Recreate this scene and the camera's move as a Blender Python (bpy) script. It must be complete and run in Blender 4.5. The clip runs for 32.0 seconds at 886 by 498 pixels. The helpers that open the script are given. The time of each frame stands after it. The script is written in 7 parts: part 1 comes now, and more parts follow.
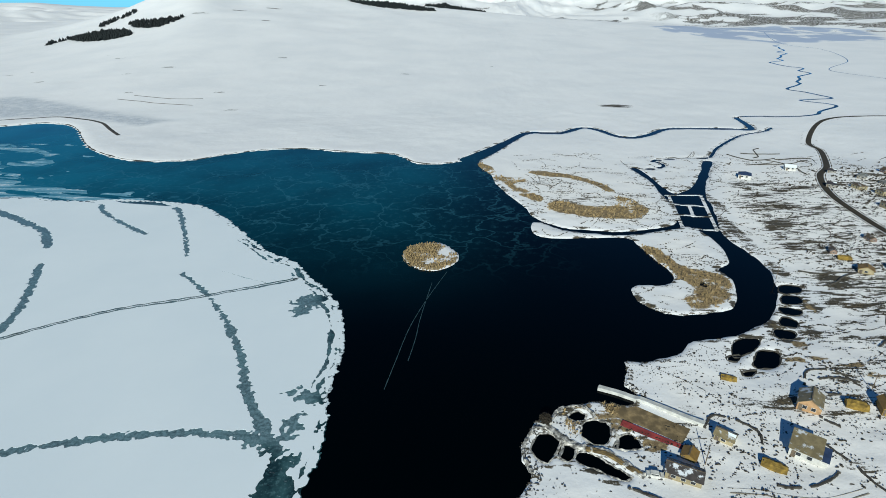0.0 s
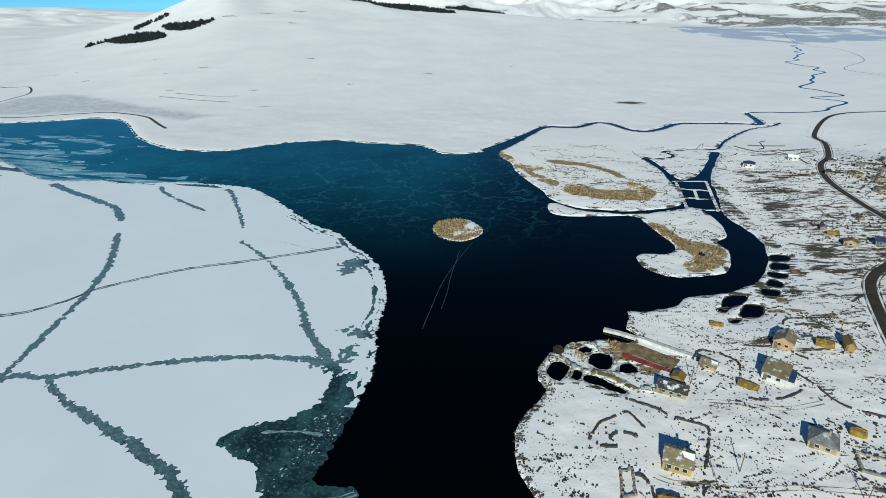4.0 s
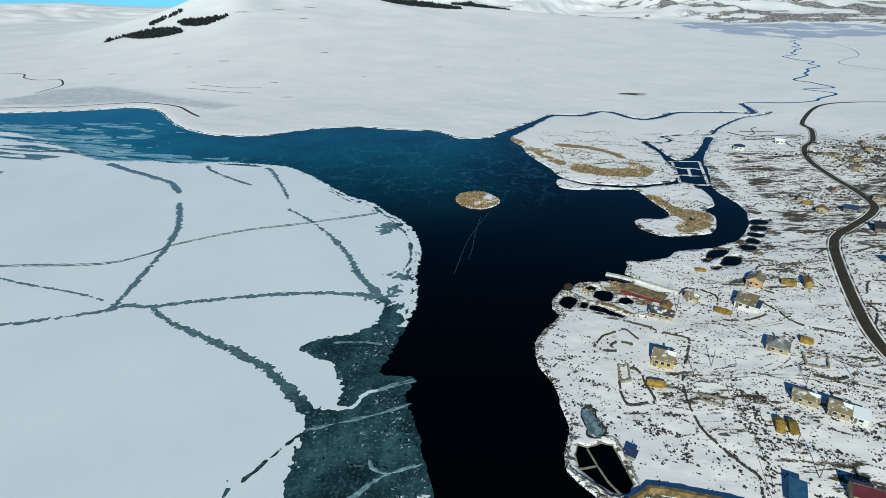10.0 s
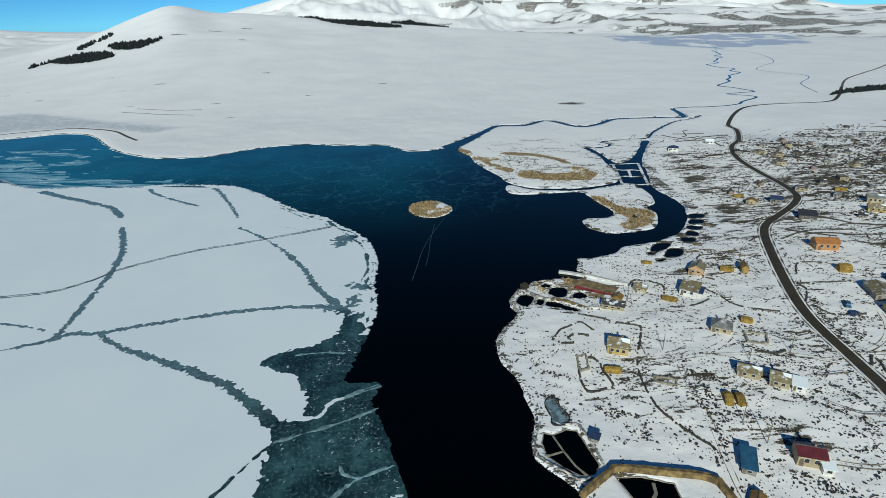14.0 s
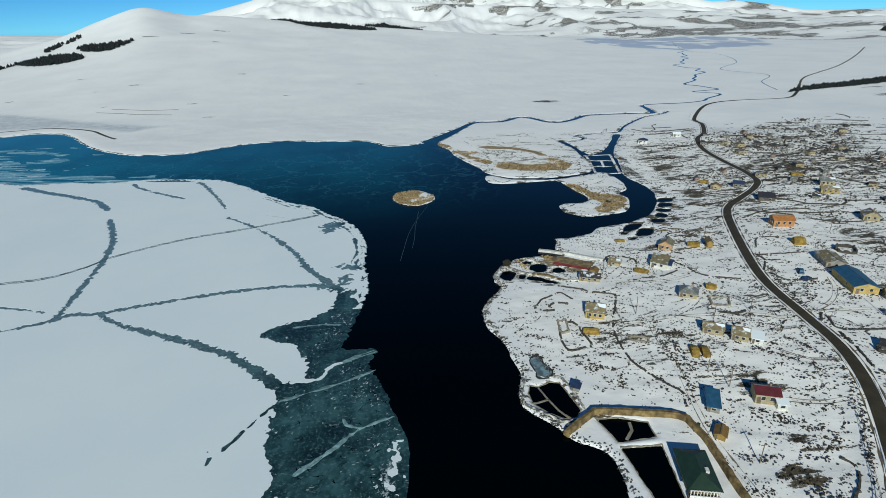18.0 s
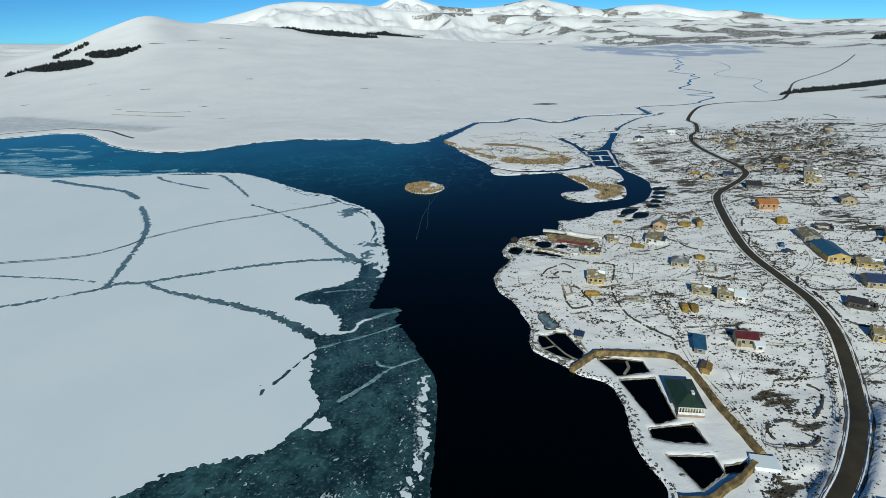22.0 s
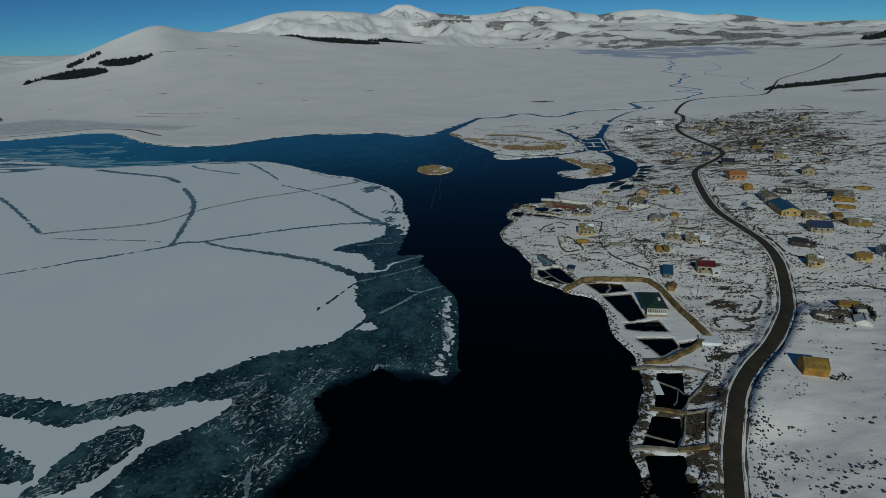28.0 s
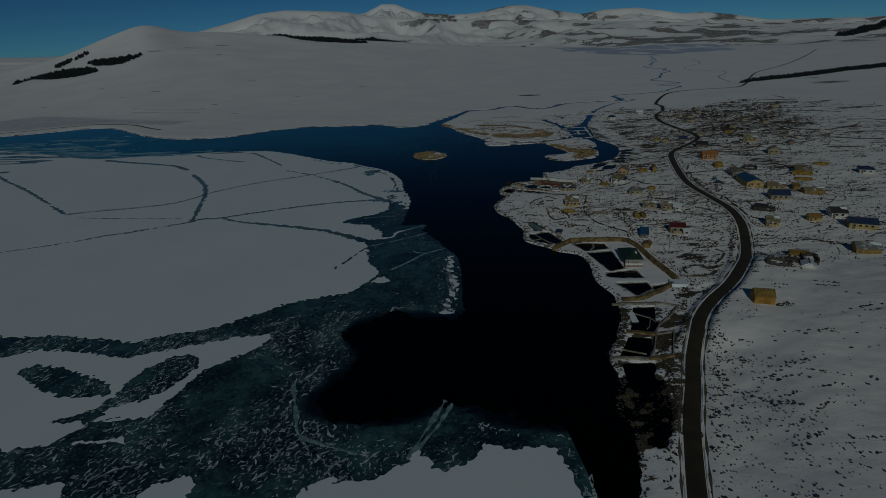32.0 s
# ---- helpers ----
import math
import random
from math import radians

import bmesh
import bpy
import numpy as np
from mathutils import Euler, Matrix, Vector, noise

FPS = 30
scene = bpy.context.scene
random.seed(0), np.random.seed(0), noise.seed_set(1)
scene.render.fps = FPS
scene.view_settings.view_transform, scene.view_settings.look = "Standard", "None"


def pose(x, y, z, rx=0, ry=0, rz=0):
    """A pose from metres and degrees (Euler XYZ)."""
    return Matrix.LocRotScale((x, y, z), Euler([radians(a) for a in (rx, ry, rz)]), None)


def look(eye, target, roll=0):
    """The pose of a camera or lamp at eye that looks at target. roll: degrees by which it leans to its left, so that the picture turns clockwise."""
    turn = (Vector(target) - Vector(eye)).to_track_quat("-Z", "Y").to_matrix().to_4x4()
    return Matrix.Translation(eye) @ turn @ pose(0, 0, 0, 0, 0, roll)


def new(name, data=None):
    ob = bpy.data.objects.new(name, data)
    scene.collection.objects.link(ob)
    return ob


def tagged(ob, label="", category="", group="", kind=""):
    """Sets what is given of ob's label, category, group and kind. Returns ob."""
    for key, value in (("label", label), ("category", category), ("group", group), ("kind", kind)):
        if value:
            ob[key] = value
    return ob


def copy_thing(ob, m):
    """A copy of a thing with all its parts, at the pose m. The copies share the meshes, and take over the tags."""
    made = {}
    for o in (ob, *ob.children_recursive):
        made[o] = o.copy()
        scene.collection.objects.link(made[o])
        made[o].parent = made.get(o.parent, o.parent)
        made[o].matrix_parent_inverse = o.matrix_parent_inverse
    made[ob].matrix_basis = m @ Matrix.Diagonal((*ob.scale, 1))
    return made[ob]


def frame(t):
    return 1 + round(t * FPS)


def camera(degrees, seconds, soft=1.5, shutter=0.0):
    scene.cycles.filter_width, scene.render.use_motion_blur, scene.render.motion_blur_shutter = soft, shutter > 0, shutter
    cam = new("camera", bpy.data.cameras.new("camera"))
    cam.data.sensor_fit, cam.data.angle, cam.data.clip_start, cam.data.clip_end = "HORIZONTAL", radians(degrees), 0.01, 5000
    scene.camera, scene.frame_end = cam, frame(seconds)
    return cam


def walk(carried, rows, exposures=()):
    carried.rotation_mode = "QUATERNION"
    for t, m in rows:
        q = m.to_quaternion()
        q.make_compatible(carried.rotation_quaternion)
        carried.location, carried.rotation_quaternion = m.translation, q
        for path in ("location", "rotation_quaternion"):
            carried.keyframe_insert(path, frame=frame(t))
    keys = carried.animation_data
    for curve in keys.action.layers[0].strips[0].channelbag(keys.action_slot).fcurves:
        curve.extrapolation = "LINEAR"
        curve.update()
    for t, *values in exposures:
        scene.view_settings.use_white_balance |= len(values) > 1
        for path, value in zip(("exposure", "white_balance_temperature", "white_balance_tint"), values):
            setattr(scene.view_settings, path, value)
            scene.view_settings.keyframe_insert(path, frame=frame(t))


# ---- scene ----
# seconds, eye x y z, yaw, pitch, roll (degrees; a positive roll leans to the left)
PATH = [
    (0, -0.03, 0.05, 105.76, 2.721, -25.076, -0.411),
    (0.5, -0.13, -3.9, 105.79, 3.063, -25.031, -0.501),
    (1, -0.43, -8, 105.74, 3.456, -24.973, -0.552),
    (1.5, -0.89, -12.18, 105.66, 3.821, -24.905, -0.583),
    (2, -1.36, -16.37, 105.64, 4.121, -24.853, -0.607),
    (2.5, -1.77, -20.56, 105.63, 4.357, -24.819, -0.625),
    (3, -2.18, -24.8, 105.6, 4.525, -24.805, -0.665),
    (3.5, -2.61, -29.09, 105.65, 4.643, -24.816, -0.724),
    (5.5, -5.97, -46.89, 105.76, 4.65, -24.924, -0.699),
    (6, -6.81, -51.32, 105.96, 4.64, -24.934, -0.7),
    (6.5, -7.61, -55.48, 106.06, 4.624, -24.938, -0.751),
    (7, -8.41, -59.59, 106.09, 4.724, -24.939, -0.774),
    (7.5, -9.23, -63.5, 106.17, 5.156, -24.945, -0.691),
    (8, -9.87, -66.93, 106.31, 5.83, -24.968, -0.57),
    (8.5, -10.32, -69.8, 106.47, 6.272, -24.998, -0.514),
    (9, -10.69, -72.11, 106.58, 6.229, -25.042, -0.538),
    (9.5, -11.03, -73.88, 106.58, 5.749, -25.131, -0.609),
    (10, -11.31, -75.01, 106.42, 4.936, -25.196, -0.716),
    (10.5, -11.48, -75.62, 106.1, 3.999, -25.166, -0.862),
    (10.8, -11.56, -75.87, 105.88, 3.439, -25.12, -0.95),
    (10.9, -11.89, -76.2, 106.31, 0.955, -24.058, -1.428),
    (11, -11.89, -76.17, 106.28, 0.916, -24.044, -1.43),
    (11.5, -11.9, -76.07, 106.11, 0.712, -23.953, -1.443),
    (12, -12, -76.13, 105.8, 0.491, -23.832, -1.468),
    (12.5, -12.16, -76.56, 105.38, 0.251, -23.715, -1.503),
    (13, -12.35, -77.34, 104.92, -0.043, -23.64, -1.542),
    (13.5, -12.52, -78.24, 104.41, -0.372, -23.605, -1.614),
    (14, -12.66, -79.29, 103.91, -0.642, -23.579, -1.725),
    (14.5, -12.81, -80.47, 103.45, -0.874, -23.556, -1.84),
    (16.5, -14.93, -87.45, 101.31, -3.056, -23.468, -1.811),
    (17, -15.86, -89.63, 100.76, -3.392, -23.396, -1.684),
    (17.5, -16.75, -91.86, 100.18, -3.497, -23.322, -1.626),
    (18, -17.63, -94.21, 99.62, -3.404, -23.261, -1.635),
    (18.5, -18.72, -96.69, 99.14, -3.338, -23.2, -1.657),
    (19, -20.07, -99.39, 98.56, -3.398, -23.074, -1.627),
    (19.5, -21.4, -102.3, 97.74, -3.51, -22.877, -1.534),
    (20, -22.58, -105.34, 96.92, -3.603, -22.705, -1.472),
    (20.5, -23.69, -108.5, 96.31, -3.654, -22.587, -1.465),
    (21, -24.72, -111.83, 95.83, -3.667, -22.493, -1.474),
    (21.5, -25.65, -115.28, 95.45, -3.659, -22.418, -1.516),
    (22, -26.52, -118.75, 95.14, -3.642, -22.376, -1.569),
    (22.5, -27.33, -122.18, 94.86, -3.626, -22.361, -1.646),
    (23, -28.11, -125.67, 94.57, -3.588, -22.346, -1.749),
    (23.5, -28.9, -129.48, 94.32, -3.512, -22.318, -1.795),
    (24, -29.71, -133.45, 93.97, -3.456, -22.251, -1.824),
    (24.5, -30.58, -137.3, 93.43, -3.458, -22.138, -1.906),
    (25, -31.47, -141.04, 92.87, -3.477, -22.03, -1.998),
    (25.5, -32.26, -144.69, 92.34, -3.482, -21.935, -2.077),
    (27.5, -35.74, -159.94, 90.15, -3.515, -21.665, -2.256),
    (28, -36.54, -163.47, 89.66, -3.602, -21.662, -2.288),
    (28.5, -37.5, -167.26, 89.18, -3.669, -21.634, -2.311),
    (29, -38.46, -170.88, 88.73, -3.76, -21.626, -2.348),
    (29.5, -39.46, -174.29, 88.25, -3.918, -21.649, -2.376),
    (30, -40.51, -177.68, 87.72, -4.141, -21.682, -2.393),
    (30.5, -41.54, -181.04, 87.18, -4.371, -21.715, -2.429),
    (31, -42.62, -184.41, 86.65, -4.587, -21.746, -2.487),
    (31.5, -43.86, -187.77, 86.08, -4.799, -21.756, -2.542),
    (32, -45.17, -191.08, 85.4, -5, -21.726, -2.587),
]


def flown(x, y, z, yaw, pitch, roll):
    """The camera's pose from its place, heading, tilt and lean."""
    return pose(x, y, z, 90 + pitch, 0, yaw) @ pose(0, 0, 0, 0, 0, roll)


cam = camera(79.47, 32.0, 0.9)
EXPOSURES = ((0, 0, 6300, 3), (6, -0.03, 6300, 3), (10.8, -0.05, 6300, 3), (10.9, -0.16, 6300, 3), (16, -0.2, 6300, 3), (19, -0.22, 6300, 3), (22, -0.2, 6300, 3), (23, -0.27, 6300, 3), (24, -0.42, 6300, 3), (25, -0.63, 6300, 3), (26, -0.87, 6300, 3), (27, -1.1, 6300, 3), (28, -1.37, 6300, 3), (29, -1.66, 6300, 3), (30, -2, 6300, 3), (31, -2.36, 6300, 3), (32, -2.76, 6300, 3))
walk(cam, [(t, flown(*p)) for t, *p in PATH], EXPOSURES)

# ---- light ----
SUN_TO = Vector((-0.2, -0.94, 0.5)).normalized()
world = bpy.data.worlds.new("winter_sky")
scene.world = world
world.use_nodes = True
wn = world.node_tree
sky = wn.nodes.new("ShaderNodeTexSky")
sky.sky_type = "NISHITA"
sky.sun_disc = False
sky.sun_elevation = math.asin(SUN_TO.z)
sky.sun_rotation = math.atan2(SUN_TO.x, SUN_TO.y)
sky.altitude = 2600
sky.air_density = 0.55
sky.dust_density = 0.0
sky.ozone_density = 1.5
wn.nodes["Background"].inputs["Strength"].default_value = 0.09
deep = wn.nodes.new("ShaderNodeMix")
deep.data_type, deep.blend_type = "RGBA", "MULTIPLY"
deep.inputs["Factor"].default_value = 1.0
deep.inputs["B"].default_value = (0.36, 0.86, 1.15, 1)
wn.links.new(sky.outputs[0], deep.inputs["A"])
wn.links.new(deep.outputs["Result"], wn.nodes["Background"].inputs["Color"])
sun = new("sun", bpy.data.lights.new("sun", "SUN"))
sun.data.energy = 4.75
sun.data.angle = radians(0.53)
sun.data.color = (0.97, 0.975, 0.9)
sun.matrix_world = look(SUN_TO * 900, (0, 0, 0))


# ---- materials ----
def material(name, base, rough=0.8, metal=0.0, specular=0.5):
    m = bpy.data.materials.new(name)
    m.use_nodes = True
    b = m.node_tree.nodes["Principled BSDF"]
    b.inputs["Base Color"].default_value = (*base, 1)
    b.inputs["Roughness"].default_value = rough
    b.inputs["Metallic"].default_value = metal
    b.inputs["Specular IOR Level"].default_value = specular
    return m, m.node_tree.nodes, m.node_tree.links, b


def noise_node(nodes, links, scale, detail=4.0, rough=0.55, where=None):
    n = nodes.new("ShaderNodeTexNoise")
    n.inputs["Scale"].default_value = scale
    n.inputs["Detail"].default_value = detail
    n.inputs["Roughness"].default_value = rough
    if where is None:
        where = nodes.get("place")
        if where is None:
            g = nodes.new("ShaderNodeNewGeometry")
            g.name = "place"
            where = g
        links.new(where.outputs["Position"], n.inputs["Vector"])
    else:
        links.new(where, n.inputs["Vector"])
    return n.outputs["Fac"]


def ramp(nodes, links, fac, lo, hi, a=0.0, b=1.0):
    r = nodes.new("ShaderNodeMapRange")
    r.interpolation_type = "SMOOTHSTEP"
    for key, v in (("From Min", lo), ("From Max", hi), ("To Min", a), ("To Max", b)):
        r.inputs[key].default_value = v
    links.new(fac, r.inputs["Value"])
    return r.outputs["Result"]


def mix(nodes, links, fac, a, b):
    m = nodes.new("ShaderNodeMix")
    m.data_type = "RGBA"
    for socket, v in ((m.inputs["A"], a), (m.inputs["B"], b)):
        if isinstance(v, tuple):
            socket.default_value = (*v, 1)
        else:
            links.new(v, socket)
    if isinstance(fac, float):
        m.inputs["Factor"].default_value = fac
    else:
        links.new(fac, m.inputs["Factor"])
    return m.outputs["Result"]


def calc(nodes, links, op, a, b):
    m = nodes.new("ShaderNodeMath")
    m.operation = op
    for socket, v in ((m.inputs[0], a), (m.inputs[1], b)):
        if isinstance(v, (int, float)):
            socket.default_value = v
        else:
            links.new(v, socket)
    return m.outputs[0]


def bump(nodes, links, b, height, strength, distance):
    k = nodes.new("ShaderNodeBump")
    k.inputs["Strength"].default_value = strength
    k.inputs["Distance"].default_value = distance
    links.new(height, k.inputs["Height"])
    links.new(k.outputs["Normal"], b.inputs["Normal"])


def attribute(nodes, name):
    a = nodes.new("ShaderNodeAttribute")
    a.attribute_name = name
    return a.outputs["Fac"]


def weathered(name, base, rough=0.75, scale=1.5, spread=0.35, grain=14.0, relief=0.25, metal=0.0, per_object=0.12):
    """A plain surface with stains, grain and a little relief; copies differ slightly in tone."""
    m, n, l, b = material(name, base, rough, metal)
    big = ramp(n, l, noise_node(n, l, scale), 0.35, 0.7)
    dark = tuple(c * (1 - spread) for c in base)
    light = tuple(min(c * (1 + spread * 0.5), 0.9) for c in base)
    colour = mix(n, l, big, dark, light)
    fine = noise_node(n, l, grain, 3.0)
    colour = mix(n, l, ramp(n, l, fine, 0.45, 0.75, 0.0, 0.5), colour, dark)
    info = n.new("ShaderNodeObjectInfo")
    hsv = n.new("ShaderNodeHueSaturation")
    l.new(calc(n, l, "ADD", calc(n, l, "MULTIPLY", info.outputs["Random"], per_object * 2), 1 - per_object), hsv.inputs["Value"])
    l.new(colour, hsv.inputs["Color"])
    l.new(hsv.outputs["Color"], b.inputs["Base Color"])
    bump(n, l, b, fine, relief, 0.05)
    return m


def ground_material():
    """Snow with bare grass, stones and dry reeds showing through where the ground's marks say."""
    m, n, l, b = material("snowy_ground", (0.8, 0.82, 0.85), 0.75)
    broad = noise_node(n, l, 0.012, 5.0)
    mid = noise_node(n, l, 0.11, 6.0, 0.65)
    fine = noise_node(n, l, 1.1, 5.0, 0.7)
    snow = mix(n, l, ramp(n, l, broad, 0.35, 0.7), (0.865, 0.845, 0.82), (0.8, 0.79, 0.775))
    snow = mix(n, l, calc(n, l, "MULTIPLY", attribute(n, "trodden"), 0.8), snow, (0.9, 0.86, 0.805))
    soil = mix(n, l, ramp(n, l, fine, 0.35, 0.65), (0.02, 0.016, 0.011), (0.13, 0.1, 0.055))
    soil = mix(n, l, ramp(n, l, mid, 0.4, 0.65), soil, (0.06, 0.05, 0.032))
    bare = attribute(n, "bare")
    lay = n.new("ShaderNodeMapping")
    lay.inputs["Rotation"].default_value = (0, 0, 0.2)
    lay.inputs["Scale"].default_value = (0.12, 0.5, 0.3)
    l.new(n["place"].outputs["Position"], lay.inputs["Vector"])
    streak = noise_node(n, l, 1.0, 5.0, 0.65, lay.outputs["Vector"])
    grain = noise_node(n, l, 2.6, 3.0, 0.7)
    patch = calc(n, l, "ADD", calc(n, l, "MULTIPLY", streak, 0.62), calc(n, l, "ADD", calc(n, l, "MULTIPLY", mid, 0.06), calc(n, l, "ADD", calc(n, l, "MULTIPLY", fine, 0.2), calc(n, l, "MULTIPLY", grain, 0.12))))
    edge = calc(n, l, "ADD", patch, calc(n, l, "MULTIPLY", bare, 0.62))
    colour = mix(n, l, ramp(n, l, edge, 0.76, 0.8), snow, soil)
    reed = attribute(n, "reed")
    straw = mix(n, l, ramp(n, l, fine, 0.4, 0.7), (0.17, 0.115, 0.055), (0.43, 0.32, 0.16))
    redge = calc(n, l, "ADD", calc(n, l, "MULTIPLY", patch, 0.8), calc(n, l, "MULTIPLY", reed, 0.62))
    colour = mix(n, l, ramp(n, l, redge, 0.68, 0.75), colour, straw)
    grey = attribute(n, "marsh")
    marsh = mix(n, l, ramp(n, l, fine, 0.4, 0.6), (0.28, 0.31, 0.34), (0.56, 0.6, 0.65))
    colour = mix(n, l, calc(n, l, "MULTIPLY", calc(n, l, "MULTIPLY", grey, 0.75), ramp(n, l, mid, 0.3, 0.6, 0.4, 1.0)), colour, marsh)
    # the far plain's patch is tinted grey-blue, broken up by broad noise
    blue_patch = calc(n, l, "MULTIPLY", attribute(n, "blue_patch"), ramp(n, l, broad, 0.35, 0.55, 0.35, 1.0))
    colour = mix(n, l, ramp(n, l, blue_patch, 0.3, 0.6, 0.0, 0.85), colour, (0.36, 0.43, 0.57))
    l.new(colour, b.inputs["Base Color"])
    relief = calc(n, l, "ADD", calc(n, l, "MULTIPLY", mid, 1.6), calc(n, l, "ADD", calc(n, l, "MULTIPLY", streak, 0.3), calc(n, l, "MULTIPLY", fine, 0.12)))
    bump(n, l, b, relief, 0.24, 0.8)
    return m


def snow_material():
    m, n, l, b = material("snow", (0.8, 0.82, 0.85), 0.7)
    broad = noise_node(n, l, 0.02, 4.0)
    fine = noise_node(n, l, 0.7, 5.0, 0.6)
    c = mix(n, l, ramp(n, l, broad, 0.3, 0.7), (0.77, 0.815, 0.825), (0.72, 0.775, 0.795))
    c = mix(n, l, ramp(n, l, fine, 0.3, 0.8, 0.0, 0.35), c, (0.75, 0.79, 0.8))
    l.new(c, b.inputs["Base Color"])
    bump(n, l, b, fine, 0.12, 0.15)
    return m


def grey_ice_material():
    """Refrozen clear ice: dark teal, mottled, with trapped white flecks and hairline cracks."""
    m, n, l, b = material("grey_ice", (0.03, 0.06, 0.07), 0.32)
    broad = noise_node(n, l, 0.06, 5.0, 0.6)
    fine = noise_node(n, l, 0.9, 6.0, 0.7)
    c = mix(n, l, ramp(n, l, broad, 0.35, 0.68), (0.006, 0.018, 0.021), (0.05, 0.122, 0.128))
    c = mix(n, l, ramp(n, l, noise_node(n, l, 0.22, 5.0, 0.6), 0.42, 0.62, 0.0, 0.7), c, (0.008, 0.026, 0.03))
    c = mix(n, l, ramp(n, l, fine, 0.5, 0.66, 0.0, 0.5), c, (0.12, 0.22, 0.23))
    v = n.new("ShaderNodeTexVoronoi")
    v.feature = "DISTANCE_TO_EDGE"
    v.inputs["Scale"].default_value = 0.16
    warp = n.new("ShaderNodeVectorMath")
    warp.operation = "ADD"
    nz = n.new("ShaderNodeTexNoise")
    nz.inputs["Scale"].default_value = 0.3
    l.new(n["place"].outputs["Position"], nz.inputs["Vector"])
    sc = n.new("ShaderNodeVectorMath")
    sc.operation = "SCALE"
    sc.inputs["Scale"].default_value = 5.0
    l.new(nz.outputs["Color"], sc.inputs[0])
    l.new(n["place"].outputs["Position"], warp.inputs[0])
    l.new(sc.outputs[0], warp.inputs[1])
    l.new(warp.outputs[0], v.inputs["Vector"])
    crack = ramp(n, l, v.outputs["Distance"], 0.008, 0.03, 1.0, 0.0)
    gate = ramp(n, l, noise_node(n, l, 0.11, 2.0), 0.5, 0.6)
    c = mix(n, l, calc(n, l, "MULTIPLY", calc(n, l, "MULTIPLY", crack, gate), 0.7), c, (0.006, 0.012, 0.015))
    stretch = n.new("ShaderNodeMapping")
    stretch.inputs["Rotation"].default_value = (0, 0, 0.9)
    stretch.inputs["Scale"].default_value = (0.5, 1.6, 1.0)
    l.new(n["place"].outputs["Position"], stretch.inputs["Vector"])
    fleck = ramp(n, l, noise_node(n, l, 0.75, 3.0, 0.6, stretch.outputs["Vector"]), 0.64, 0.7)
    frost = attribute(n, "frost")
    gate2 = ramp(n, l, noise_node(n, l, 0.05, 3.0), 0.42, 0.62)
    c = mix(n, l, calc(n, l, "MULTIPLY", calc(n, l, "MULTIPLY", fleck, gate2), 0.75), c, (0.5, 0.55, 0.57))
    rim = calc(n, l, "ADD", frost, calc(n, l, "MULTIPLY", calc(n, l, "SUBTRACT", fine, 0.5), 1.6))
    c = mix(n, l, ramp(n, l, rim, 0.55, 0.85), c, (0.62, 0.68, 0.7))
    lead = calc(n, l, "MULTIPLY", attribute(n, "lead"), ramp(n, l, fine, 0.35, 0.62, 0.25, 0.75))
    c = mix(n, l, lead, c, (0.2, 0.3, 0.33))
    thin = attribute(n, "thin")
    c = mix(n, l, ramp(n, l, calc(n, l, "ADD", thin, calc(n, l, "MULTIPLY", calc(n, l, "SUBTRACT", broad, 0.5), 1.2)), 0.1, 0.95), c, (0.001, 0.003, 0.004))
    l.new(c, b.inputs["Base Color"])
    bump(n, l, b, fine, 0.15, 0.08)
    return m


def fringe_material():
    """New ice along the old sheet's edge: pale blue, streaked with frost."""
    m, n, l, b = material("new_ice", (0.2, 0.36, 0.42), 0.4)
    lay = n.new("ShaderNodeMapping")
    lay.inputs["Rotation"].default_value = (0, 0, -0.2)
    lay.inputs["Scale"].default_value = (0.03, 0.2, 0.2)
    fine = noise_node(n, l, 0.35, 5.0, 0.65)
    l.new(n["place"].outputs["Position"], lay.inputs["Vector"])
    streak = noise_node(n, l, 1.0, 5.0, 0.65, lay.outputs["Vector"])
    c = mix(n, l, ramp(n, l, streak, 0.38, 0.55), (0.03, 0.17, 0.24), (0.2, 0.4, 0.48))
    c = mix(n, l, ramp(n, l, calc(n, l, "ADD", calc(n, l, "MULTIPLY", streak, 0.6), calc(n, l, "MULTIPLY", fine, 0.4)), 0.53, 0.6), c, (0.6, 0.68, 0.7))
    l.new(c, b.inputs["Base Color"])
    bump(n, l, b, fine, 0.1, 0.08)
    return m


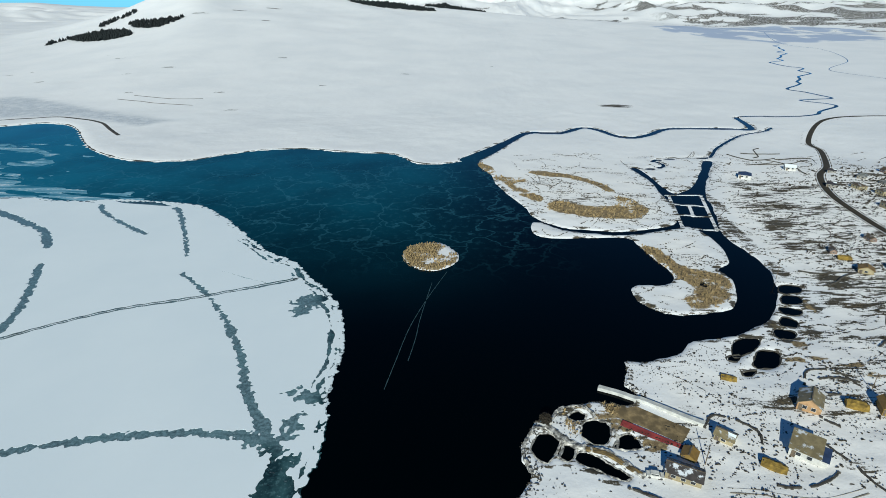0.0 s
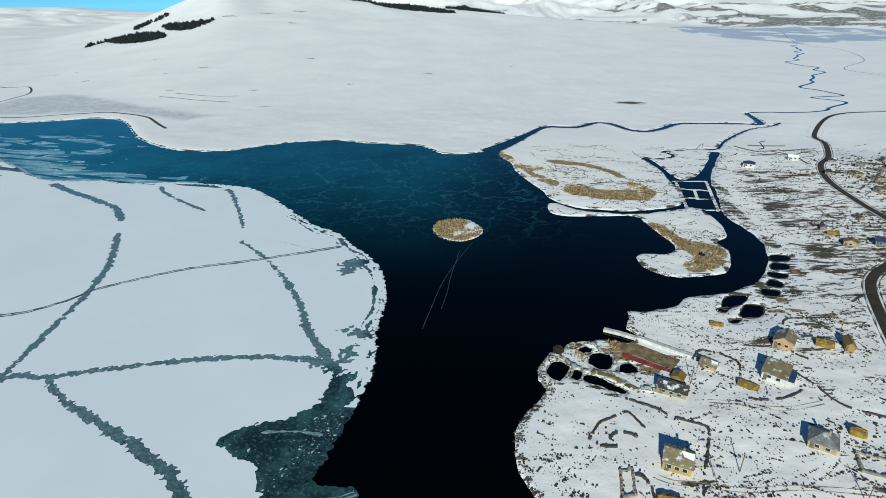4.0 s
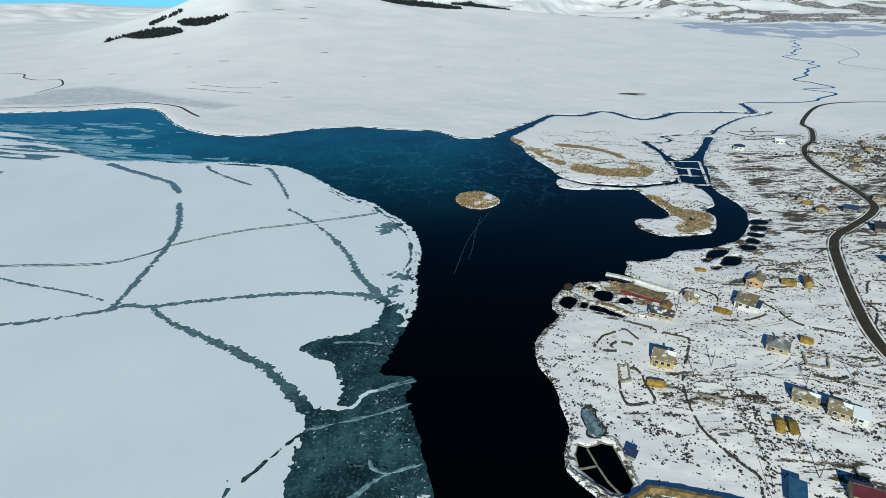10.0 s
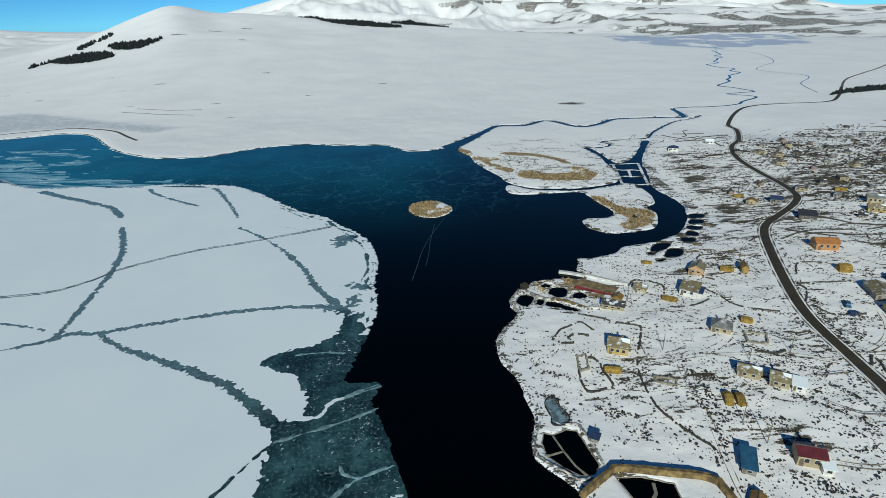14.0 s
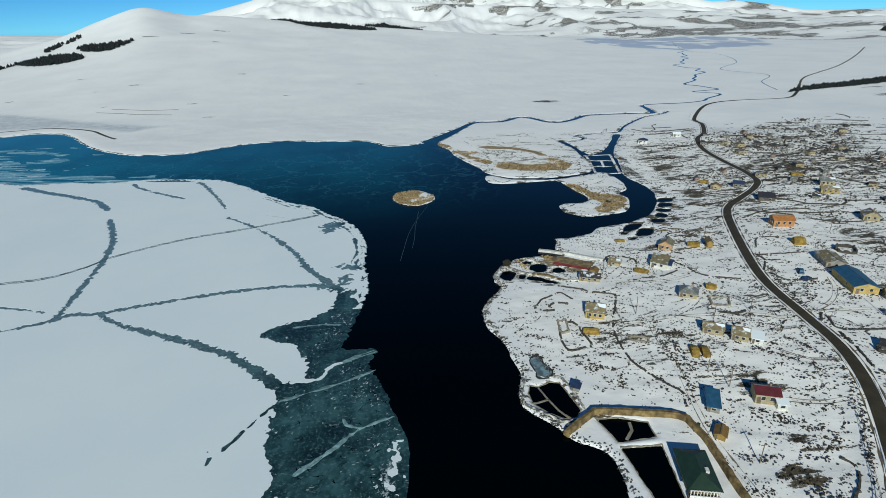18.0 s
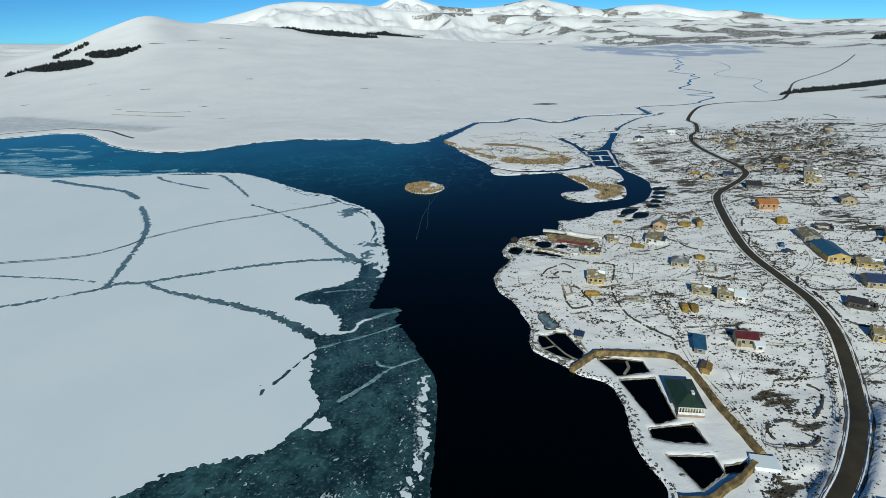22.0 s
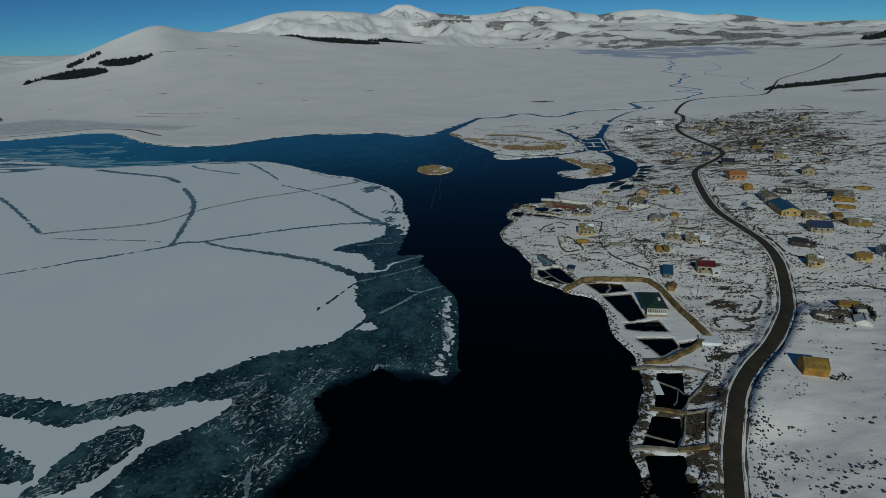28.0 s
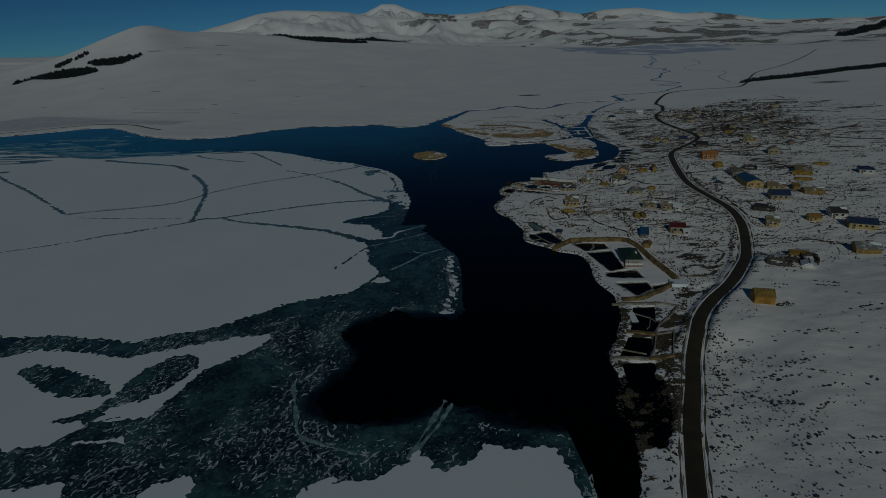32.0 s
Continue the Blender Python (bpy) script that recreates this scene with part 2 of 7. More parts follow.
def water_material():
    """Deep lake water with faint skins of new ice; far off the sky's reflection is painted in as blue."""
    m, n, l, b = material("lake_water", (0.0, 0.001, 0.0015), 0.06)
    b.inputs["IOR"].default_value = 1.33
    b.inputs["Specular IOR Level"].default_value = 0.14
    v = n.new("ShaderNodeTexVoronoi")
    v.feature = "DISTANCE_TO_EDGE"
    v.inputs["Scale"].default_value = 0.035
    broad = noise_node(n, l, 0.02, 4.0)
    warp = n.new("ShaderNodeVectorMath")
    warp.operation = "ADD"
    nz = n.new("ShaderNodeTexNoise")
    nz.inputs["Scale"].default_value = 0.05
    nz.inputs["Detail"].default_value = 4.0
    l.new(n["place"].outputs["Position"], nz.inputs["Vector"])
    sc = n.new("ShaderNodeVectorMath")
    sc.operation = "SCALE"
    sc.inputs["Scale"].default_value = 40.0
    l.new(nz.outputs["Color"], sc.inputs[0])
    l.new(n["place"].outputs["Position"], warp.inputs[0])
    l.new(sc.outputs[0], warp.inputs[1])
    l.new(warp.outputs[0], v.inputs["Vector"])
    line = ramp(n, l, v.outputs["Distance"], 0.004, 0.03, 1.0, 0.0)
    skin = attribute(n, "skin")
    fine = noise_node(n, l, 0.25, 5.0, 0.65)
    film = calc(n, l, "MULTIPLY", skin, calc(n, l, "ADD", calc(n, l, "MULTIPLY", line, 0.28), ramp(n, l, fine, 0.5, 0.75, 0.0, 0.22)))
    # blue base colour that stands in for sky reflected in the far water
    c = mix(n, l, calc(n, l, "MULTIPLY", attribute(n, "sky_sheen"), ramp(n, l, broad, 0.25, 0.7, 0.5, 1.0)), (0.0, 0.001, 0.0015), (0.008, 0.12, 0.175))
    c = mix(n, l, film, c, (0.05, 0.19, 0.25))
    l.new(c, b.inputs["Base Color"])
    ripple = noise_node(n, l, 0.8, 4.0)
    bump(n, l, b, ripple, 0.06, 0.05)
    return m


M_GROUND = ground_material()
M_SNOW = snow_material()
M_GREY = grey_ice_material()
M_WATER = water_material()
M_FRINGE = fringe_material()
M_ASPHALT = weathered("worn_asphalt", (0.036, 0.027, 0.0135), 0.95, 0.25, 0.3, 3.0, 0.2)
M_DIRT = weathered("trodden_dirt", (0.13, 0.1, 0.065), 0.95, 0.6, 0.4, 5.0, 0.4)
M_STONE = weathered("field_stone", (0.065, 0.057, 0.045), 0.9, 1.0, 0.4, 8.0, 0.5)
M_RIM = weathered("pale_rubble", (0.52, 0.49, 0.44), 0.9, 0.9, 0.85, 1.3, 0.7)
M_DIKE = weathered("ochre_earth", (0.21, 0.142, 0.055), 0.95, 0.5, 0.6, 1.7, 0.8)
M_CONCRETE = weathered("old_concrete", (0.27, 0.24, 0.185), 0.9, 0.5, 0.35, 6.0, 0.3)
M_WOODS = weathered("dark_conifers", (0.006, 0.01, 0.01), 0.95, 0.2, 0.4, 2.0, 0.3)
M_BRUSH = weathered("dry_brush", (0.034, 0.026, 0.016), 0.95, 0.8, 0.4, 6.0, 0.3)
M_STRAW = weathered("dry_reed", (0.3, 0.215, 0.105), 0.95, 0.5, 0.4, 6.0, 0.3)
M_GLASS = weathered("dark_pane", (0.02, 0.025, 0.03), 0.1, 2.0, 0.2, 8.0, 0.0)
M_WOOD = weathered("grey_timber", (0.16, 0.12, 0.08), 0.85, 1.5, 0.35, 12.0, 0.3)
M_STEEL = weathered("dull_steel", (0.3, 0.3, 0.3), 0.5, 2.0, 0.3, 9.0, 0.1, 0.8)


# ---- building tools ----
def part(name, bm, material_, parent=None, label=""):
    """Links a bmesh as one mesh object, under a parent where one is given."""
    me = bpy.data.meshes.new(name)
    bm.to_mesh(me)
    bm.free()
    me.materials.append(material_)
    ob = new(name, me)
    ob.parent = parent
    return tagged(ob, label)


def mesh_of(name, verts, faces, material_, parent=None, label="", smooth=False):
    me = bpy.data.meshes.new(name)
    me.from_pydata(verts, [], faces)
    me.materials.append(material_)
    if smooth:
        me.polygons.foreach_set("use_smooth", [True] * len(me.polygons))
    me.update()
    ob = new(name, me)
    ob.parent = parent
    return tagged(ob, label)


def box_into(bm, x, y, z, sx, sy, sz, turn=0.0, taper=1.0):
    """A box whose base centre is x, y, z."""
    c, s = math.cos(turn), math.sin(turn)
    vs = []
    for k, f in ((0, 1.0), (1, taper)):
        for i, j in ((-1, -1), (1, -1), (1, 1), (-1, 1)):
            a, b = i * sx / 2 * f, j * sy / 2 * f
            vs.append(bm.verts.new((x + a * c - b * s, y + a * s + b * c, z + k * sz)))
    for f in ((3, 2, 1, 0), (4, 5, 6, 7), (0, 1, 5, 4), (1, 2, 6, 5), (2, 3, 7, 6), (3, 0, 4, 7)):
        bm.faces.new([vs[i] for i in f])


def box(name, x, y, z, sx, sy, sz, material_, parent=None, label="", turn=0.0, taper=1.0):
    bm = bmesh.new()
    box_into(bm, x, y, z, sx, sy, sz, turn, taper)
    return part(name, bm, material_, parent, label)


def curve(points, step=2.0, closed=False):
    """Points along a smooth curve through the plan's marks."""
    p = np.array(points, float)
    n = len(p)
    out = []
    for i in range(n if closed else n - 1):
        if closed:
            a, b, c, d = p[(i - 1) % n], p[i], p[(i + 1) % n], p[(i + 2) % n]
        else:
            a, b, c, d = p[max(i - 1, 0)], p[i], p[i + 1], p[min(i + 2, n - 1)]
        k = max(int(np.linalg.norm(c[:2] - b[:2]) / step), 1)
        for u in np.arange(k) / k:
            out.append(0.5 * (2 * b + (c - a) * u + (2 * a - 5 * b + 4 * c - d) * u * u + (3 * b - a - 3 * c + d) * u**3))
    if not closed:
        out.append(p[-1])
    return np.array(out)


def lattice(ix, iy, seed):
    h = (ix.astype(np.int64) * 374761393 + iy.astype(np.int64) * 668265263 + seed * 1442695041) & 0xFFFFFFFF
    h = ((h ^ (h >> 13)) * 1274126177) & 0xFFFFFFFF
    return ((h ^ (h >> 16)) & 0xFFFF) / 65535.0


def value_noise(x, y, seed=0):
    ix, iy = np.floor(x), np.floor(y)
    u, v = x - ix, y - iy
    u, v = u * u * (3 - 2 * u), v * v * (3 - 2 * v)
    ix, iy = ix.astype(np.int64), iy.astype(np.int64)
    a, b = lattice(ix, iy, seed), lattice(ix + 1, iy, seed)
    c, d = lattice(ix, iy + 1, seed), lattice(ix + 1, iy + 1, seed)
    return (a * (1 - u) + b * u) * (1 - v) + (c * (1 - u) + d * u) * v - 0.5


def fbm(x, y, size, octaves=4, seed=0):
    out, amp = 0, 1.0
    for k in range(octaves):
        out = out + amp * value_noise(x / size + 17.3 * k, y / size - 9.1 * k, seed + k)
        size, amp = size * 0.5, amp * 0.5
    return out


class Sheet:
    """A grid of places, and distances of them all from the plan's lines."""

    def __init__(self, xs, ys):
        self.xs, self.ys = xs, ys
        self.x, self.y = np.meshgrid(xs, ys)

    def window(self, a, b, reach):
        i = np.searchsorted(self.xs, (min(a[0], b[0]) - reach, max(a[0], b[0]) + reach))
        j = np.searchsorted(self.ys, (min(a[1], b[1]) - reach, max(a[1], b[1]) + reach))
        return slice(*j), slice(*i)

    def distance(self, pts, reach=12.0, closed=False, widths=None):
        """Distance from a line, up to reach; with widths, less the half width there."""
        p = np.array(pts, float)
        best = np.full(self.x.shape, reach)
        n = len(p)
        for i in range(n if closed else n - 1):
            a, b = p[i][:2], p[(i + 1) % n][:2]
            w = self.window(a, b, reach)
            x, y = self.x[w], self.y[w]
            if not x.size:
                continue
            d = b - a
            u = np.clip(((x - a[0]) * d[0] + (y - a[1]) * d[1]) / max(d @ d, 1e-9), 0, 1)
            r = np.hypot(x - a[0] - u * d[0], y - a[1] - u * d[1])
            if widths is not None:
                r = r - (widths[i] * (1 - u) + widths[min(i + 1, n - 1)] * u) / 2
            best[w] = np.minimum(best[w], r)
        return best

    def signed(self, pts, reach=12.0):
        """Signed distance to a closed outline, positive inside, up to reach."""
        p = np.array(pts, float)
        d = self.distance(p, reach, True)
        marks = np.zeros((len(self.ys), len(self.xs) + 1), np.int32)
        for i in range(len(p)):
            (ax, ay), (bx, by) = p[i][:2], p[(i + 1) % len(p)][:2]
            if ay == by:
                continue
            j = np.arange(*np.searchsorted(self.ys, (min(ay, by), max(ay, by))))
            if len(j):
                np.add.at(marks, (j, np.searchsorted(self.xs, ax + (self.ys[j] - ay) * (bx - ax) / (by - ay))), 1)
        count = np.cumsum(marks[:, ::-1], 1)[:, ::-1]
        return np.where(count[:, 1:] % 2 == 1, d, -d)


def smooth_step(a, b, x):
    u = np.clip((x - a) / (b - a), 0, 1)
    return u * u * (3 - 2 * u)


def region(name, xs, ys, field, z_top, z_low, material_, split=False):
    """The part of a flat sheet where a field is positive, with thin upright edges. Full runs of cells become one face."""
    nx, ny = len(xs), len(ys)
    verts, index, faces, rims = [], {}, [], []

    def vid(key, x, y):
        if key not in index:
            index[key] = len(verts)
            verts.append((x, y, z_top))
        return index[key]

    pos = field > 0
    code = pos[:-1, :-1] * 1 + pos[:-1, 1:] * 2 + pos[1:, 1:] * 4 + pos[1:, :-1] * 8
    for j in range(ny - 1):
        row = code[j]
        full = np.flatnonzero(row == 15)
        if len(full):
            for run in np.split(full, np.flatnonzero(np.diff(full) > 1) + 1):
                a, b = int(run[0]), int(run[-1]) + 1
                for s in range(a, b, 12):
                    e = min(s + 12, b)
                    faces.append([vid((s, j), xs[s], ys[j]), vid((e, j), xs[e], ys[j]), vid((e, j + 1), xs[e], ys[j + 1]), vid((s, j + 1), xs[s], ys[j + 1])])
        for i in np.flatnonzero((row > 0) & (row < 15)):
            i = int(i)
            corners = [(i, j), (i + 1, j), (i + 1, j + 1), (i, j + 1)]
            vals = [field[c[1], c[0]] for c in corners]
            loop, cuts = [], []
            for k in range(4):
                a, b = corners[k], corners[(k + 1) % 4]
                va, vb = vals[k], vals[(k + 1) % 4]
                if va > 0:
                    loop.append(vid(a, xs[a[0]], ys[a[1]]))
                if (va > 0) != (vb > 0):
                    t = va / (va - vb)
                    key = (min(a, b), max(a, b))
                    v = vid(key, xs[a[0]] + (xs[b[0]] - xs[a[0]]) * t, ys[a[1]] + (ys[b[1]] - ys[a[1]]) * t)
                    loop.append(v)
                    cuts.append((v, va > 0))
            if len(loop) >= 3:
                faces.append(loop)
            if len(cuts) == 2:
                out_v = next(v for v, w in cuts if w)
                in_v = next(v for v, w in cuts if not w)
                rims.append((in_v, out_v))
    low = {}
    for a, b in rims:
        for v in (a, b):
            if v not in low:
                low[v] = len(verts)
                verts.append((verts[v][0], verts[v][1], z_low))
        faces.append([b, a, low[a], low[b]])
    if not split:
        return mesh_of(name, verts, faces, material_)
    root = list(range(len(verts)))

    def find(v):
        while root[v] != v:
            root[v] = root[root[v]]
            v = root[v]
        return v

    for f in faces:
        a = find(f[0])
        for v in f[1:]:
            root[find(v)] = a
    groups = {}
    for f in faces:
        groups.setdefault(find(f[0]), []).append(f)
    made = []
    for some in sorted(groups.values(), key=len, reverse=True):
        used = {v: i for i, v in enumerate(sorted({v for f in some for v in f}))}
        made.append(mesh_of(name, [verts[v] for v in used], [[used[v] for v in f] for f in some], material_))
    return made


# ---- the plan: lake, shores, islands, ponds ----
LAKE = [(-900, 440), (-620, 455), (-487, 472), (-435, 487), (-409, 499), (-369, 483), (-318, 423), (-288, 394), (-245, 370), (-205, 372),
        (-186, 387), (-161, 402), (-128, 407), (-98, 399), (-75, 396), (-54, 391), (-39, 371), (-26, 366), (-10, 371), (7, 380), (8, 362),
        (16, 343), (18, 325), (25, 303), (32, 284), (35, 270), (40, 262), (48, 254), (61, 250), (78, 249), (92, 252), (106, 259), (112, 269),
        (115, 282), (116, 306), (116, 333), (113, 354), (112, 362), (116, 362), (120, 336), (122, 310), (131, 312), (147, 334), (169, 380),
        (174, 378), (152, 332), (141, 306), (137, 285), (128, 254)]
SHORE_EAST = [(126.4, 237), (129.8, 224.6), (129, 208), (125, 193), (116, 177.5), (109, 167.6), (100.4, 162), (93, 158), (86, 156), (78, 155),
              (71, 147.6), (63.6, 144.3), (57.5, 142), (51.3, 142.4), (50.7, 136.6), (48.1, 130), (51, 126), (48, 122), (36, 123), (28.8, 120),
              (24.2, 115.8), (20, 114.5), (17.3, 109), (15, 105), (15, 100), (17.6, 95.8), (10.1, 84.5), (6.9, 77), (6.3, 69), (8.2, 61.7),
              (10.7, 55), (12.1, 47), (13.3, 39.5), (12.2, 34), (10.2, 28.5), (10, 23), (15.5, 16.6), (18, 13.6), (21, 9), (27, 5.5), (28.5, -2), (27.2, -12),
              (25.2, -23), (25.8, -29), (26.8, -34), (25.4, -38.5), (24.6, -43.6), (22.6, -50), (19, -56), (15.8, -61), (11.9, -66), (10, -70.6), (9.6, -76),
              (8.6, -81), (6.8, -83), (3.6, -92.5), (5.4, -97.7), (2.9, -104.5), (-2.4, -116), (-20, -160)]
LAKE_END = [(-40, -300), (-900, -300)]
BAR = [(33.2, 253.8), (35.5, 260), (41, 257.5), (50, 249.3), (63, 245.9), (76.4, 244.2), (103.7, 252.2), (113.6, 256), (118.4, 247), (119.6, 230.4),
       (115.3, 215.6), (108, 208.3), (110, 202), (107.7, 190), (100.2, 177), (91.5, 173.5), (78.3, 171), (69.5, 176), (65.7, 186.5), (67.6, 192),
       (75, 193.7), (81.7, 194), (86.8, 199), (87, 206.6), (84.5, 217.4), (81.3, 232.4), (77.3, 241), (59.4, 240.7), (48, 239.3), (37.4, 241), (33.3, 246.5)]
ISLAND = [(-28.5, 218.6), (-27.8, 226), (-21.6, 232), (-13.5, 232.8), (-6.6, 226.6), (-3, 217.6), (-6, 209), (-13.2, 203.4), (-20.7, 205.2), (-26.2, 211)]
BASIN = [(14.3, 32.1), (16.7, 31.2), (20.7, 33.1), (23.3, 32.4), (26, 20.2), (24, 17.3), (20.8, 16.8), (17, 19.8), (13.4, 24), (13, 28.4)]
BASIN_WALL = [(16.5, 30.7), (18.1, 25.2), (19.8, 20.5), (22.1, 16.8)]
BASIN_STEM = [(13, 23.6), (18.1, 25.2)]
PONDS = [
    [(18.4, 106.8), (20.4, 109.6), (24.1, 109.3), (25.5, 107), (24, 103.5), (21.3, 99.4), (19.2, 100), (17.5, 103.6)],
    [(29.1, 116.9), (31.5, 118.7), (34.3, 117.3), (33.7, 115.5), (29.8, 114.6)],
    [(32.4, 113.5), (35, 115.3), (39, 114.6), (39.9, 111.9), (38.2, 107.3), (36.1, 105.6), (33.3, 106.7), (31.5, 108.6)],
    [(25, 105.4), (27.3, 106), (29.5, 104.6), (28.5, 102.1), (26.2, 99.9), (24.1, 101.6)],
    [(29.6, 103.6), (33.2, 102.8), (37.9, 99), (41.2, 95.7), (38.3, 94.8), (33.5, 97.5), (28.5, 100.3)],
    [(41.8, 109.6), (44.9, 110.2), (46.7, 106.3), (45.2, 104.9), (40.8, 104.5), (38.9, 105.5)],
    [(93, 156), (100.5, 156.3), (95.5, 149.6), (87.4, 145.6), (88.8, 151)],
    [(97.3, 149.7), (103, 148.3), (98.3, 140.8), (91.2, 140.5), (93.3, 145)],
    [(85.8, 146.2), (90, 147), (87.2, 143.3), (84, 144)],
    [(86, 138), (91.4, 139), (88.3, 136.2), (85.7, 136.1)],
    [(127, 195), (134.3, 194.2), (132, 189), (124, 188)],
    [(123.7, 186.6), (129.8, 186), (127.6, 180.7), (120.6, 180.5)],
    [(118.2, 178), (125, 176), (122.3, 172), (116.7, 173)],
    [(115.7, 171), (119.2, 168.2), (116.8, 163.7), (111.8, 165.4)],
    [(108.5, 162.7), (114.8, 161), (112, 156.7), (106.6, 157.2)],
    BASIN,
    [(28.6, 16.2), (34.9, 16.1), (41.9, 13.7), (41.8, 8.1), (31.4, 7), (30.1, 11.5)],
    [(31.3, 5.5), (42, 5.3), (39.8, -12.4), (33.5, -13.9)],
    [(31.1, -14.9), (43.1, -14.4), (43.2, -21.8), (34.5, -20.2), (30.4, -18.4)],
    [(31.1, -24.2), (42.4, -25.6), (42, -30.8), (34.4, -35.2), (33.2, -29.8)],
    [(43.2, -28.6), (49, -28.1), (46.3, -30.9), (41.7, -31.3)],
    [(29.6, -42.3), (36.8, -43.1), (33.3, -50.9), (32.6, -54.3), (29, -58.2), (22.6, -56.1), (26.2, -49.6)],
    [(20.6, -59.4), (27.1, -61.3), (24.4, -66.8), (21.1, -71.1), (13.4, -69.6), (19.2, -61.6)],
    [(13.1, -72.3), (21.8, -73.4), (20.6, -77.1), (17, -80.4), (11.1, -80.2)],
]
BOG = [(11, -79), (17, -79.5), (20, -80), (18.5, -86), (16, -93), (12, -100), (8, -104), (5, -97), (4.5, -90), (6.5, -83)]
GULLY = [(41, -55), (43.6, -51.6), (52.6, -42.6), (58.8, -37.6), (63.6, -33.6), (61, -31.5), (55, -33.8), (47.5, -34.5), (44.5, -39), (46, -44.5), (40.5, -51), (37.5, -55)]
DIKES_FAR = [[(117.6, 305), (138.2, 305.4)], [(114.7, 289.4), (134, 286.2)], [(113.6, 272.7), (129.8, 270)], [(109.8, 255.3), (125, 251.3)],
             [(119.3, 305), (109.6, 253)], [(138.2, 305.4), (125.6, 251.4)], [(125, 287.8), (121, 270.4)]]
RIVER = [(2, 380), (16, 402), (34, 435), (53, 466), (80, 466), (103, 487), (116, 478), (126, 456), (138, 450), (155, 461), (177, 483), (208, 486),
         (236, 484), (251, 484), (258, 516), (261, 534), (281, 537), (309, 530), (344, 544), (379, 589), (374, 616), (413, 631), (397, 670),
         (415, 729), (513, 873), (504, 947), (617, 1138), (658, 1264)]
STREAM = [(113, 359), (118, 357), (131, 361), (137, 368), (134, 377), (131, 379), (153, 386), (176, 389), (193, 416), (229, 458), (257, 475), (272, 491)]
ROAD = [(-18, -185), (1, -135), (16, -103), (25.6, -86.3), (32.2, -74.4), (38.6, -64.6), (45.6, -54.8), (54.6, -45.8), (66.7, -36.2), (78.5, -24.4), (87.6, -13.6), (98, 2.6),
        (107, 19.8), (112.6, 37), (114.4, 54), (117, 80), (125, 106), (139, 141), (149, 162), (157.5, 173.5), (170, 184), (187, 199), (198, 214),
        (203, 237), (205, 264), (211, 303), (225, 338), (244, 363), (266, 407), (272, 434), (310, 491), (342, 520), (379, 529), (434, 531),
        (471, 565), (525, 635)]
FAR_ROAD = [(525, 635), (597, 720), (739, 837), (892, 989), (1077, 1187)]
SHORE_LINE = [(-200, 40), (-70, 14), (-30, 24), (0, 38), (30, 14), (60, 10), (80, 14), (110, 30), (140, 60), (170, 95), (220, 128), (300, 150), (500, 180)]

# ---- the far hills: bearing and rise seen from over the lake, ring by ring ----
HUB = (-36.0, -163.0, 90.0)
RING_NEAR = [(-75, -2.6), (-50, -2.4), (-40, -2.0), (-36, -1.85), (-34, -1.55), (-32.5, -1.3), (-30.8, -0.9), (-29, -0.48), (-27.6, 0.0), (-25.5, 0.82), (-23.1, 1.7), (-21.8, 2.0), (-20.4, 1.66), (-18.8, 1.25),
             (-16, 1.15), (-12, 0.75), (-5, 0.05), (2, -0.55), (8, -1.1), (14, -1.6), (22, -2.1), (32, -2.4), (45, -2.3), (75, -2.0)]
RING_MID = [(-75, -1.5), (-34, -1.3), (-28, -0.6), (-24, 0.3), (-18, 1.1), (-16.1, 1.55), (-14, 2.04), (-11.9, 2.62), (-9.3, 2.86), (-5.5, 2.66), (-3.4, 2.5), (-1.8, 2.1), (0, 1.9),
            (3, 1.7), (8, 1.35), (14, 1.0), (20, 0.6), (25, 0.4), (30, 0.0), (36, -0.55), (45, -0.6), (75, -0.4)]
RING_FAR = [(-75, 0.1), (-40, 0.2), (-36, 0.18), (-33.6, -0.1), (-30.6, -0.3), (-26, -0.3), (-15, 1.4), (-5, 2.2), (-1.8, 2.35), (0, 3.12), (1.3, 3.08), (2.7, 2.5), (4.3, 2.1), (7.1, 1.85), (9.3, 1.9), (12.6, 2.43), (14.2, 2.36),
            (16.4, 1.85), (19.5, 1.33), (21.6, 1.62), (24.5, 1.62), (26.5, 1.29), (28.4, 0.91), (30.2, 0.96), (32.5, 0.63), (35.5, 0.06), (42, -0.1), (75, 0.1)]


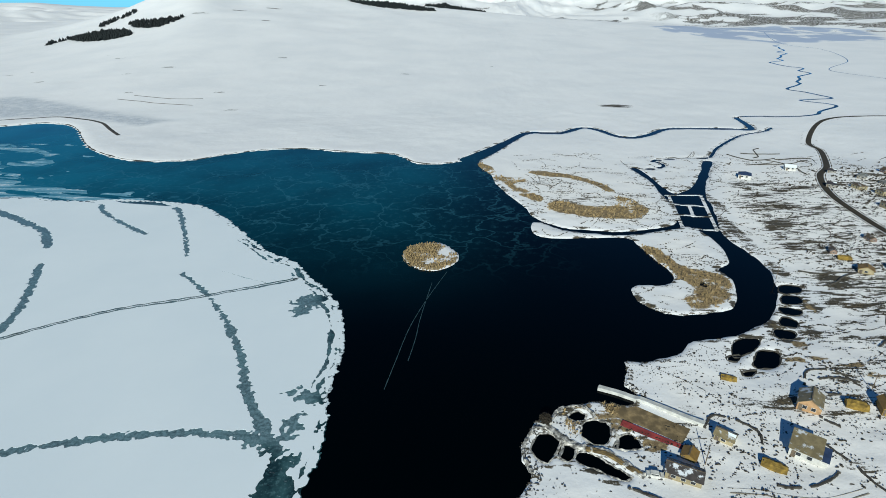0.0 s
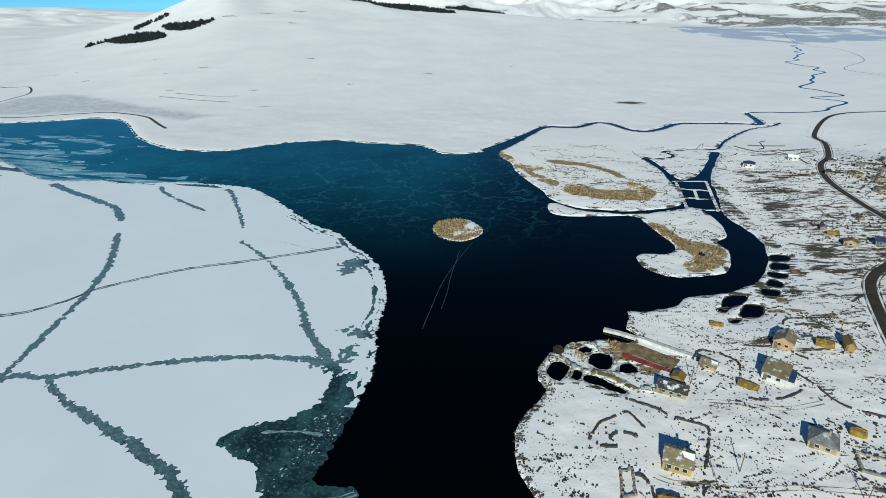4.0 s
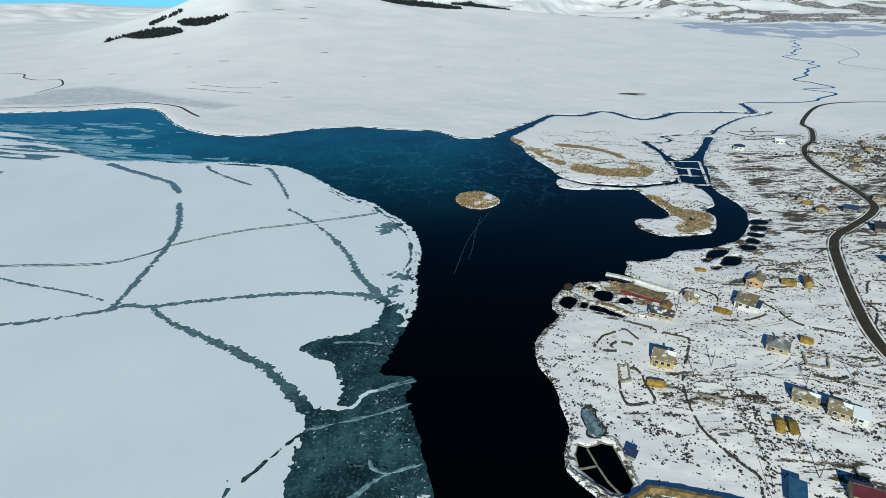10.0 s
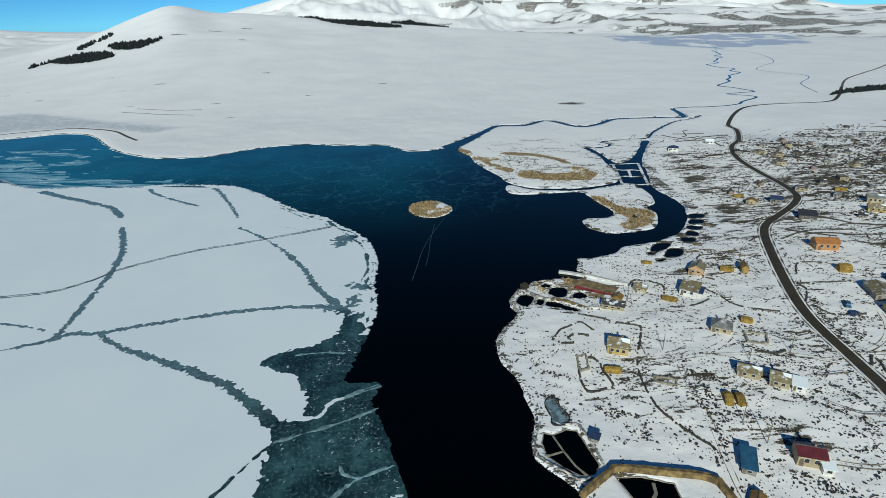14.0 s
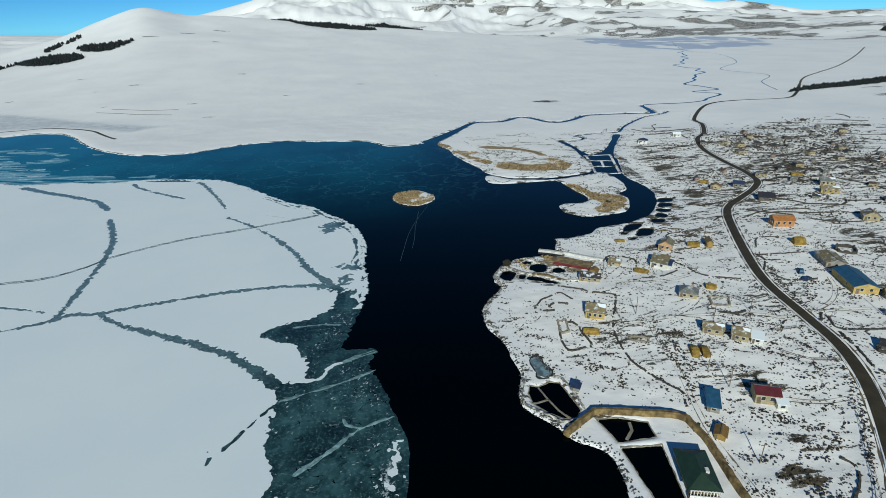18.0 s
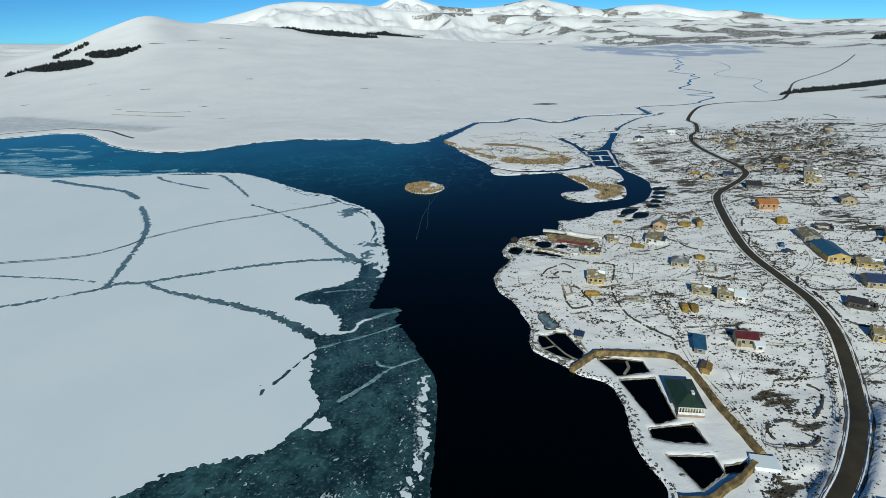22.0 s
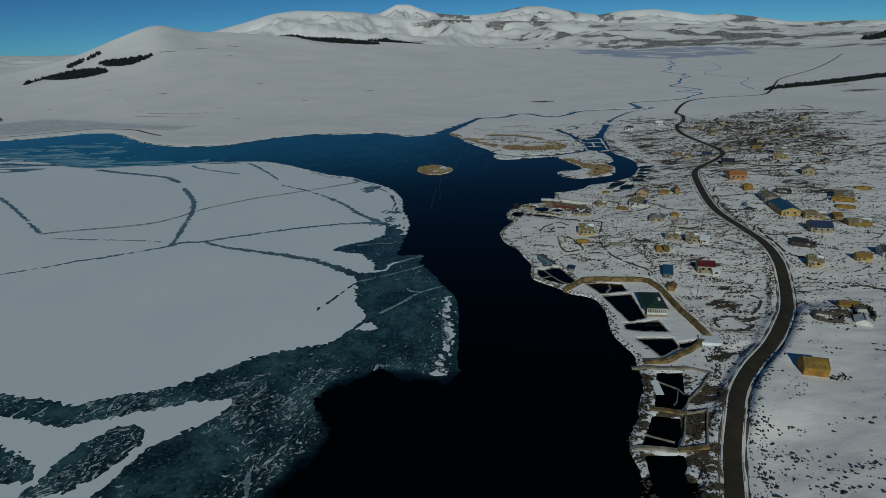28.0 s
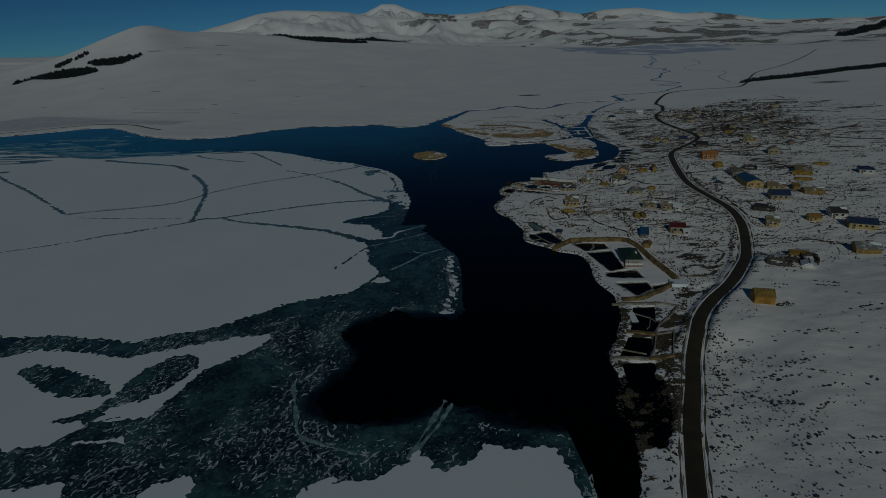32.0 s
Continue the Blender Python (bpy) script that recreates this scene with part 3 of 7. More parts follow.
def base_height(x, y):
    """The lie of the land without shores and small relief."""
    u = x - np.interp(y, [p[0] for p in SHORE_LINE], [p[1] for p in SHORE_LINE])
    z = 0.5 + 3.2 * smooth_step(15, 110, u) + 0.02 * np.maximum(np.minimum(u, 600) - 110, 0)
    z = 0.6 + (z - 0.6) * (1 - smooth_step(330, 390, y) * smooth_step(330, 270, x))
    dx, dy = x - HUB[0], y - HUB[1]
    r = np.hypot(dx, dy)
    az = np.degrees(np.arctan2(dx, dy))

    def soft_ring(rows, far, wide):
        fine = np.arange(-180, 180.1, 0.5)
        el = np.interp(fine, [p[0] for p in rows], [p[1] for p in rows])
        k = np.exp(-0.5 * (np.arange(-40, 41) * 0.5 / wide) ** 2)
        el = np.convolve(np.pad(el, 40, mode="edge"), k / k.sum(), mode="valid")
        return HUB[2] + far * np.tan(np.radians(np.interp(az, fine, el)))

    near_far = smooth_step(1150, 1950, r)
    a = soft_ring(RING_NEAR, 1950.0, 4.5) * (1 - near_far) + soft_ring(RING_NEAR, 1950.0, 0.5) * near_far
    b, c = soft_ring(RING_MID, 3050.0, 0.4), soft_ring(RING_FAR, 4550.0, 0.12)
    rough = fbm(x, y, 260.0, 5, 3)
    ridged = 0.5 - np.abs(fbm(x, y, 420.0, 5, 9))
    k1 = np.clip((r - 690) / 1260, 0, 1) ** 1.5
    k2 = smooth_step(2050, 3050, r)
    k3 = smooth_step(3150, 4550, r)
    far = a * k1 + (b - a) * k2 + (c - b) * k3
    tall = np.clip(far / 120, 0, 1.6)
    # gullies are carved out of the slopes, the crests keep their line
    slope_a = smooth_step(900, 1500, r) * smooth_step(1950, 1750, r)
    slope_b = smooth_step(1990, 2200, r) * smooth_step(3040, 2850, r)
    slope_c = smooth_step(3160, 3500, r) * smooth_step(4540, 4300, r)
    gully = np.clip(np.abs(fbm(x, y, 420.0, 6, 9)) * 2.0, 0, 1)
    far = far - slope_a * tall * 9 * gully - (slope_b * 42 + slope_c * 80) * tall * gully - (slope_b + slope_c) * tall * (14 * (0.5 + rough) + 26 * np.abs(fbm(x, y, 130.0, 3, 14)))
    north = smooth_step(560, 900, r) * (dy > 0)
    return z * (1 - 0.6 * north) + far * (dy > -400)


def spans(*rows):
    """Grid lines: start, then stretches of (end, step)."""
    out = [rows[0]]
    for end, step in rows[1:]:
        n = max(int(round((end - out[-1]) / step)), 1)
        out += list(out[-1] + (np.arange(n) + 1) * (end - out[-1]) / n)
    return np.array(out)


XS = spans(-4300, (-2600, 48), (-1200, 30), (-600, 16), (-300, 6), (-40, 3.5), (4, 2.0), (68, 0.75), (140, 1.2), (290, 1.9), (480, 5), (1000, 12), (2200, 30), (4300, 48))
YS = spans(-420, (-200, 12), (-120, 3), (40, 0.75), (130, 0.95), (330, 1.7), (560, 3.2), (900, 9), (2100, 20), (3300, 26), (4620, 32))
LAND = Sheet(XS, YS)
GX, GY = LAND.x, LAND.y
wobble = fbm(GX, GY, 9.0, 4, 21) * 1.6
LAKE_LINE = np.vstack([curve(LAKE + SHORE_EAST, 3.0), np.array(LAKE_END, float)])
land = -LAND.signed(LAKE_LINE, 30.0)
for outline in (BAR, ISLAND):
    land = np.maximum(land, LAND.signed(curve(outline, 2.0, True)))
land += np.where(np.abs(land) < 6, wobble * 0.7, 0)
pond = np.full(GX.shape, -12.0)
for k, outline in enumerate(PONDS):
    pond = np.maximum(pond, LAND.signed(outline if k > 14 else curve(outline, 1.5, True), 12.0))
land = np.minimum(land, -pond + wobble * 0.12)
for line in DIKES_FAR:
    land = np.maximum(land, np.where(LAND.distance(line) < 3, 0.9 - LAND.distance(line), -12))
RIVER_LINE = curve(RIVER, 4.0)
STREAM_LINE = curve(STREAM, 3.0)
rw = np.interp(np.arange(len(RIVER_LINE)), [0, 8, 16, 40, len(RIVER_LINE)], [15, 11, 7, 5.5, 5])
land = np.minimum(land, np.where((GX < 262) & (GY < 545), LAND.distance(RIVER_LINE, 30.0, widths=rw), 30.0))
land = np.minimum(land, LAND.distance(STREAM_LINE, 30.0) - 1.2)
base = base_height(GX, GY)
relief = fbm(GX, GY, 14.0, 4, 5) * 0.55 + fbm(GX, GY, 60.0, 3, 8) * 1.2 + 0.5 * fbm(GX * 0.7, GY, 4.5, 2, 6) * (GX > 10) * smooth_step(320, 260, GY)
calm = smooth_step(2, 25, land + 0 * GX)
ROAD_LINE = curve(ROAD, 3.0)
road_d = LAND.distance(ROAD_LINE, 30.0)
even = smooth_step(3.5, 9.0, road_d)
height = np.where(land > 0, np.minimum(0.12 + land * 0.55, 0.45) + np.maximum(base - 0.45, 0) * smooth_step(0, 8, land) + relief * smooth_step(0.5, 12, land) * 0.6 * even,
                  np.maximum(land * 0.8, -1.6))
# the verge right of the road stands as a low bank, the road on its bench
side = LAND.signed(ROAD + [(2400, 635), (2400, -185)], 30.0)
raised = smooth_step(-76, -62, GY) * smooth_step(-12, -24, GY)
height += np.where(land > 3, 1.3 * raised * np.where(side > 0, smooth_step(28, 6.0, road_d) * (1 + 1.0 * smooth_step(2.3, 4.2, road_d)), smooth_step(5.5, 2.7, road_d)), 0)
height += np.where(side > 0, 5.0 * np.tanh(np.maximum(-28 - GY, 0) * 0.016) * smooth_step(3, 30, side), 0)
ditch = smooth_step(-1.0, 1.5, LAND.signed(curve(GULLY, 1.5, True)))
height = height * (1 - ditch) + ditch * np.minimum(height, 0.22 + 0.25 * fbm(GX, GY, 4.0, 3, 89))
height += np.where(land > 3, 0.3 * smooth_step(9, 4, road_d) * smooth_step(3.0, 3.9, road_d), 0)

# bare ground, reeds and marsh, marked on the sheet
TRACKS = [[(101, 13.7), (88, 17), (75, 17.7)], [(117.6, 57.4), (138.6, 56.4), (156.8, 52), (176, 47)],
          [(110, 54), (98, 58), (84, 61), (70, 60), (62, 52), (60, 40), (58, 28), (55, 18)], [(110, 85), (102, 88), (97, 95), (95.5, 104), (100, 115)], [(97, 95), (86, 92), (74, 90), (60, 86), (46, 89)],
          [(64, 3), (60, -6), (56, -16), (53, -28)], [(93, 17), (98, 21), (104, 22)], [(88, -12), (80, -10), (66, -14), (54, -24)], [(70, -38), (62, -31), (50, -29)]]
bare = 0.5 * smooth_step(4.5, 0.4, np.abs(land - 0.9)) * (GX > 0) * (0.8 + 0.5 * fbm(GX, GY, 6.0, 3, 44))
bare = np.maximum(bare, np.where(GY > 340, 0.42, 0.3) * smooth_step(2.6, 0.3, np.abs(land - 1.0)))
bare = np.maximum(bare, 0.34 * smooth_step(11.0, 5.0, road_d) * smooth_step(3.0, 4.6, road_d))
for line in TRACKS:
    d = LAND.distance(curve(line, 3.0))
    bare = np.maximum(bare, 0.42 * smooth_step(0.5, 0.1, np.abs(d - 0.8)))
hill_side = smooth_step(0, 25, GX - 112 - 0.2 * (GY - 150)) * smooth_step(125, 185, GY) * smooth_step(390, 310, GY) * smooth_step(420, 300, GX)
stripes = fbm(GX * 0.28 + GY * 0.08, GY - GX * 0.18, 6.5, 3, 31)
bare = np.maximum(bare, np.clip(hill_side * (0.4 + 0.3 * stripes + 0.07 * fbm(GX, GY, 45.0, 3, 33) + 0.06 * smooth_step(190, 140, GX)), 0, 0.56))
east = smooth_step(4, 14, land) * smooth_step(0, 12, GX) * smooth_step(-135, -100, GY) * smooth_step(420, 300, GY) * smooth_step(400, 260, GX)
bare = np.maximum(bare, np.clip(east * np.where(GY < 120, 0.95, 1.0) * (0.3 + 0.4 * fbm(GX * 0.6, GY * 1.3, 16.0, 5, 41)) * np.where((side > 0) & (GY < 0), smooth_step(-45, -5, GY + 0 * GX) * 0.8 + 0.2, 1.0), 0, 0.52))
scrub = [(69, -8, 9, 6), (70, -18, 8, 4), (98, -25, 9, 5), (52, -36, 8, 5), (20, -88, 3, 8), (14, -97, 5, 6), (16, -88, 8, 10), (17, -62, 3, 6), (40, -52, 4, 6), (33, -58, 5, 12), (27, -66, 8, 5), (19, -52, 3, 8), (35, 112, 8, 6), (40, -58, 6, 16), (48, 8, 4, 4), (134, 250, 6, 34), (141, 290, 5, 24), (133, 208, 5, 12), (130, 180, 5, 14), (119, 160, 6, 9), (565, 520, 40, 22), (590, 585, 30, 10)]
for x, y, a, b in scrub:
    bare = np.maximum(bare, 0.5 * smooth_step(1.2, 0.4, np.hypot((GX - x) / a, (GY - y) / b)))
bog = smooth_step(-3.0, 1.0, LAND.signed(curve(BOG, 1.5, True)))
low_ground = LAND.signed([(12, -37), (30, -39.5), (37, -43.5), (33, -52.5), (39, -48), (44, -46), (38, -58), (31, -74), (27, -88), (19, -104), (2, -108), (3, -92), (9, -80), (11, -68), (20, -56), (22, -44)], 10.0)
bare = np.maximum(bare, np.clip(0.46 + 0.55 * fbm(GX, GY, 2.6, 4, 46), 0, 0.65) * smooth_step(-1.5, 2.0, low_ground))
bare *= np.where((GX > 20) & (GX < 52) & (GY > -36) & (GY < 16), 0.6, 1.0)
bare = np.maximum(bare, 0.78 * bog)
bare = np.maximum(bare, 0.2 * ditch)
height = np.where(bog > 0.6, np.minimum(height, -0.1 + 0.5 * fbm(GX, GY, 2.0, 3, 88)), height)
reed = np.zeros(GX.shape)
REEDS = [[(17, 338), (24, 322), (32, 300), (42, 290), (44, 300), (36, 312), (30, 322), (40, 330), (32, 340)],
         [(44, 278), (60, 268), (78, 264), (94, 268), (100, 280), (96, 296), (86, 300), (84, 286), (70, 284), (52, 292)],
         [(40, 344), (62, 336), (78, 322), (84, 306), (90, 306), (84, 326), (66, 344), (46, 352)],
         [(82, 236), (90, 226), (93, 212), (100, 208), (108, 202), (106, 188), (98, 178), (86, 175), (84, 182), (92, 190), (88, 200), (88, 208), (84, 220), (80, 236)],
         ISLAND,
         [(3, 372), (14, 366), (20, 350), (14, 344), (8, 356)]]
for outline in REEDS:
    reed = np.maximum(reed, smooth_step(-2.5, 2.0, LAND.signed(curve(outline, 3.0, True), 8.0)))
reed *= 0.72 + 0.7 * fbm(GX, GY, 9.0, 4, 36)
reed *= np.where((GX < 0) & (GY > 198) & (GY < 240), 0.8, 1.0)
for x, y, a, b in [(42, 112, 6, 3), (33, 121, 5, 2), (50, 106, 6, 3), (46, 116, 5, 3), (112, 153, 4, 6), (104, 144, 5, 3), (114, 145, 6, 2.5), (121, 141, 6, 2.5), (126, 135, 6, 2), (129, 180, 3, 9), (38.5, 117, 5, 3), (43, 113.5, 4, 2)]:
    reed = np.maximum(reed, 0.6 * smooth_step(1.3, 0.3, np.hypot((GX - x) / a, (GY - y) / b) + 0.8 * fbm(GX, GY, 4.0, 3, 37)) * (land > 0))
marsh = smooth_step(-6, 10, LAND.signed([(-577, 571), (-584, 603), (-536, 627), (-494, 613), (-390, 555), (-285, 511), (-306, 485), (-355, 505), (-400, 524), (-460, 518), (-500, 506), (-570, 500), (-600, 540)], 20.0))
az_all = np.degrees(np.arctan2(GX - HUB[0], GY - HUB[1]))
r_all = np.hypot(GX - HUB[0], GY - HUB[1])
# outline of the grey-blue patch on the far plain
blue_patch = (smooth_step(-60, 60, LAND.signed([(500, 1700), (700, 1840), (1000, 1830), (1200, 1760), (981, 1400), (689, 1290), (560, 1440)], 90.0)) * (0.75 + 0.6 * fbm(GX * 0.5, GY, 120.0, 4, 59)))
rock = smooth_step(0.12, 0.2, fbm(GX * 0.9, GY * 1.4, 150.0, 5, 55)) * smooth_step(2000, 2300, r_all) * smooth_step(-6, 4, az_all)
rock = np.maximum(rock, smooth_step(0.08, 0.16, fbm(GX * 0.6, GY * 2.2, 80.0, 5, 57)) * smooth_step(1900, 2300, r_all) * smooth_step(12, 20, az_all) * smooth_step(3400, 3000, r_all))
rock = np.maximum(rock, smooth_step(0.0, 0.12, fbm(GX, GY, 130.0, 4, 58)) * smooth_step(11.5, 13, az_all) * smooth_step(19, 17, az_all) * smooth_step(3500, 3900, r_all))
bare = np.maximum(bare, 0.5 * rock)
for x, y, a, b in [(-605, 926, 14, 9), (-556, 1008, 18, 9), (-528, 1171, 14, 9), (-456, 1277, 16, 9), (-439, 800, 16, 8), (-477, 760, 14, 6), (-577, 719, 10, 8), (-671, 783, 12, 9), (-645, 798, 9, 6), (-539, 824, 10, 6), (-186, 704, 8, 5), (38, 879, 9, 5), (-408, 639, 8, 5), (159, 591, 26, 14), (-300, 650, 10, 5), (-250, 560, 12, 4), (-560, 880, 16, 5), (-640, 860, 14, 5), (-700, 905, 12, 6), (-480, 905, 14, 4), (-380, 1010, 14, 5), (-300, 900, 10, 5), (-90, 800, 12, 5), (-20, 690, 10, 4), (60, 760, 12, 4), (-620, 1320, 30, 12), (-560, 1400, 26, 12), (-500, 1480, 30, 10)]:
    bare = np.maximum(bare, 0.55 * smooth_step(1.3, 0.4, np.hypot((GX - x) / a, (GY - y) / b)))

nx, ny = len(XS), len(YS)
co = np.stack([GX, GY, height], -1).reshape(-1, 3)
ii = (np.arange(ny - 1)[:, None] * nx + np.arange(nx - 1)[None, :]).ravel()
quads = np.stack([ii, ii + 1, ii + nx + 1, ii + nx], -1)
me = bpy.data.meshes.new("ground")
me.vertices.add(len(co))
me.vertices.foreach_set("co", co.ravel())
me.loops.add(quads.size)
me.loops.foreach_set("vertex_index", quads.ravel())
me.polygons.add(len(quads))
me.polygons.foreach_set("loop_start", np.arange(0, quads.size, 4))
me.polygons.foreach_set("use_smooth", np.ones(len(quads), bool))
me.update(calc_edges=True)
for key, values in (("bare", bare), ("reed", reed), ("marsh", marsh), ("blue_patch", blue_patch), ("trodden", east)):
    me.attributes.new(key, "FLOAT", "POINT").data.foreach_set("value", values.ravel().astype(np.float32))
me.materials.append(M_GROUND)
tagged(new("ground", me), "snow-covered valley floor and hills with bare patches", "ground", kind="structure")


def ground_at(x, y):
    """The height of the ground sheet at a place."""
    i = int(np.clip(np.searchsorted(XS, x) - 1, 0, nx - 2))
    j = int(np.clip(np.searchsorted(YS, y) - 1, 0, ny - 2))
    u, v = (x - XS[i]) / (XS[i + 1] - XS[i]), (y - YS[j]) / (YS[j + 1] - YS[j])
    h = height
    return float((h[j, i] * (1 - u) + h[j, i + 1] * u) * (1 - v) + (h[j + 1, i] * (1 - u) + h[j + 1, i + 1] * u) * v)


# ---- water: one level sheet under the lake, ponds and river ----
wx, wy = spans(-950, (-300, 30), (140, 10), (480, 30)), spans(-420, (-200, 30), (420, 10), (720, 30))
WX, WY = np.meshgrid(wx, wy)
wi = (np.arange(len(wy) - 1)[:, None] * len(wx) + np.arange(len(wx) - 1)[None, :]).ravel()
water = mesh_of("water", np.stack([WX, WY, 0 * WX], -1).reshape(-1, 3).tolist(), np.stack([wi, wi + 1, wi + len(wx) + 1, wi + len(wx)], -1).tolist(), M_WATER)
skin = smooth_step(190, 260, WY) * smooth_step(420, 330, WY) * smooth_step(60, 10, WX)
skin = np.maximum(skin, 0.9 * smooth_step(-230, -330, WX))
water.data.attributes.new("skin", "FLOAT", "POINT").data.foreach_set("value", skin.ravel().astype(np.float32))
# where the reflected sky is painted on: stronger to the north and west
sky_sheen = smooth_step(150, 330, WY) * smooth_step(40, -60, WX) * 0.62 + 0.6 * smooth_step(-120, -330, WX) * smooth_step(200, 300, WY)
water.data.attributes.new("sky_sheen", "FLOAT", "POINT").data.foreach_set("value", sky_sheen.ravel().astype(np.float32))
tagged(water, "dark open lake water with skins of new ice", "water", kind="structure")


def ribbon(name, pts, width, lift, material_, parent=None, label="", sag=0.0):
    """A strip laid over the ground along a line, three faces across."""
    verts, faces = [], []
    p = np.array(pts, float)
    for i in range(len(p)):
        d = p[min(i + 1, len(p) - 1)][:2] - p[max(i - 1, 0)][:2]
        d = d / max(np.linalg.norm(d), 1e-6)
        w = width[i] if hasattr(width, "__len__") else width
        for k in (-0.5, -0.17, 0.17, 0.5):
            x, y = p[i][0] - d[1] * w * k, p[i][1] + d[0] * w * k
            verts.append((x, y, max(ground_at(x, y), ground_at(p[i][0], p[i][1]) if abs(k) < 0.4 else -9) + lift * (1.0 if abs(k) < 0.4 else sag)))
    for i in range(len(p) - 1):
        for k in range(3):
            a = i * 4 + k
            faces.append((a, a + 4, a + 5, a + 1))
    return mesh_of(name, verts, faces, material_, parent, label, True)


upper = RIVER_LINE[(RIVER_LINE[:, 1] > 531) & (RIVER_LINE[:, 0] > 256)].copy()
way = np.arange(len(upper)) * 4.0
upper[:, 0] += smooth_step(10, 120, way) * (5 * np.sin(way / 15.0) + 4 * np.sin(way / 9.3 + 2) + 5 * np.sin(way / 47.0 + 1))
far_river = ribbon("river", upper, 3.4, 0.14, M_WATER, sag=1.0)
tagged(far_river, "narrow winding river crossing the snowy plain", "river", kind="structure")
brook = ribbon("river", curve([(470, 600), (500, 680), (560, 760), (540, 860), (640, 980), (700, 1150), (690, 1300), (800, 1600)], 6.0), 1.1, 0.12, M_WATER, sag=1.0)
tagged(brook, "thin side brook in the snowy plain", "river", kind="structure")
far_road = ribbon("road", curve(FAR_ROAD, 6.0), 2.8, 0.25, M_DIRT, sag=0.6)
tagged(far_road, "thin far road climbing across the plain", "road", kind="structure")
road = ribbon("road", ROAD_LINE, 3.7, 0.22, M_ASPHALT, sag=0.4)
tagged(road, "bare wet asphalt road winding between snowy verges", "road", kind="structure")

M_BERM = weathered("ploughed_snow", (0.8, 0.81, 0.82), 0.75, 0.5, 0.15, 4.0, 0.3)
near_road = ROAD_LINE[(ROAD_LINE[:, 1] > -140) & (ROAD_LINE[:, 1] < 430)]
for s in (-1, 1):
    # a ploughed edge of snow, and the wet dark gutter outside it
    step_ = np.gradient(near_road, axis=0)
    step_ /= np.linalg.norm(step_, axis=1)[:, None]
    out = np.stack([-step_[:, 1], step_[:, 0]], 1) * s
    edge = curve(near_road + out * 2.2, 1.2)
    bm, rows_ = bmesh.new(), []
    for i, p in enumerate(edge):
        d = edge[min(i + 1, len(edge) - 1)] - edge[max(i - 1, 0)]
        d = d / max(np.linalg.norm(d), 1e-6)
        w, h = random.uniform(0.15, 0.32), random.uniform(0.1, 0.3)
        z = ground_at(*p)
        rows_.append([bm.verts.new((p[0] - d[1] * k, p[1] + d[0] * k, z + q)) for k, q in ((-w, -0.1), (-w * 0.3, h), (w * 0.4, h * 0.9), (w, -0.1))])
    gaps = fbm(edge[:, 0], edge[:, 1] + 40 * s, 9.0, 2, 105)
    for i, (a, b) in enumerate(zip(rows_, rows_[1:])):
        if gaps[i] < (0.06 if s < 0 else -0.12):
            continue
        for k in range(3):
            bm.faces.new((a[k], b[k], b[k + 1], a[k + 1]))
    tagged(part("snow_berm", bm, M_BERM), "low ploughed snow edge along the road", "snow bank", kind="structure")
    gutter = ribbon("gutter", near_road + out * 2.75, np.clip(0.4 + 0.35 * np.sin(np.arange(len(near_road)) * 1.9 + s), 0.08, 0.75), 0.08, M_DIRT, sag=0.3)
    tagged(gutter, "dark wet gutter beside the road", "gutter", kind="structure")
north = curve(LAKE[1:20], 3.0) + np.array((0.5, 1.8))
dark_shore = ribbon("shore_strip", north, np.clip(0.8 + 1.1 * np.sin(np.arange(len(north)) * 0.37) * np.sin(np.arange(len(north)) * 0.9), 0.15, 2.2), 0.1, M_STONE, sag=0.5)
tagged(dark_shore, "thin strip of bare dark earth along the far shore", "shore", kind="structure")

# ---- the ice ----
ICE_NORTH = [(-900, 400), (-620, 402), (-488, 396), (-415, 364), (-347, 323), (-300, 293), (-260, 291), (-236, 286), (-205, 289), (-172, 285), (-150, 279), (-130, 262),
             (-113, 243), (-94, 223), (-73, 207), (-66, 196), (-57, 187), (-48, 172), (-42, 155), (-40, 139), (-40, 127), (-38, 112), (-37, 100), (-38, 88)]
GREY_EAST = [(-40, 78), (-42, 66), (-43.5, 57.5), (-38, 57), (-31.5, 55.8), (-34, 48), (-29.5, 37), (-26, 26), (-22, 14), (-21.3, 5), (-22.4, -7), (-23.8, -20), (-26, -32),
             (-28.5, -39.5), (-33, -37.5), (-42, -33.5), (-52, -32.6), (-58, -35), (-61.3, -40), (-61.5, -46), (-58.5, -58), (-64.7, -66.5), (-68, -72), (-71, -76.5),
             (-64, -82), (-52.6, -85), (-46, -85), (-41, -83), (-36.6, -80.3), (-32, -81.7), (-27.7, -86.7), (-22, -90.6), (-15, -92.3), (-10.7, -93.7), (-7, -96), (-6, -101),
             (-3, -104), (-1, -109), (-3, -116), (-12, -140), (-60, -290), (-900, -290)]
WHITE_MAIN = [(-50.5, 101), (-49, 88), (-56, 79), (-63.5, 76.3), (-72.6, 70.5), (-66, 65), (-59, 61), (-54, 52), (-52.7, 44.7), (-55, 41), (-60.6, 40), (-59, 33), (-58.8, 21.5),
              (-57.7, 14), (-54.8, 7), (-53.6, 0.3), (-58, -6.6), (-63.6, -12.7), (-70.4, -14.5), (-75, -15.2), (-80.7, -17), (-87.6, -19.3), (-93.5, -23.6), (-98.4, -25.7),
              (-105, -29.7), (-110, -32), (-119.4, -33), (-130, -36), (-150, -30), (-175, -26), (-260, -20), (-900, -10)]
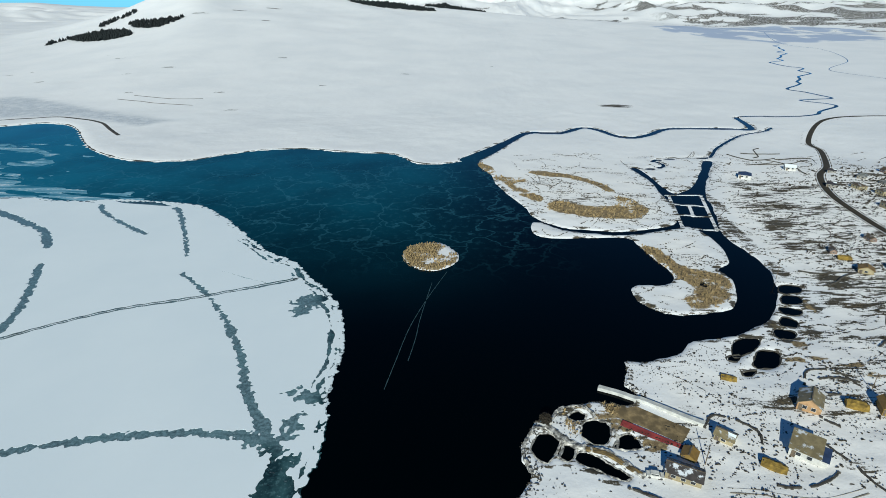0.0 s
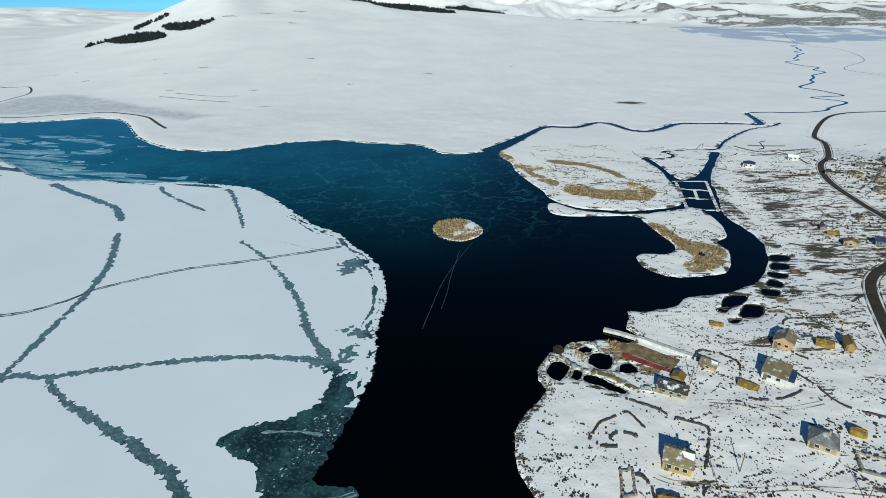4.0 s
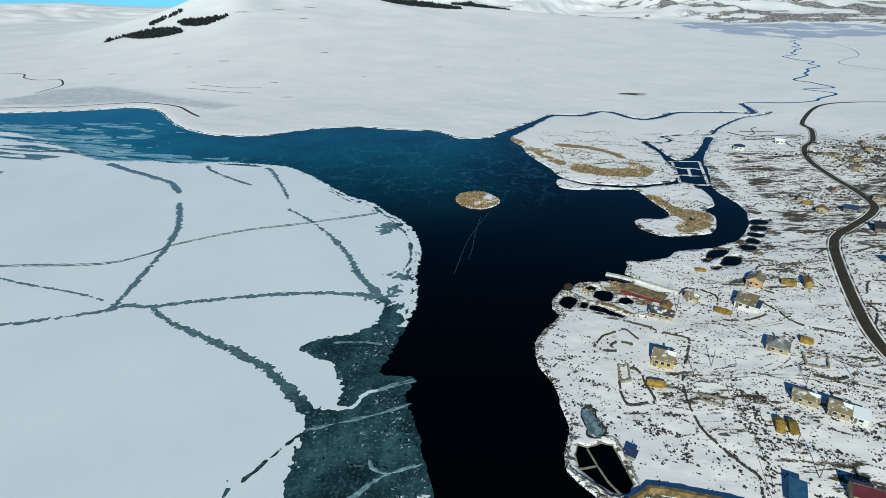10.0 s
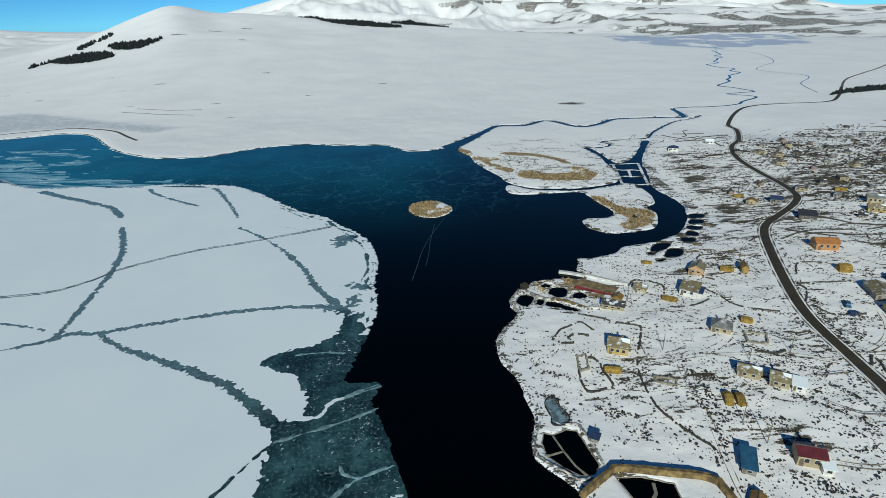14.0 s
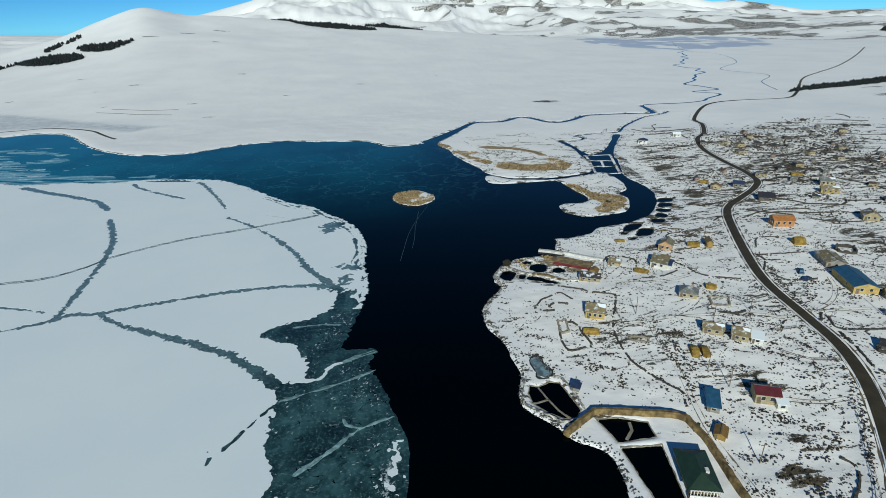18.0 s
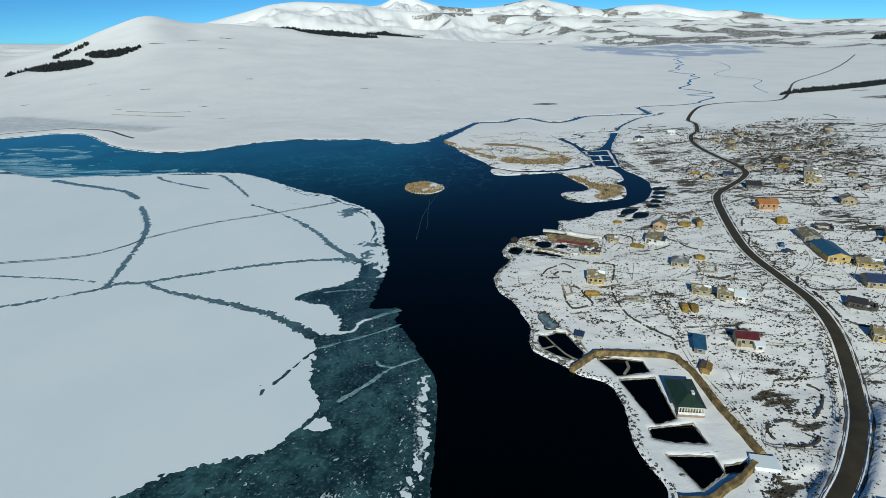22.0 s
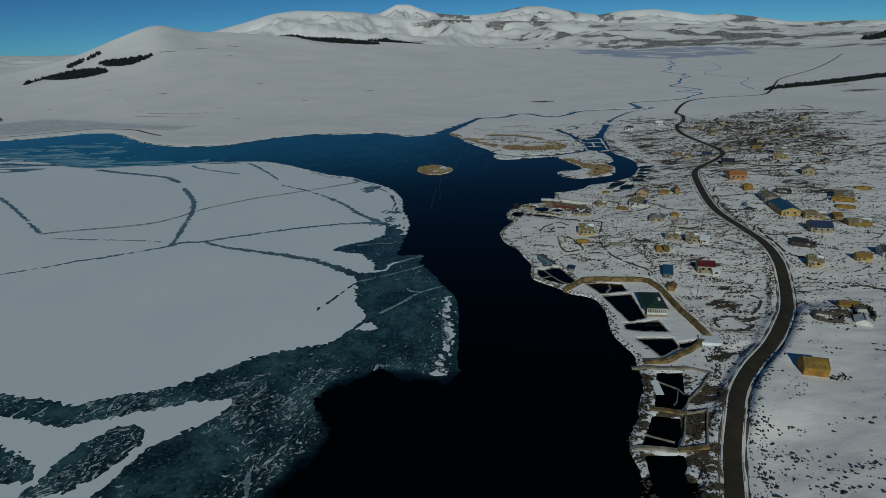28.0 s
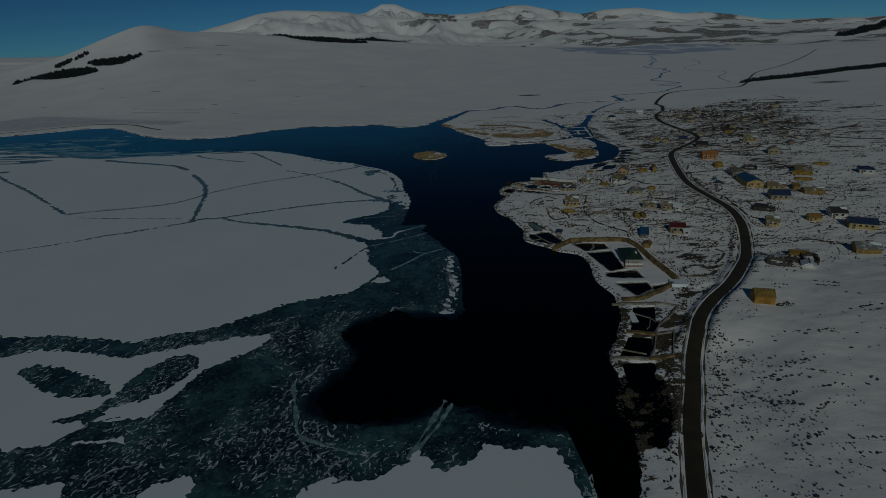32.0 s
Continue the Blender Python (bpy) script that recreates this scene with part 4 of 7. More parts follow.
SOUTH_FLOE = [(-900, -60), (-260, -50), (-168.7, -39), (-164, -35), (-144.7, -39.5), (-130.5, -45), (-119.8, -43), (-103.6, -40), (-89.7, -38.5), (-87.2, -41.7), (-93.8, -50),
              (-102, -54.7), (-108, -69), (-112, -79.5), (-114, -87), (-121, -93), (-124, -104), (-180, -130), (-900, -150)]
FLOES = [[(-57.3, -5.2), (-54.3, -1.2), (-50.4, -3.1), (-50.2, -6.1), (-55.5, -6.9)],
         [(-66.3, -102.4), (-56.8, -103.8), (-49.7, -101.7), (-44.6, -97.4), (-40, -103), (-34, -102.4), (-29.2, -97), (-24.6, -99.5), (-17, -99.8), (-14, -102), (-13, -110),
          (-16, -130), (-50, -150), (-80, -130), (-72, -110)],
         [(-101, -99), (-93, -97.7), (-92.5, -103), (-96, -112), (-108, -112)]]
LEADS = [[(-157.5, -47), (-148, -47), (-128.4, -58.6), (-126.7, -64), (-138.5, -62), (-149.7, -55)],
         [(-123.6, -69), (-122.6, -58), (-115.6, -48), (-108.4, -47.8), (-106.3, -56.8), (-113.5, -66)],
         [(-900, -95), (-141, -82.8), (-136.3, -73.7), (-131.7, -72.3), (-123.6, -69), (-125.6, -76.5), (-130.6, -81.6), (-140, -96), (-900, -130)]]
# lead: line, width at its start and end
CRACKS = [([(-260, 55), (-216, 65), (-190.8, 75), (-172.9, 80.5), (-153.5, 88.4), (-149.7, 92.5), (-138.5, 91.8), (-129.8, 94.8), (-105, 101.4), (-81, 105.8), (-58, 105.7), (-48, 100)], 1.3, 2.8),
          ([(-138, 90.6), (-127.4, 83), (-109.4, 73.7), (-93, 65.4), (-80, 57.7), (-69, 48), (-60, 39)], 1.8, 3.6),
          ([(-153.4, 89), (-155.5, 103.6), (-160, 129), (-164.5, 150.6), (-172, 171.6), (-188.7, 203)], 2.0, 3.0),
          ([(-199.5, 222), (-214.6, 240), (-237, 254), (-262.5, 268), (-284, 281)], 3.0, 5.0),
          ([(-121.4, 197.6), (-107.5, 185), (-89, 164), (-74.7, 142.7), (-65, 124), (-54, 108), (-48, 100)], 1.6, 3.0),
          ([(-128, 214.8), (-138.4, 234.8), (-155, 263.5), (-164, 276)], 1.8, 2.6),
          ([(-160.4, 238.7), (-179.5, 251.4), (-202, 269), (-210, 279.6)], 1.8, 2.6),
          ([(-222, 111.4), (-204.5, 106.3), (-176.6, 100.2), (-160.8, 95.3)], 1.2, 1.2),
          ([(-69, 14.3), (-64.5, 22.7), (-60.5, 29.6), (-58.5, 32)], 0.9, 0.9),
          ([(-403, 304), (-330, 225), (-293, 187), (-259, 149), (-235, 122)], 2.6, 1.8),
          ([(-233, 120), (-218.7, 122.7), (-183, 126.5), (-168, 137.4), (-160.6, 149), (-134.4, 167.3), (-105.4, 179), (-71, 195)], 0.35, 0.55),
          ([(-233, 118.7), (-218.7, 121.2), (-183, 125), (-168, 136), (-160, 147.4), (-134, 165.8), (-105.4, 177), (-71, 193)], 0.35, 0.55),
          ([(-112, 243), (-100, 226), (-86, 212)], 0.6, 0.6),
          ([(-51.5, 3.2), (-53.6, 0.6), (-56.2, -3.4), (-58.4, -6.6), (-60.5, -9)], 1.5, 1.5)]
BLOTCHES = [(-60, 176, 9, 6), (-62, 170, 5, 5), (-46, 122, 5, 4), (-50, 124, 3, 2), (-47, 109, 2.5, 8), (-49, 101, 5, 3), (-45, 97, 4, 3), (-52, 103, 4, 2), (-100, 240, 6, 3), (-72, 12, 1, 1)]
ix, iy = spans(-560, (-300, 2.0), (-190, 0.9), (-10, 0.4)), spans(-290, (-170, 3.0), (-110, 1.0), (140, 0.4), (300, 0.6), (420, 0.9))
ICE = Sheet(ix, iy)
IX, IY = ICE.x, ICE.y
jag = fbm(IX, IY, 7.0, 3, 61) * 1.6 + fbm(IX, IY, 1.3, 2, 62) * 3.6
fine_jag = fbm(IX, IY, 6.0, 3, 66)
comb = np.abs(fbm((IX * 0.6 + IY * 0.8) * 0.35, (IY * 0.6 - IX * 0.8) * 1.3, 1.3, 2, 63)) * 3.0
grey_outline = np.vstack([curve(ICE_NORTH, 2.5), curve(GREY_EAST, 2.0)])
grey = ICE.signed(grey_outline, 30.0) + jag * np.where((IY > -40) & (IY < 30), 0.12, 0.45)
grey += np.where(IY < -28, 5.0 * fbm(IX, IY, 8.0, 4, 64), 0)
white = ICE.signed(np.vstack([curve(ICE_NORTH, 2.5), curve(WHITE_MAIN, 2.0)]), 30.0)
rim = ICE.signed(grey_outline, 30.0)
white = np.where(IY > 95, np.minimum(white, rim - 1.6), white)
white = np.maximum(white, ICE.signed(curve(SOUTH_FLOE, 2.0, True), 30.0))
for outline in FLOES:
    white = np.maximum(white, ICE.signed(curve(outline, 1.2, True), 20.0))
for outline in LEADS:
    white = np.minimum(white, -ICE.signed(curve(outline, 1.5, True), 20.0))
white = np.minimum(white, 8) + np.where(np.abs(white) < 5, jag * 0.5 - comb * 0.35, 0)
solid = np.minimum(white, 8.0).copy()
for line, w0, w1 in CRACKS:
    c = curve(line, 2.0)
    d = ICE.distance(c, 12.0, widths=np.linspace(w0, w1, len(c)) * 1.25)
    rough = min(1.0, (w0 + w1) / 4)
    near = d < 6
    d = d + (jag * 0.45 + comb * 0.5 - 0.1) * rough + (0.5 * fine_jag if rough < 0.4 else 0)
    white = np.where(near, np.minimum(white, d), white)
for x, y, a, b in BLOTCHES:
    d = (np.hypot((IX - x) / a, (IY - y) / b) - 0.8) * min(a, b)
    white = np.minimum(white, d + jag * 1.1)
# towards the far end the snow breaks up into thin streaks
streak = fbm(IX * 0.13, IY * 1.0 + IX * 0.2, 5.0, 4, 71)
broken = np.maximum(smooth_step(-270, -400, IX + 0.3 * (IY - 250)), smooth_step(262, 296, IY + 18 * fbm(IX, IY, 40.0, 2, 72)))
white = np.where(broken > 0.02, np.minimum(white, 5.0 * (1 - broken) + streak * 9 * broken + 0.6), white)
frayed = smooth_step(-235, -400, IX - 0.35 * (IY - 300)) * smooth_step(292, 345, IY)
grey = np.where(frayed > 0.02, np.minimum(grey, 6.0 * (1 - frayed) + (streak + 0.1) * 10 * frayed), grey)
white = np.where(frayed > 0.02, np.minimum(white, 5.0 * (1 - frayed) + (streak - 0.02) * 9 * frayed), white)
band = 1.0 - np.abs(rim - 1.3) + jag * 0.8
white = np.where((IY > 84) & (IX > -260), np.maximum(white, band), white)
# rims of older edges run along the sheet, with breaks
bend = fbm(IX, IY, 14.0, 3, 74)
for off, half, seed in ((3.4, 0.45, 75), (5.6, 0.3, 76), (2.2, 0.22, 77)):
    slit = np.abs(rim - off - 2.4 * bend) - half + 1.4 * (fbm(IX, IY, 9.0, 2, seed) + 0.12) + 0.25 * jag
    white = np.where((IY > 92) & (IY < 235) & (IX > -120), np.minimum(white, np.maximum(slit, -3)), white)
# crusts of blown snow near the clear ice's outer edge, and the curled tongue
crust = 0.7 - np.abs(rim - 4.0 - 3.0 * bend) + 4.2 * fbm(IX, IY, 1.5, 3, 78) + 0.4 * jag - 0.1
white = np.where((IY > -36) & (IY < 14) & (IX > -36), np.maximum(white, crust), white)
tongue = curve([(-55.8, 41.8), (-51, 41.4), (-47.7, 42.4), (-46, 47.3), (-42.5, 49.6)], 1.0)
white = np.maximum(white, np.minimum(-ICE.distance(tongue, 6.0, widths=np.linspace(2.0, 0.9, len(tongue))), 1.2) + 0.25 * jag)
white = np.minimum(white, grey - 0.3)
reach_out = 3.0 + 11 * smooth_step(-45, -150, IX) + 34 * smooth_step(-240, -360, IX)
fringe = np.minimum(rim + reach_out * (1 + 1.2 * bend), 3.0 + 0.1 * rim + 20 * streak + 0.4 * jag)
fringe = np.minimum(fringe, np.where((IY > 150) & (IX < -190), 4.0, -1.0))
new_ice = region("new_ice", ix, iy, fringe, 0.035, -0.05, M_FRINGE)
tagged(new_ice, "pale blue new ice fringing the old sheet", "ice", kind="structure")
ice = region("ice_sheet", ix, iy, grey, 0.06, -0.1, M_GREY)
vx = np.empty(len(ice.data.vertices) * 3)
ice.data.vertices.foreach_get("co", vx)
vx = vx.reshape(-1, 3)
ei, ej = np.clip(np.searchsorted(ix, vx[:, 0]), 0, len(ix) - 1), np.clip(np.searchsorted(iy, vx[:, 1]), 0, len(iy) - 1)
edge_d = rim[ej, ei]
frost = 0.75 * smooth_step(4.5, 0.5, edge_d) * smooth_step(100, 118, vx[:, 1])
frost = np.maximum(frost, 0.72 * smooth_step(3.2, 0.8, np.abs(edge_d - 4.0)) * smooth_step(14, 4, vx[:, 1]) * smooth_step(-42, -34, vx[:, 1]) * smooth_step(-34, -30, vx[:, 0]))
ice.data.attributes.new("frost", "FLOAT", "POINT").data.foreach_set("value", frost.astype(np.float32))
thin = smooth_step(4.5, 0.5, edge_d) * smooth_step(-24, -38, vx[:, 1]) * smooth_step(-12, -40, vx[:, 0] + 0.25 * vx[:, 1])
thin = np.maximum(thin, 0.8 * smooth_step(5, 0.5, edge_d) * smooth_step(-60, -75, vx[:, 1]))
ice.data.attributes.new("thin", "FLOAT", "POINT").data.foreach_set("value", thin.astype(np.float32))
ice.data.attributes.new("lead", "FLOAT", "POINT").data.foreach_set("value", (smooth_step(1.5, 5.0, solid[ej, ei]) * smooth_step(20, 120, vx[:, 1] - 0.2 * vx[:, 0])).astype(np.float32))
tagged(ice, "thin dark teal refrozen ice with white flecks", "ice", kind="structure")
floes = region("snow_floe", ix, iy, white, 0.13, 0.05, M_SNOW, split=True)
for k, floe in enumerate(floes):
    if k == 0:
        tagged(floe, "broad snow-covered ice sheet split by refrozen leads", "ice", kind="structure")
    elif k < 40:
        tagged(floe, "snow-covered ice floe frozen into darker ice", "ice floe", "floes on the lake")
loose = floes[40:]
if loose:
    lv, lf = [], []
    for ob in loose:
        at = len(lv)
        lv += [tuple(v.co) for v in ob.data.vertices]
        lf += [tuple(at + i for i in p.vertices) for p in ob.data.polygons]
        bpy.data.objects.remove(ob)
    tagged(mesh_of("snow_crumbs", lv, lf, M_SNOW), "crumbs of snow-covered ice in refrozen leads", "ice crumbs", kind="stuff")
M_SKIM = weathered("broken_skim", (0.045, 0.085, 0.09), 0.5, 0.8, 0.4, 3.0, 0.1)
M_TRACK = weathered("trodden_slush", (0.12, 0.18, 0.2), 0.6, 0.8, 0.4, 3.0, 0.2)
TRAIL = [(-233, 119.4), (-218.7, 122), (-183, 125.8), (-168, 136.7), (-160.3, 148.2), (-134.2, 166.6), (-105.4, 178), (-71, 194)]
for off in (-0.7, 0.7):
    verts, faces = [], []
    for i, (x, y) in enumerate(curve(TRAIL, 0.9)):
        w = 0.28 + 0.3 * float(value_noise(np.float64(i * 0.4), np.float64(off), 68)) + 0.1
        if w < 0.16:
            continue
        k = len(verts)
        j = 0.25 * math.sin(i * 0.9 + off)
        verts += [(x, y + off + j - w, 0.138), (x + 0.95, y + off + j - w + 0.4, 0.138), (x + 0.95, y + off + j + w + 0.4, 0.138), (x, y + off + j + w, 0.138)]
        faces.append((k, k + 1, k + 2, k + 3))
    tagged(mesh_of("ice_trail", verts, faces, M_TRACK), "narrow dark trail across the snowy ice", "trail", kind="structure")
for line in ([(-8, 203), (-15, 179.4), (-19.7, 159.5), (-22.3, 139.7), (-24, 126)], [(-13.8, 193), (-16.3, 167), (-17, 152.6), (-18.3, 140)]):
    verts, faces = [], []
    c = curve(line, 2.0)
    for i, (x, y) in enumerate(c):
        w = 0.07 + 0.08 * math.sin(i * 1.3) ** 2
        verts += [(x - w, y, 0.02), (x + w, y, 0.02)]
    faces = [(2 * i, 2 * i + 1, 2 * i + 3, 2 * i + 2) for i in range(len(c) - 1)]
    tagged(mesh_of("skim_trail", verts, faces, M_SKIM), "faint trail broken through skim ice", "trail", kind="structure")
# pressure ridges of frozen slush on the clear ice
RIDGES = [[(-58.6, 32.4), (-47.2, 36.8), (-38, 41), (-31.4, 44.7)], [(-49.4, 4), (-42.8, 9.7), (-34.9, 18.3), (-25.3, 22.9)], [(-49, 4.8), (-42.6, 10.6), (-35, 18.6)], [(-39.2, 23.3), (-38.2, 20.6), (-33.3, 18.8)],
          [(-62, 73), (-52, 74), (-45, 73)], [(-43.5, 49), (-40, 50.8), (-35, 53.2), (-31.6, 54.8)], [(-42, 50.4), (-37, 53.2), (-32.5, 55.6)], [(-76.4, -67), (-74, -79), (-72, -87.7), (-65, -92.5), (-58, -96)], [(-47, -99.6), (-43, -92), (-36.5, -80.5)], [(-46, -98), (-41, -92), (-35, -82)],
          [(-118, -44), (-115, -36)], [(-105, 200), (-80, 190), (-72, 196)]]
M_RIDGE = weathered("frozen_slush", (0.22, 0.35, 0.36), 0.6, 0.6, 0.45, 3.0, 0.3)
for line in RIDGES:
    c = curve(line, 1.0)
    bm = bmesh.new()
    rows_ = []
    for i, p in enumerate(c):
        d = c[min(i + 1, len(c) - 1)] - c[max(i - 1, 0)]
        d /= max(np.linalg.norm(d), 1e-6)
        w = 0.35 + 0.3 * math.sin(i * 0.6) + 0.5 * random.random()
        side = [bm.verts.new((p[0] - d[1] * w * k + random.uniform(-0.2, 0.2), p[1] + d[0] * w * k + random.uniform(-0.2, 0.2), z)) for k, z in ((-0.7, 0.065), (0, 0.1 + 0.08 * random.random()), (0.7, 0.065))]
        rows_.append(side)
    for a, b in zip(rows_, rows_[1:]):
        for k in range(2):
            bm.faces.new((a[k], b[k], b[k + 1], a[k + 1]))
    tagged(part("ice_ridge", bm, M_RIDGE), "low ridge of frozen slush on clear ice", "ice ridge", "ridges on the ice")

# ---- flecks and star cracks in the clear ice ----
M_FLECK = weathered("white_fleck", (0.55, 0.63, 0.64), 0.6, 0.6, 0.4, 3.0, 0.2)
rng = np.random.default_rng(7)


def on_clear_ice(x, y):
    i, j = int(np.searchsorted(ix, x)), int(np.searchsorted(iy, y))
    return 0 < i < len(ix) and 0 < j < len(iy) and grey[j, i] > 1.0 and white[j, i] < -0.6


verts, faces = [], []
for _ in range(46000):
    x, y = rng.uniform(-170, -5), rng.uniform(-125, 100)
    if y > -28 and rng.random() < 0.5:
        continue
    if not on_clear_ice(x, y):
        continue
    deep = rim[int(np.searchsorted(iy, y)), int(np.searchsorted(ix, x))]
    thick = float(value_noise(np.float64(x / 11), np.float64(y / 11), 81))
    if (y < -25 and -95 < x and deep < 3) or thick < (-0.28 if y < -28 else -0.1) + 0.4 * rng.random():
        continue
    if y > -28 and deep > 9 and rng.random() < 0.75:
        continue
    a, size, bend = rng.normal(0.9, 0.7), rng.uniform(0.18, 0.5) + 0.9 * rng.random() ** 5, rng.normal(0, 0.5)
    w = size * rng.uniform(0.25, 0.6)
    if y < -28 and rng.random() < 0.5:
        size, w = size * 2.3, w * 1.25
    k = len(verts)
    for u in (-1, 0, 1):
        t = a + bend * u
        cx, cy = x + math.cos(t) * size * u / 2, y + math.sin(t) * size * u / 2
        s = w * (1 if u == 0 else 0.35) / 2
        verts += [(cx - math.sin(t) * s, cy + math.cos(t) * s, 0.075), (cx + math.sin(t) * s, cy - math.cos(t) * s, 0.075)]
    faces += [(k, k + 1, k + 3, k + 2), (k + 2, k + 3, k + 5, k + 4)]
tagged(mesh_of("ice_flecks", verts, faces, M_FLECK), "small white flecks frozen into dark ice", "ice flecks", kind="stuff")
M_CRACK = weathered("open_crack", (0.004, 0.008, 0.01), 0.2, 1.0, 0.2, 4.0, 0.0)
verts, faces = [], []
for _ in range(900):
    x, y = rng.uniform(-150, -22), rng.uniform(-110, 70)
    if not on_clear_ice(x, y) or rng.random() < 0.45:
        continue
    for arm in range(rng.integers(3, 7)):
        a, size = rng.uniform(0, 6.28), rng.uniform(0.5, 1.9)
        k, px, py = len(verts), x, y
        for u in range(3):
            s = 0.1 * (1 - u / 2.3)
            verts += [(px - math.sin(a) * s, py + math.cos(a) * s, 0.082), (px + math.sin(a) * s, py - math.cos(a) * s, 0.082)]
            a += rng.normal(0, 0.5)
            px, py = px + math.cos(a) * size / 2, py + math.sin(a) * size / 2
        faces += [(k, k + 1, k + 3, k + 2), (k + 2, k + 3, k + 5, k + 4)]
tagged(mesh_of("star_cracks", verts, faces, M_CRACK), "dark star-shaped cracks in the clear ice", "ice cracks", kind="stuff")


# ---- banks, dams and pond rims ----
def bank(name, line, base_w, top_w, rise, material_, label, category, closed=False, step=1.5, smooth=True, sink=0.5, group="", rough=0.0):
    """A raised bank or kerb along a line, with its foot in the ground."""
    p = curve(line, step, closed) if smooth else np.array([q for a, b in zip(line, line[1:] + line[:1] if closed else line[1:]) for q in np.linspace(a, b, max(int(math.dist(a, b) / step), 1), endpoint=False)] + ([] if closed else [line[-1]]))
    bm, rows = bmesh.new(), []
    n = len(p)
    for i in range(n):
        d = p[(i + 1) % n] - p[i - 1] if closed else p[min(i + 1, n - 1)] - p[max(i - 1, 0)]
        d = d / max(np.linalg.norm(d), 1e-6)
        z = max(ground_at(*p[i]), 0.0)
        rows.append([bm.verts.new((p[i][0] - d[1] * k + random.uniform(-rough, rough), p[i][1] + d[0] * k + random.uniform(-rough, rough), z + h + (random.uniform(-rough, rough) if h > 0 else 0)))
                     for k, h in ((-base_w / 2, -sink), (-top_w / 2, rise), (top_w / 2, rise), (base_w / 2, -sink))])
    for i in range(n if closed else n - 1):
        a, b = rows[i], rows[(i + 1) % n]
        for k in range(3):
            bm.faces.new((a[k], a[k + 1], b[k + 1], b[k]))
    if not closed:
        bm.faces.new(rows[0])
        bm.faces.new(rows[-1][::-1])
    bmesh.ops.recalc_face_normals(bm, faces=bm.faces)
    return tagged(part(name, bm, material_), label, category, group)


DIKE = [(19, 10.8), (27.2, 17), (30, 18.2), (40, 16.6), (50.6, 14.2), (52.4, 10.5), (53.4, 2.5), (52.7, -8.8), (52.8, -18), (53, -27)]
bank("earth_dike", DIKE, 2.0, 0.9, 1.6, M_DIKE, "ochre earth dike walling in the fish ponds", "dike", rough=0.12)
bank("earth_dike", [(28, -37.5), (34.4, -38), (39.5, -35.4), (43.5, -33.6), (50, -29.2)], 2.2, 1.1, 1.0, M_DIKE, "low ochre dike closing the fish ponds", "dike", rough=0.12)
for line, wide, stuff in (([(23.6, -39.4), (32.2, -41.2), (39, -42.2)], 1.0, M_CONCRETE), ([(39, -42.2), (43.8, -45)], 0.6, M_CONCRETE), ([(21, -57.4), (24.6, -58.7), (28.6, -60.4)], 1.25, M_DIKE),
                          ([(10.6, -70), (16.1, -71), (20.7, -72.3)], 0.9, M_CONCRETE), ([(20.9, -72.1), (27.9, -72.3)], 1.1, M_DIKE)):
    bank("pond_dam", line, wide * 1.2, wide, 0.55, stuff, "narrow weathered dam between dark ponds", "dam", smooth=False, sink=1.6, group="dams between the ponds", rough=0.07)
for line in ([(43.8, -45), (37.4, -51.4), (32.3, -55.2), (29.6, -58.6), (29, -60.1)], [(34.4, -60), (31, -66), (27.8, -72)], [(28.9, -60.4), (34.4, -60.2)], [(28, -61.5), (25, -67), (22.2, -71)]):
    bank("pond_wall", line, 0.55, 0.4, 0.6, M_CONCRETE, "grey retaining wall beside the dark ponds", "wall", smooth=False, sink=1.2, group="walls round the ponds", rough=0.06)
bank("concrete_apron", [(49.3, -28.6), (54.6, -30.6)], 4.6, 4.2, 0.9, M_SNOW, "snow-covered concrete apron at the end of the dike", "apron", smooth=False, sink=0.9)
bank("concrete_weir", [(40, 128.7), (45.5, 126.4), (56, 120.3), (65.2, 113.8)], 1.8, 1.5, 1.0, weathered("pale_concrete", (0.55, 0.54, 0.5), 0.85, 0.5, 0.25, 5.0, 0.2),
     "long pale concrete weir beside the shore", "weir", smooth=False, rough=0.04)
for k, outline in enumerate(PONDS[:-3]):
    near = k >= 15
    bank("pond_embankment", outline, 0.5 if near else 0.8, 0.25 if near else 0.35, 0.2, M_CONCRETE if near else M_RIM if k < 6 else M_STONE, "uneven embankment round a dark pond", "embankment", True, 1.0, not near, 0.8,
         "embankments round the ponds", 0.12 if near else 0.24)
# pale stone walls that ring the hatchery's ponds, and the grassed causeway between them
for line in ([(17.1, 95.9), (15.9, 98.9), (15.4, 102.7), (16, 105.8), (17.9, 109.3), (19.4, 111.6), (21, 111)], [(23.4, 112.4), (24.2, 114), (25.3, 116.7), (27.4, 119), (30.2, 120.2), (32.8, 120.2), (34.9, 118.8), (36.3, 116)]):
    bank("ring_wall", line, 0.9, 0.6, 0.6, M_RIM, "pale rough stone wall round the hatchery ponds", "stone wall", step=0.8, rough=0.26, group="walls round the ponds")
bank("causeway", [(22.4, 112), (26.8, 107.6), (30.6, 105), (36.2, 103.3), (40.9, 99.2), (44.2, 95.8)], 2.2, 1.5, 0.4, M_RIM, "pale stony causeway between the ponds", "causeway", step=0.8, rough=0.24)
bank("causeway_grass", [(31.5, 104.2), (36.2, 102.7), (40.4, 99), (43.4, 96.2)], 1.3, 0.9, 0.55, M_DIKE, "dry olive grass along the causeway", "grass", rough=0.15)
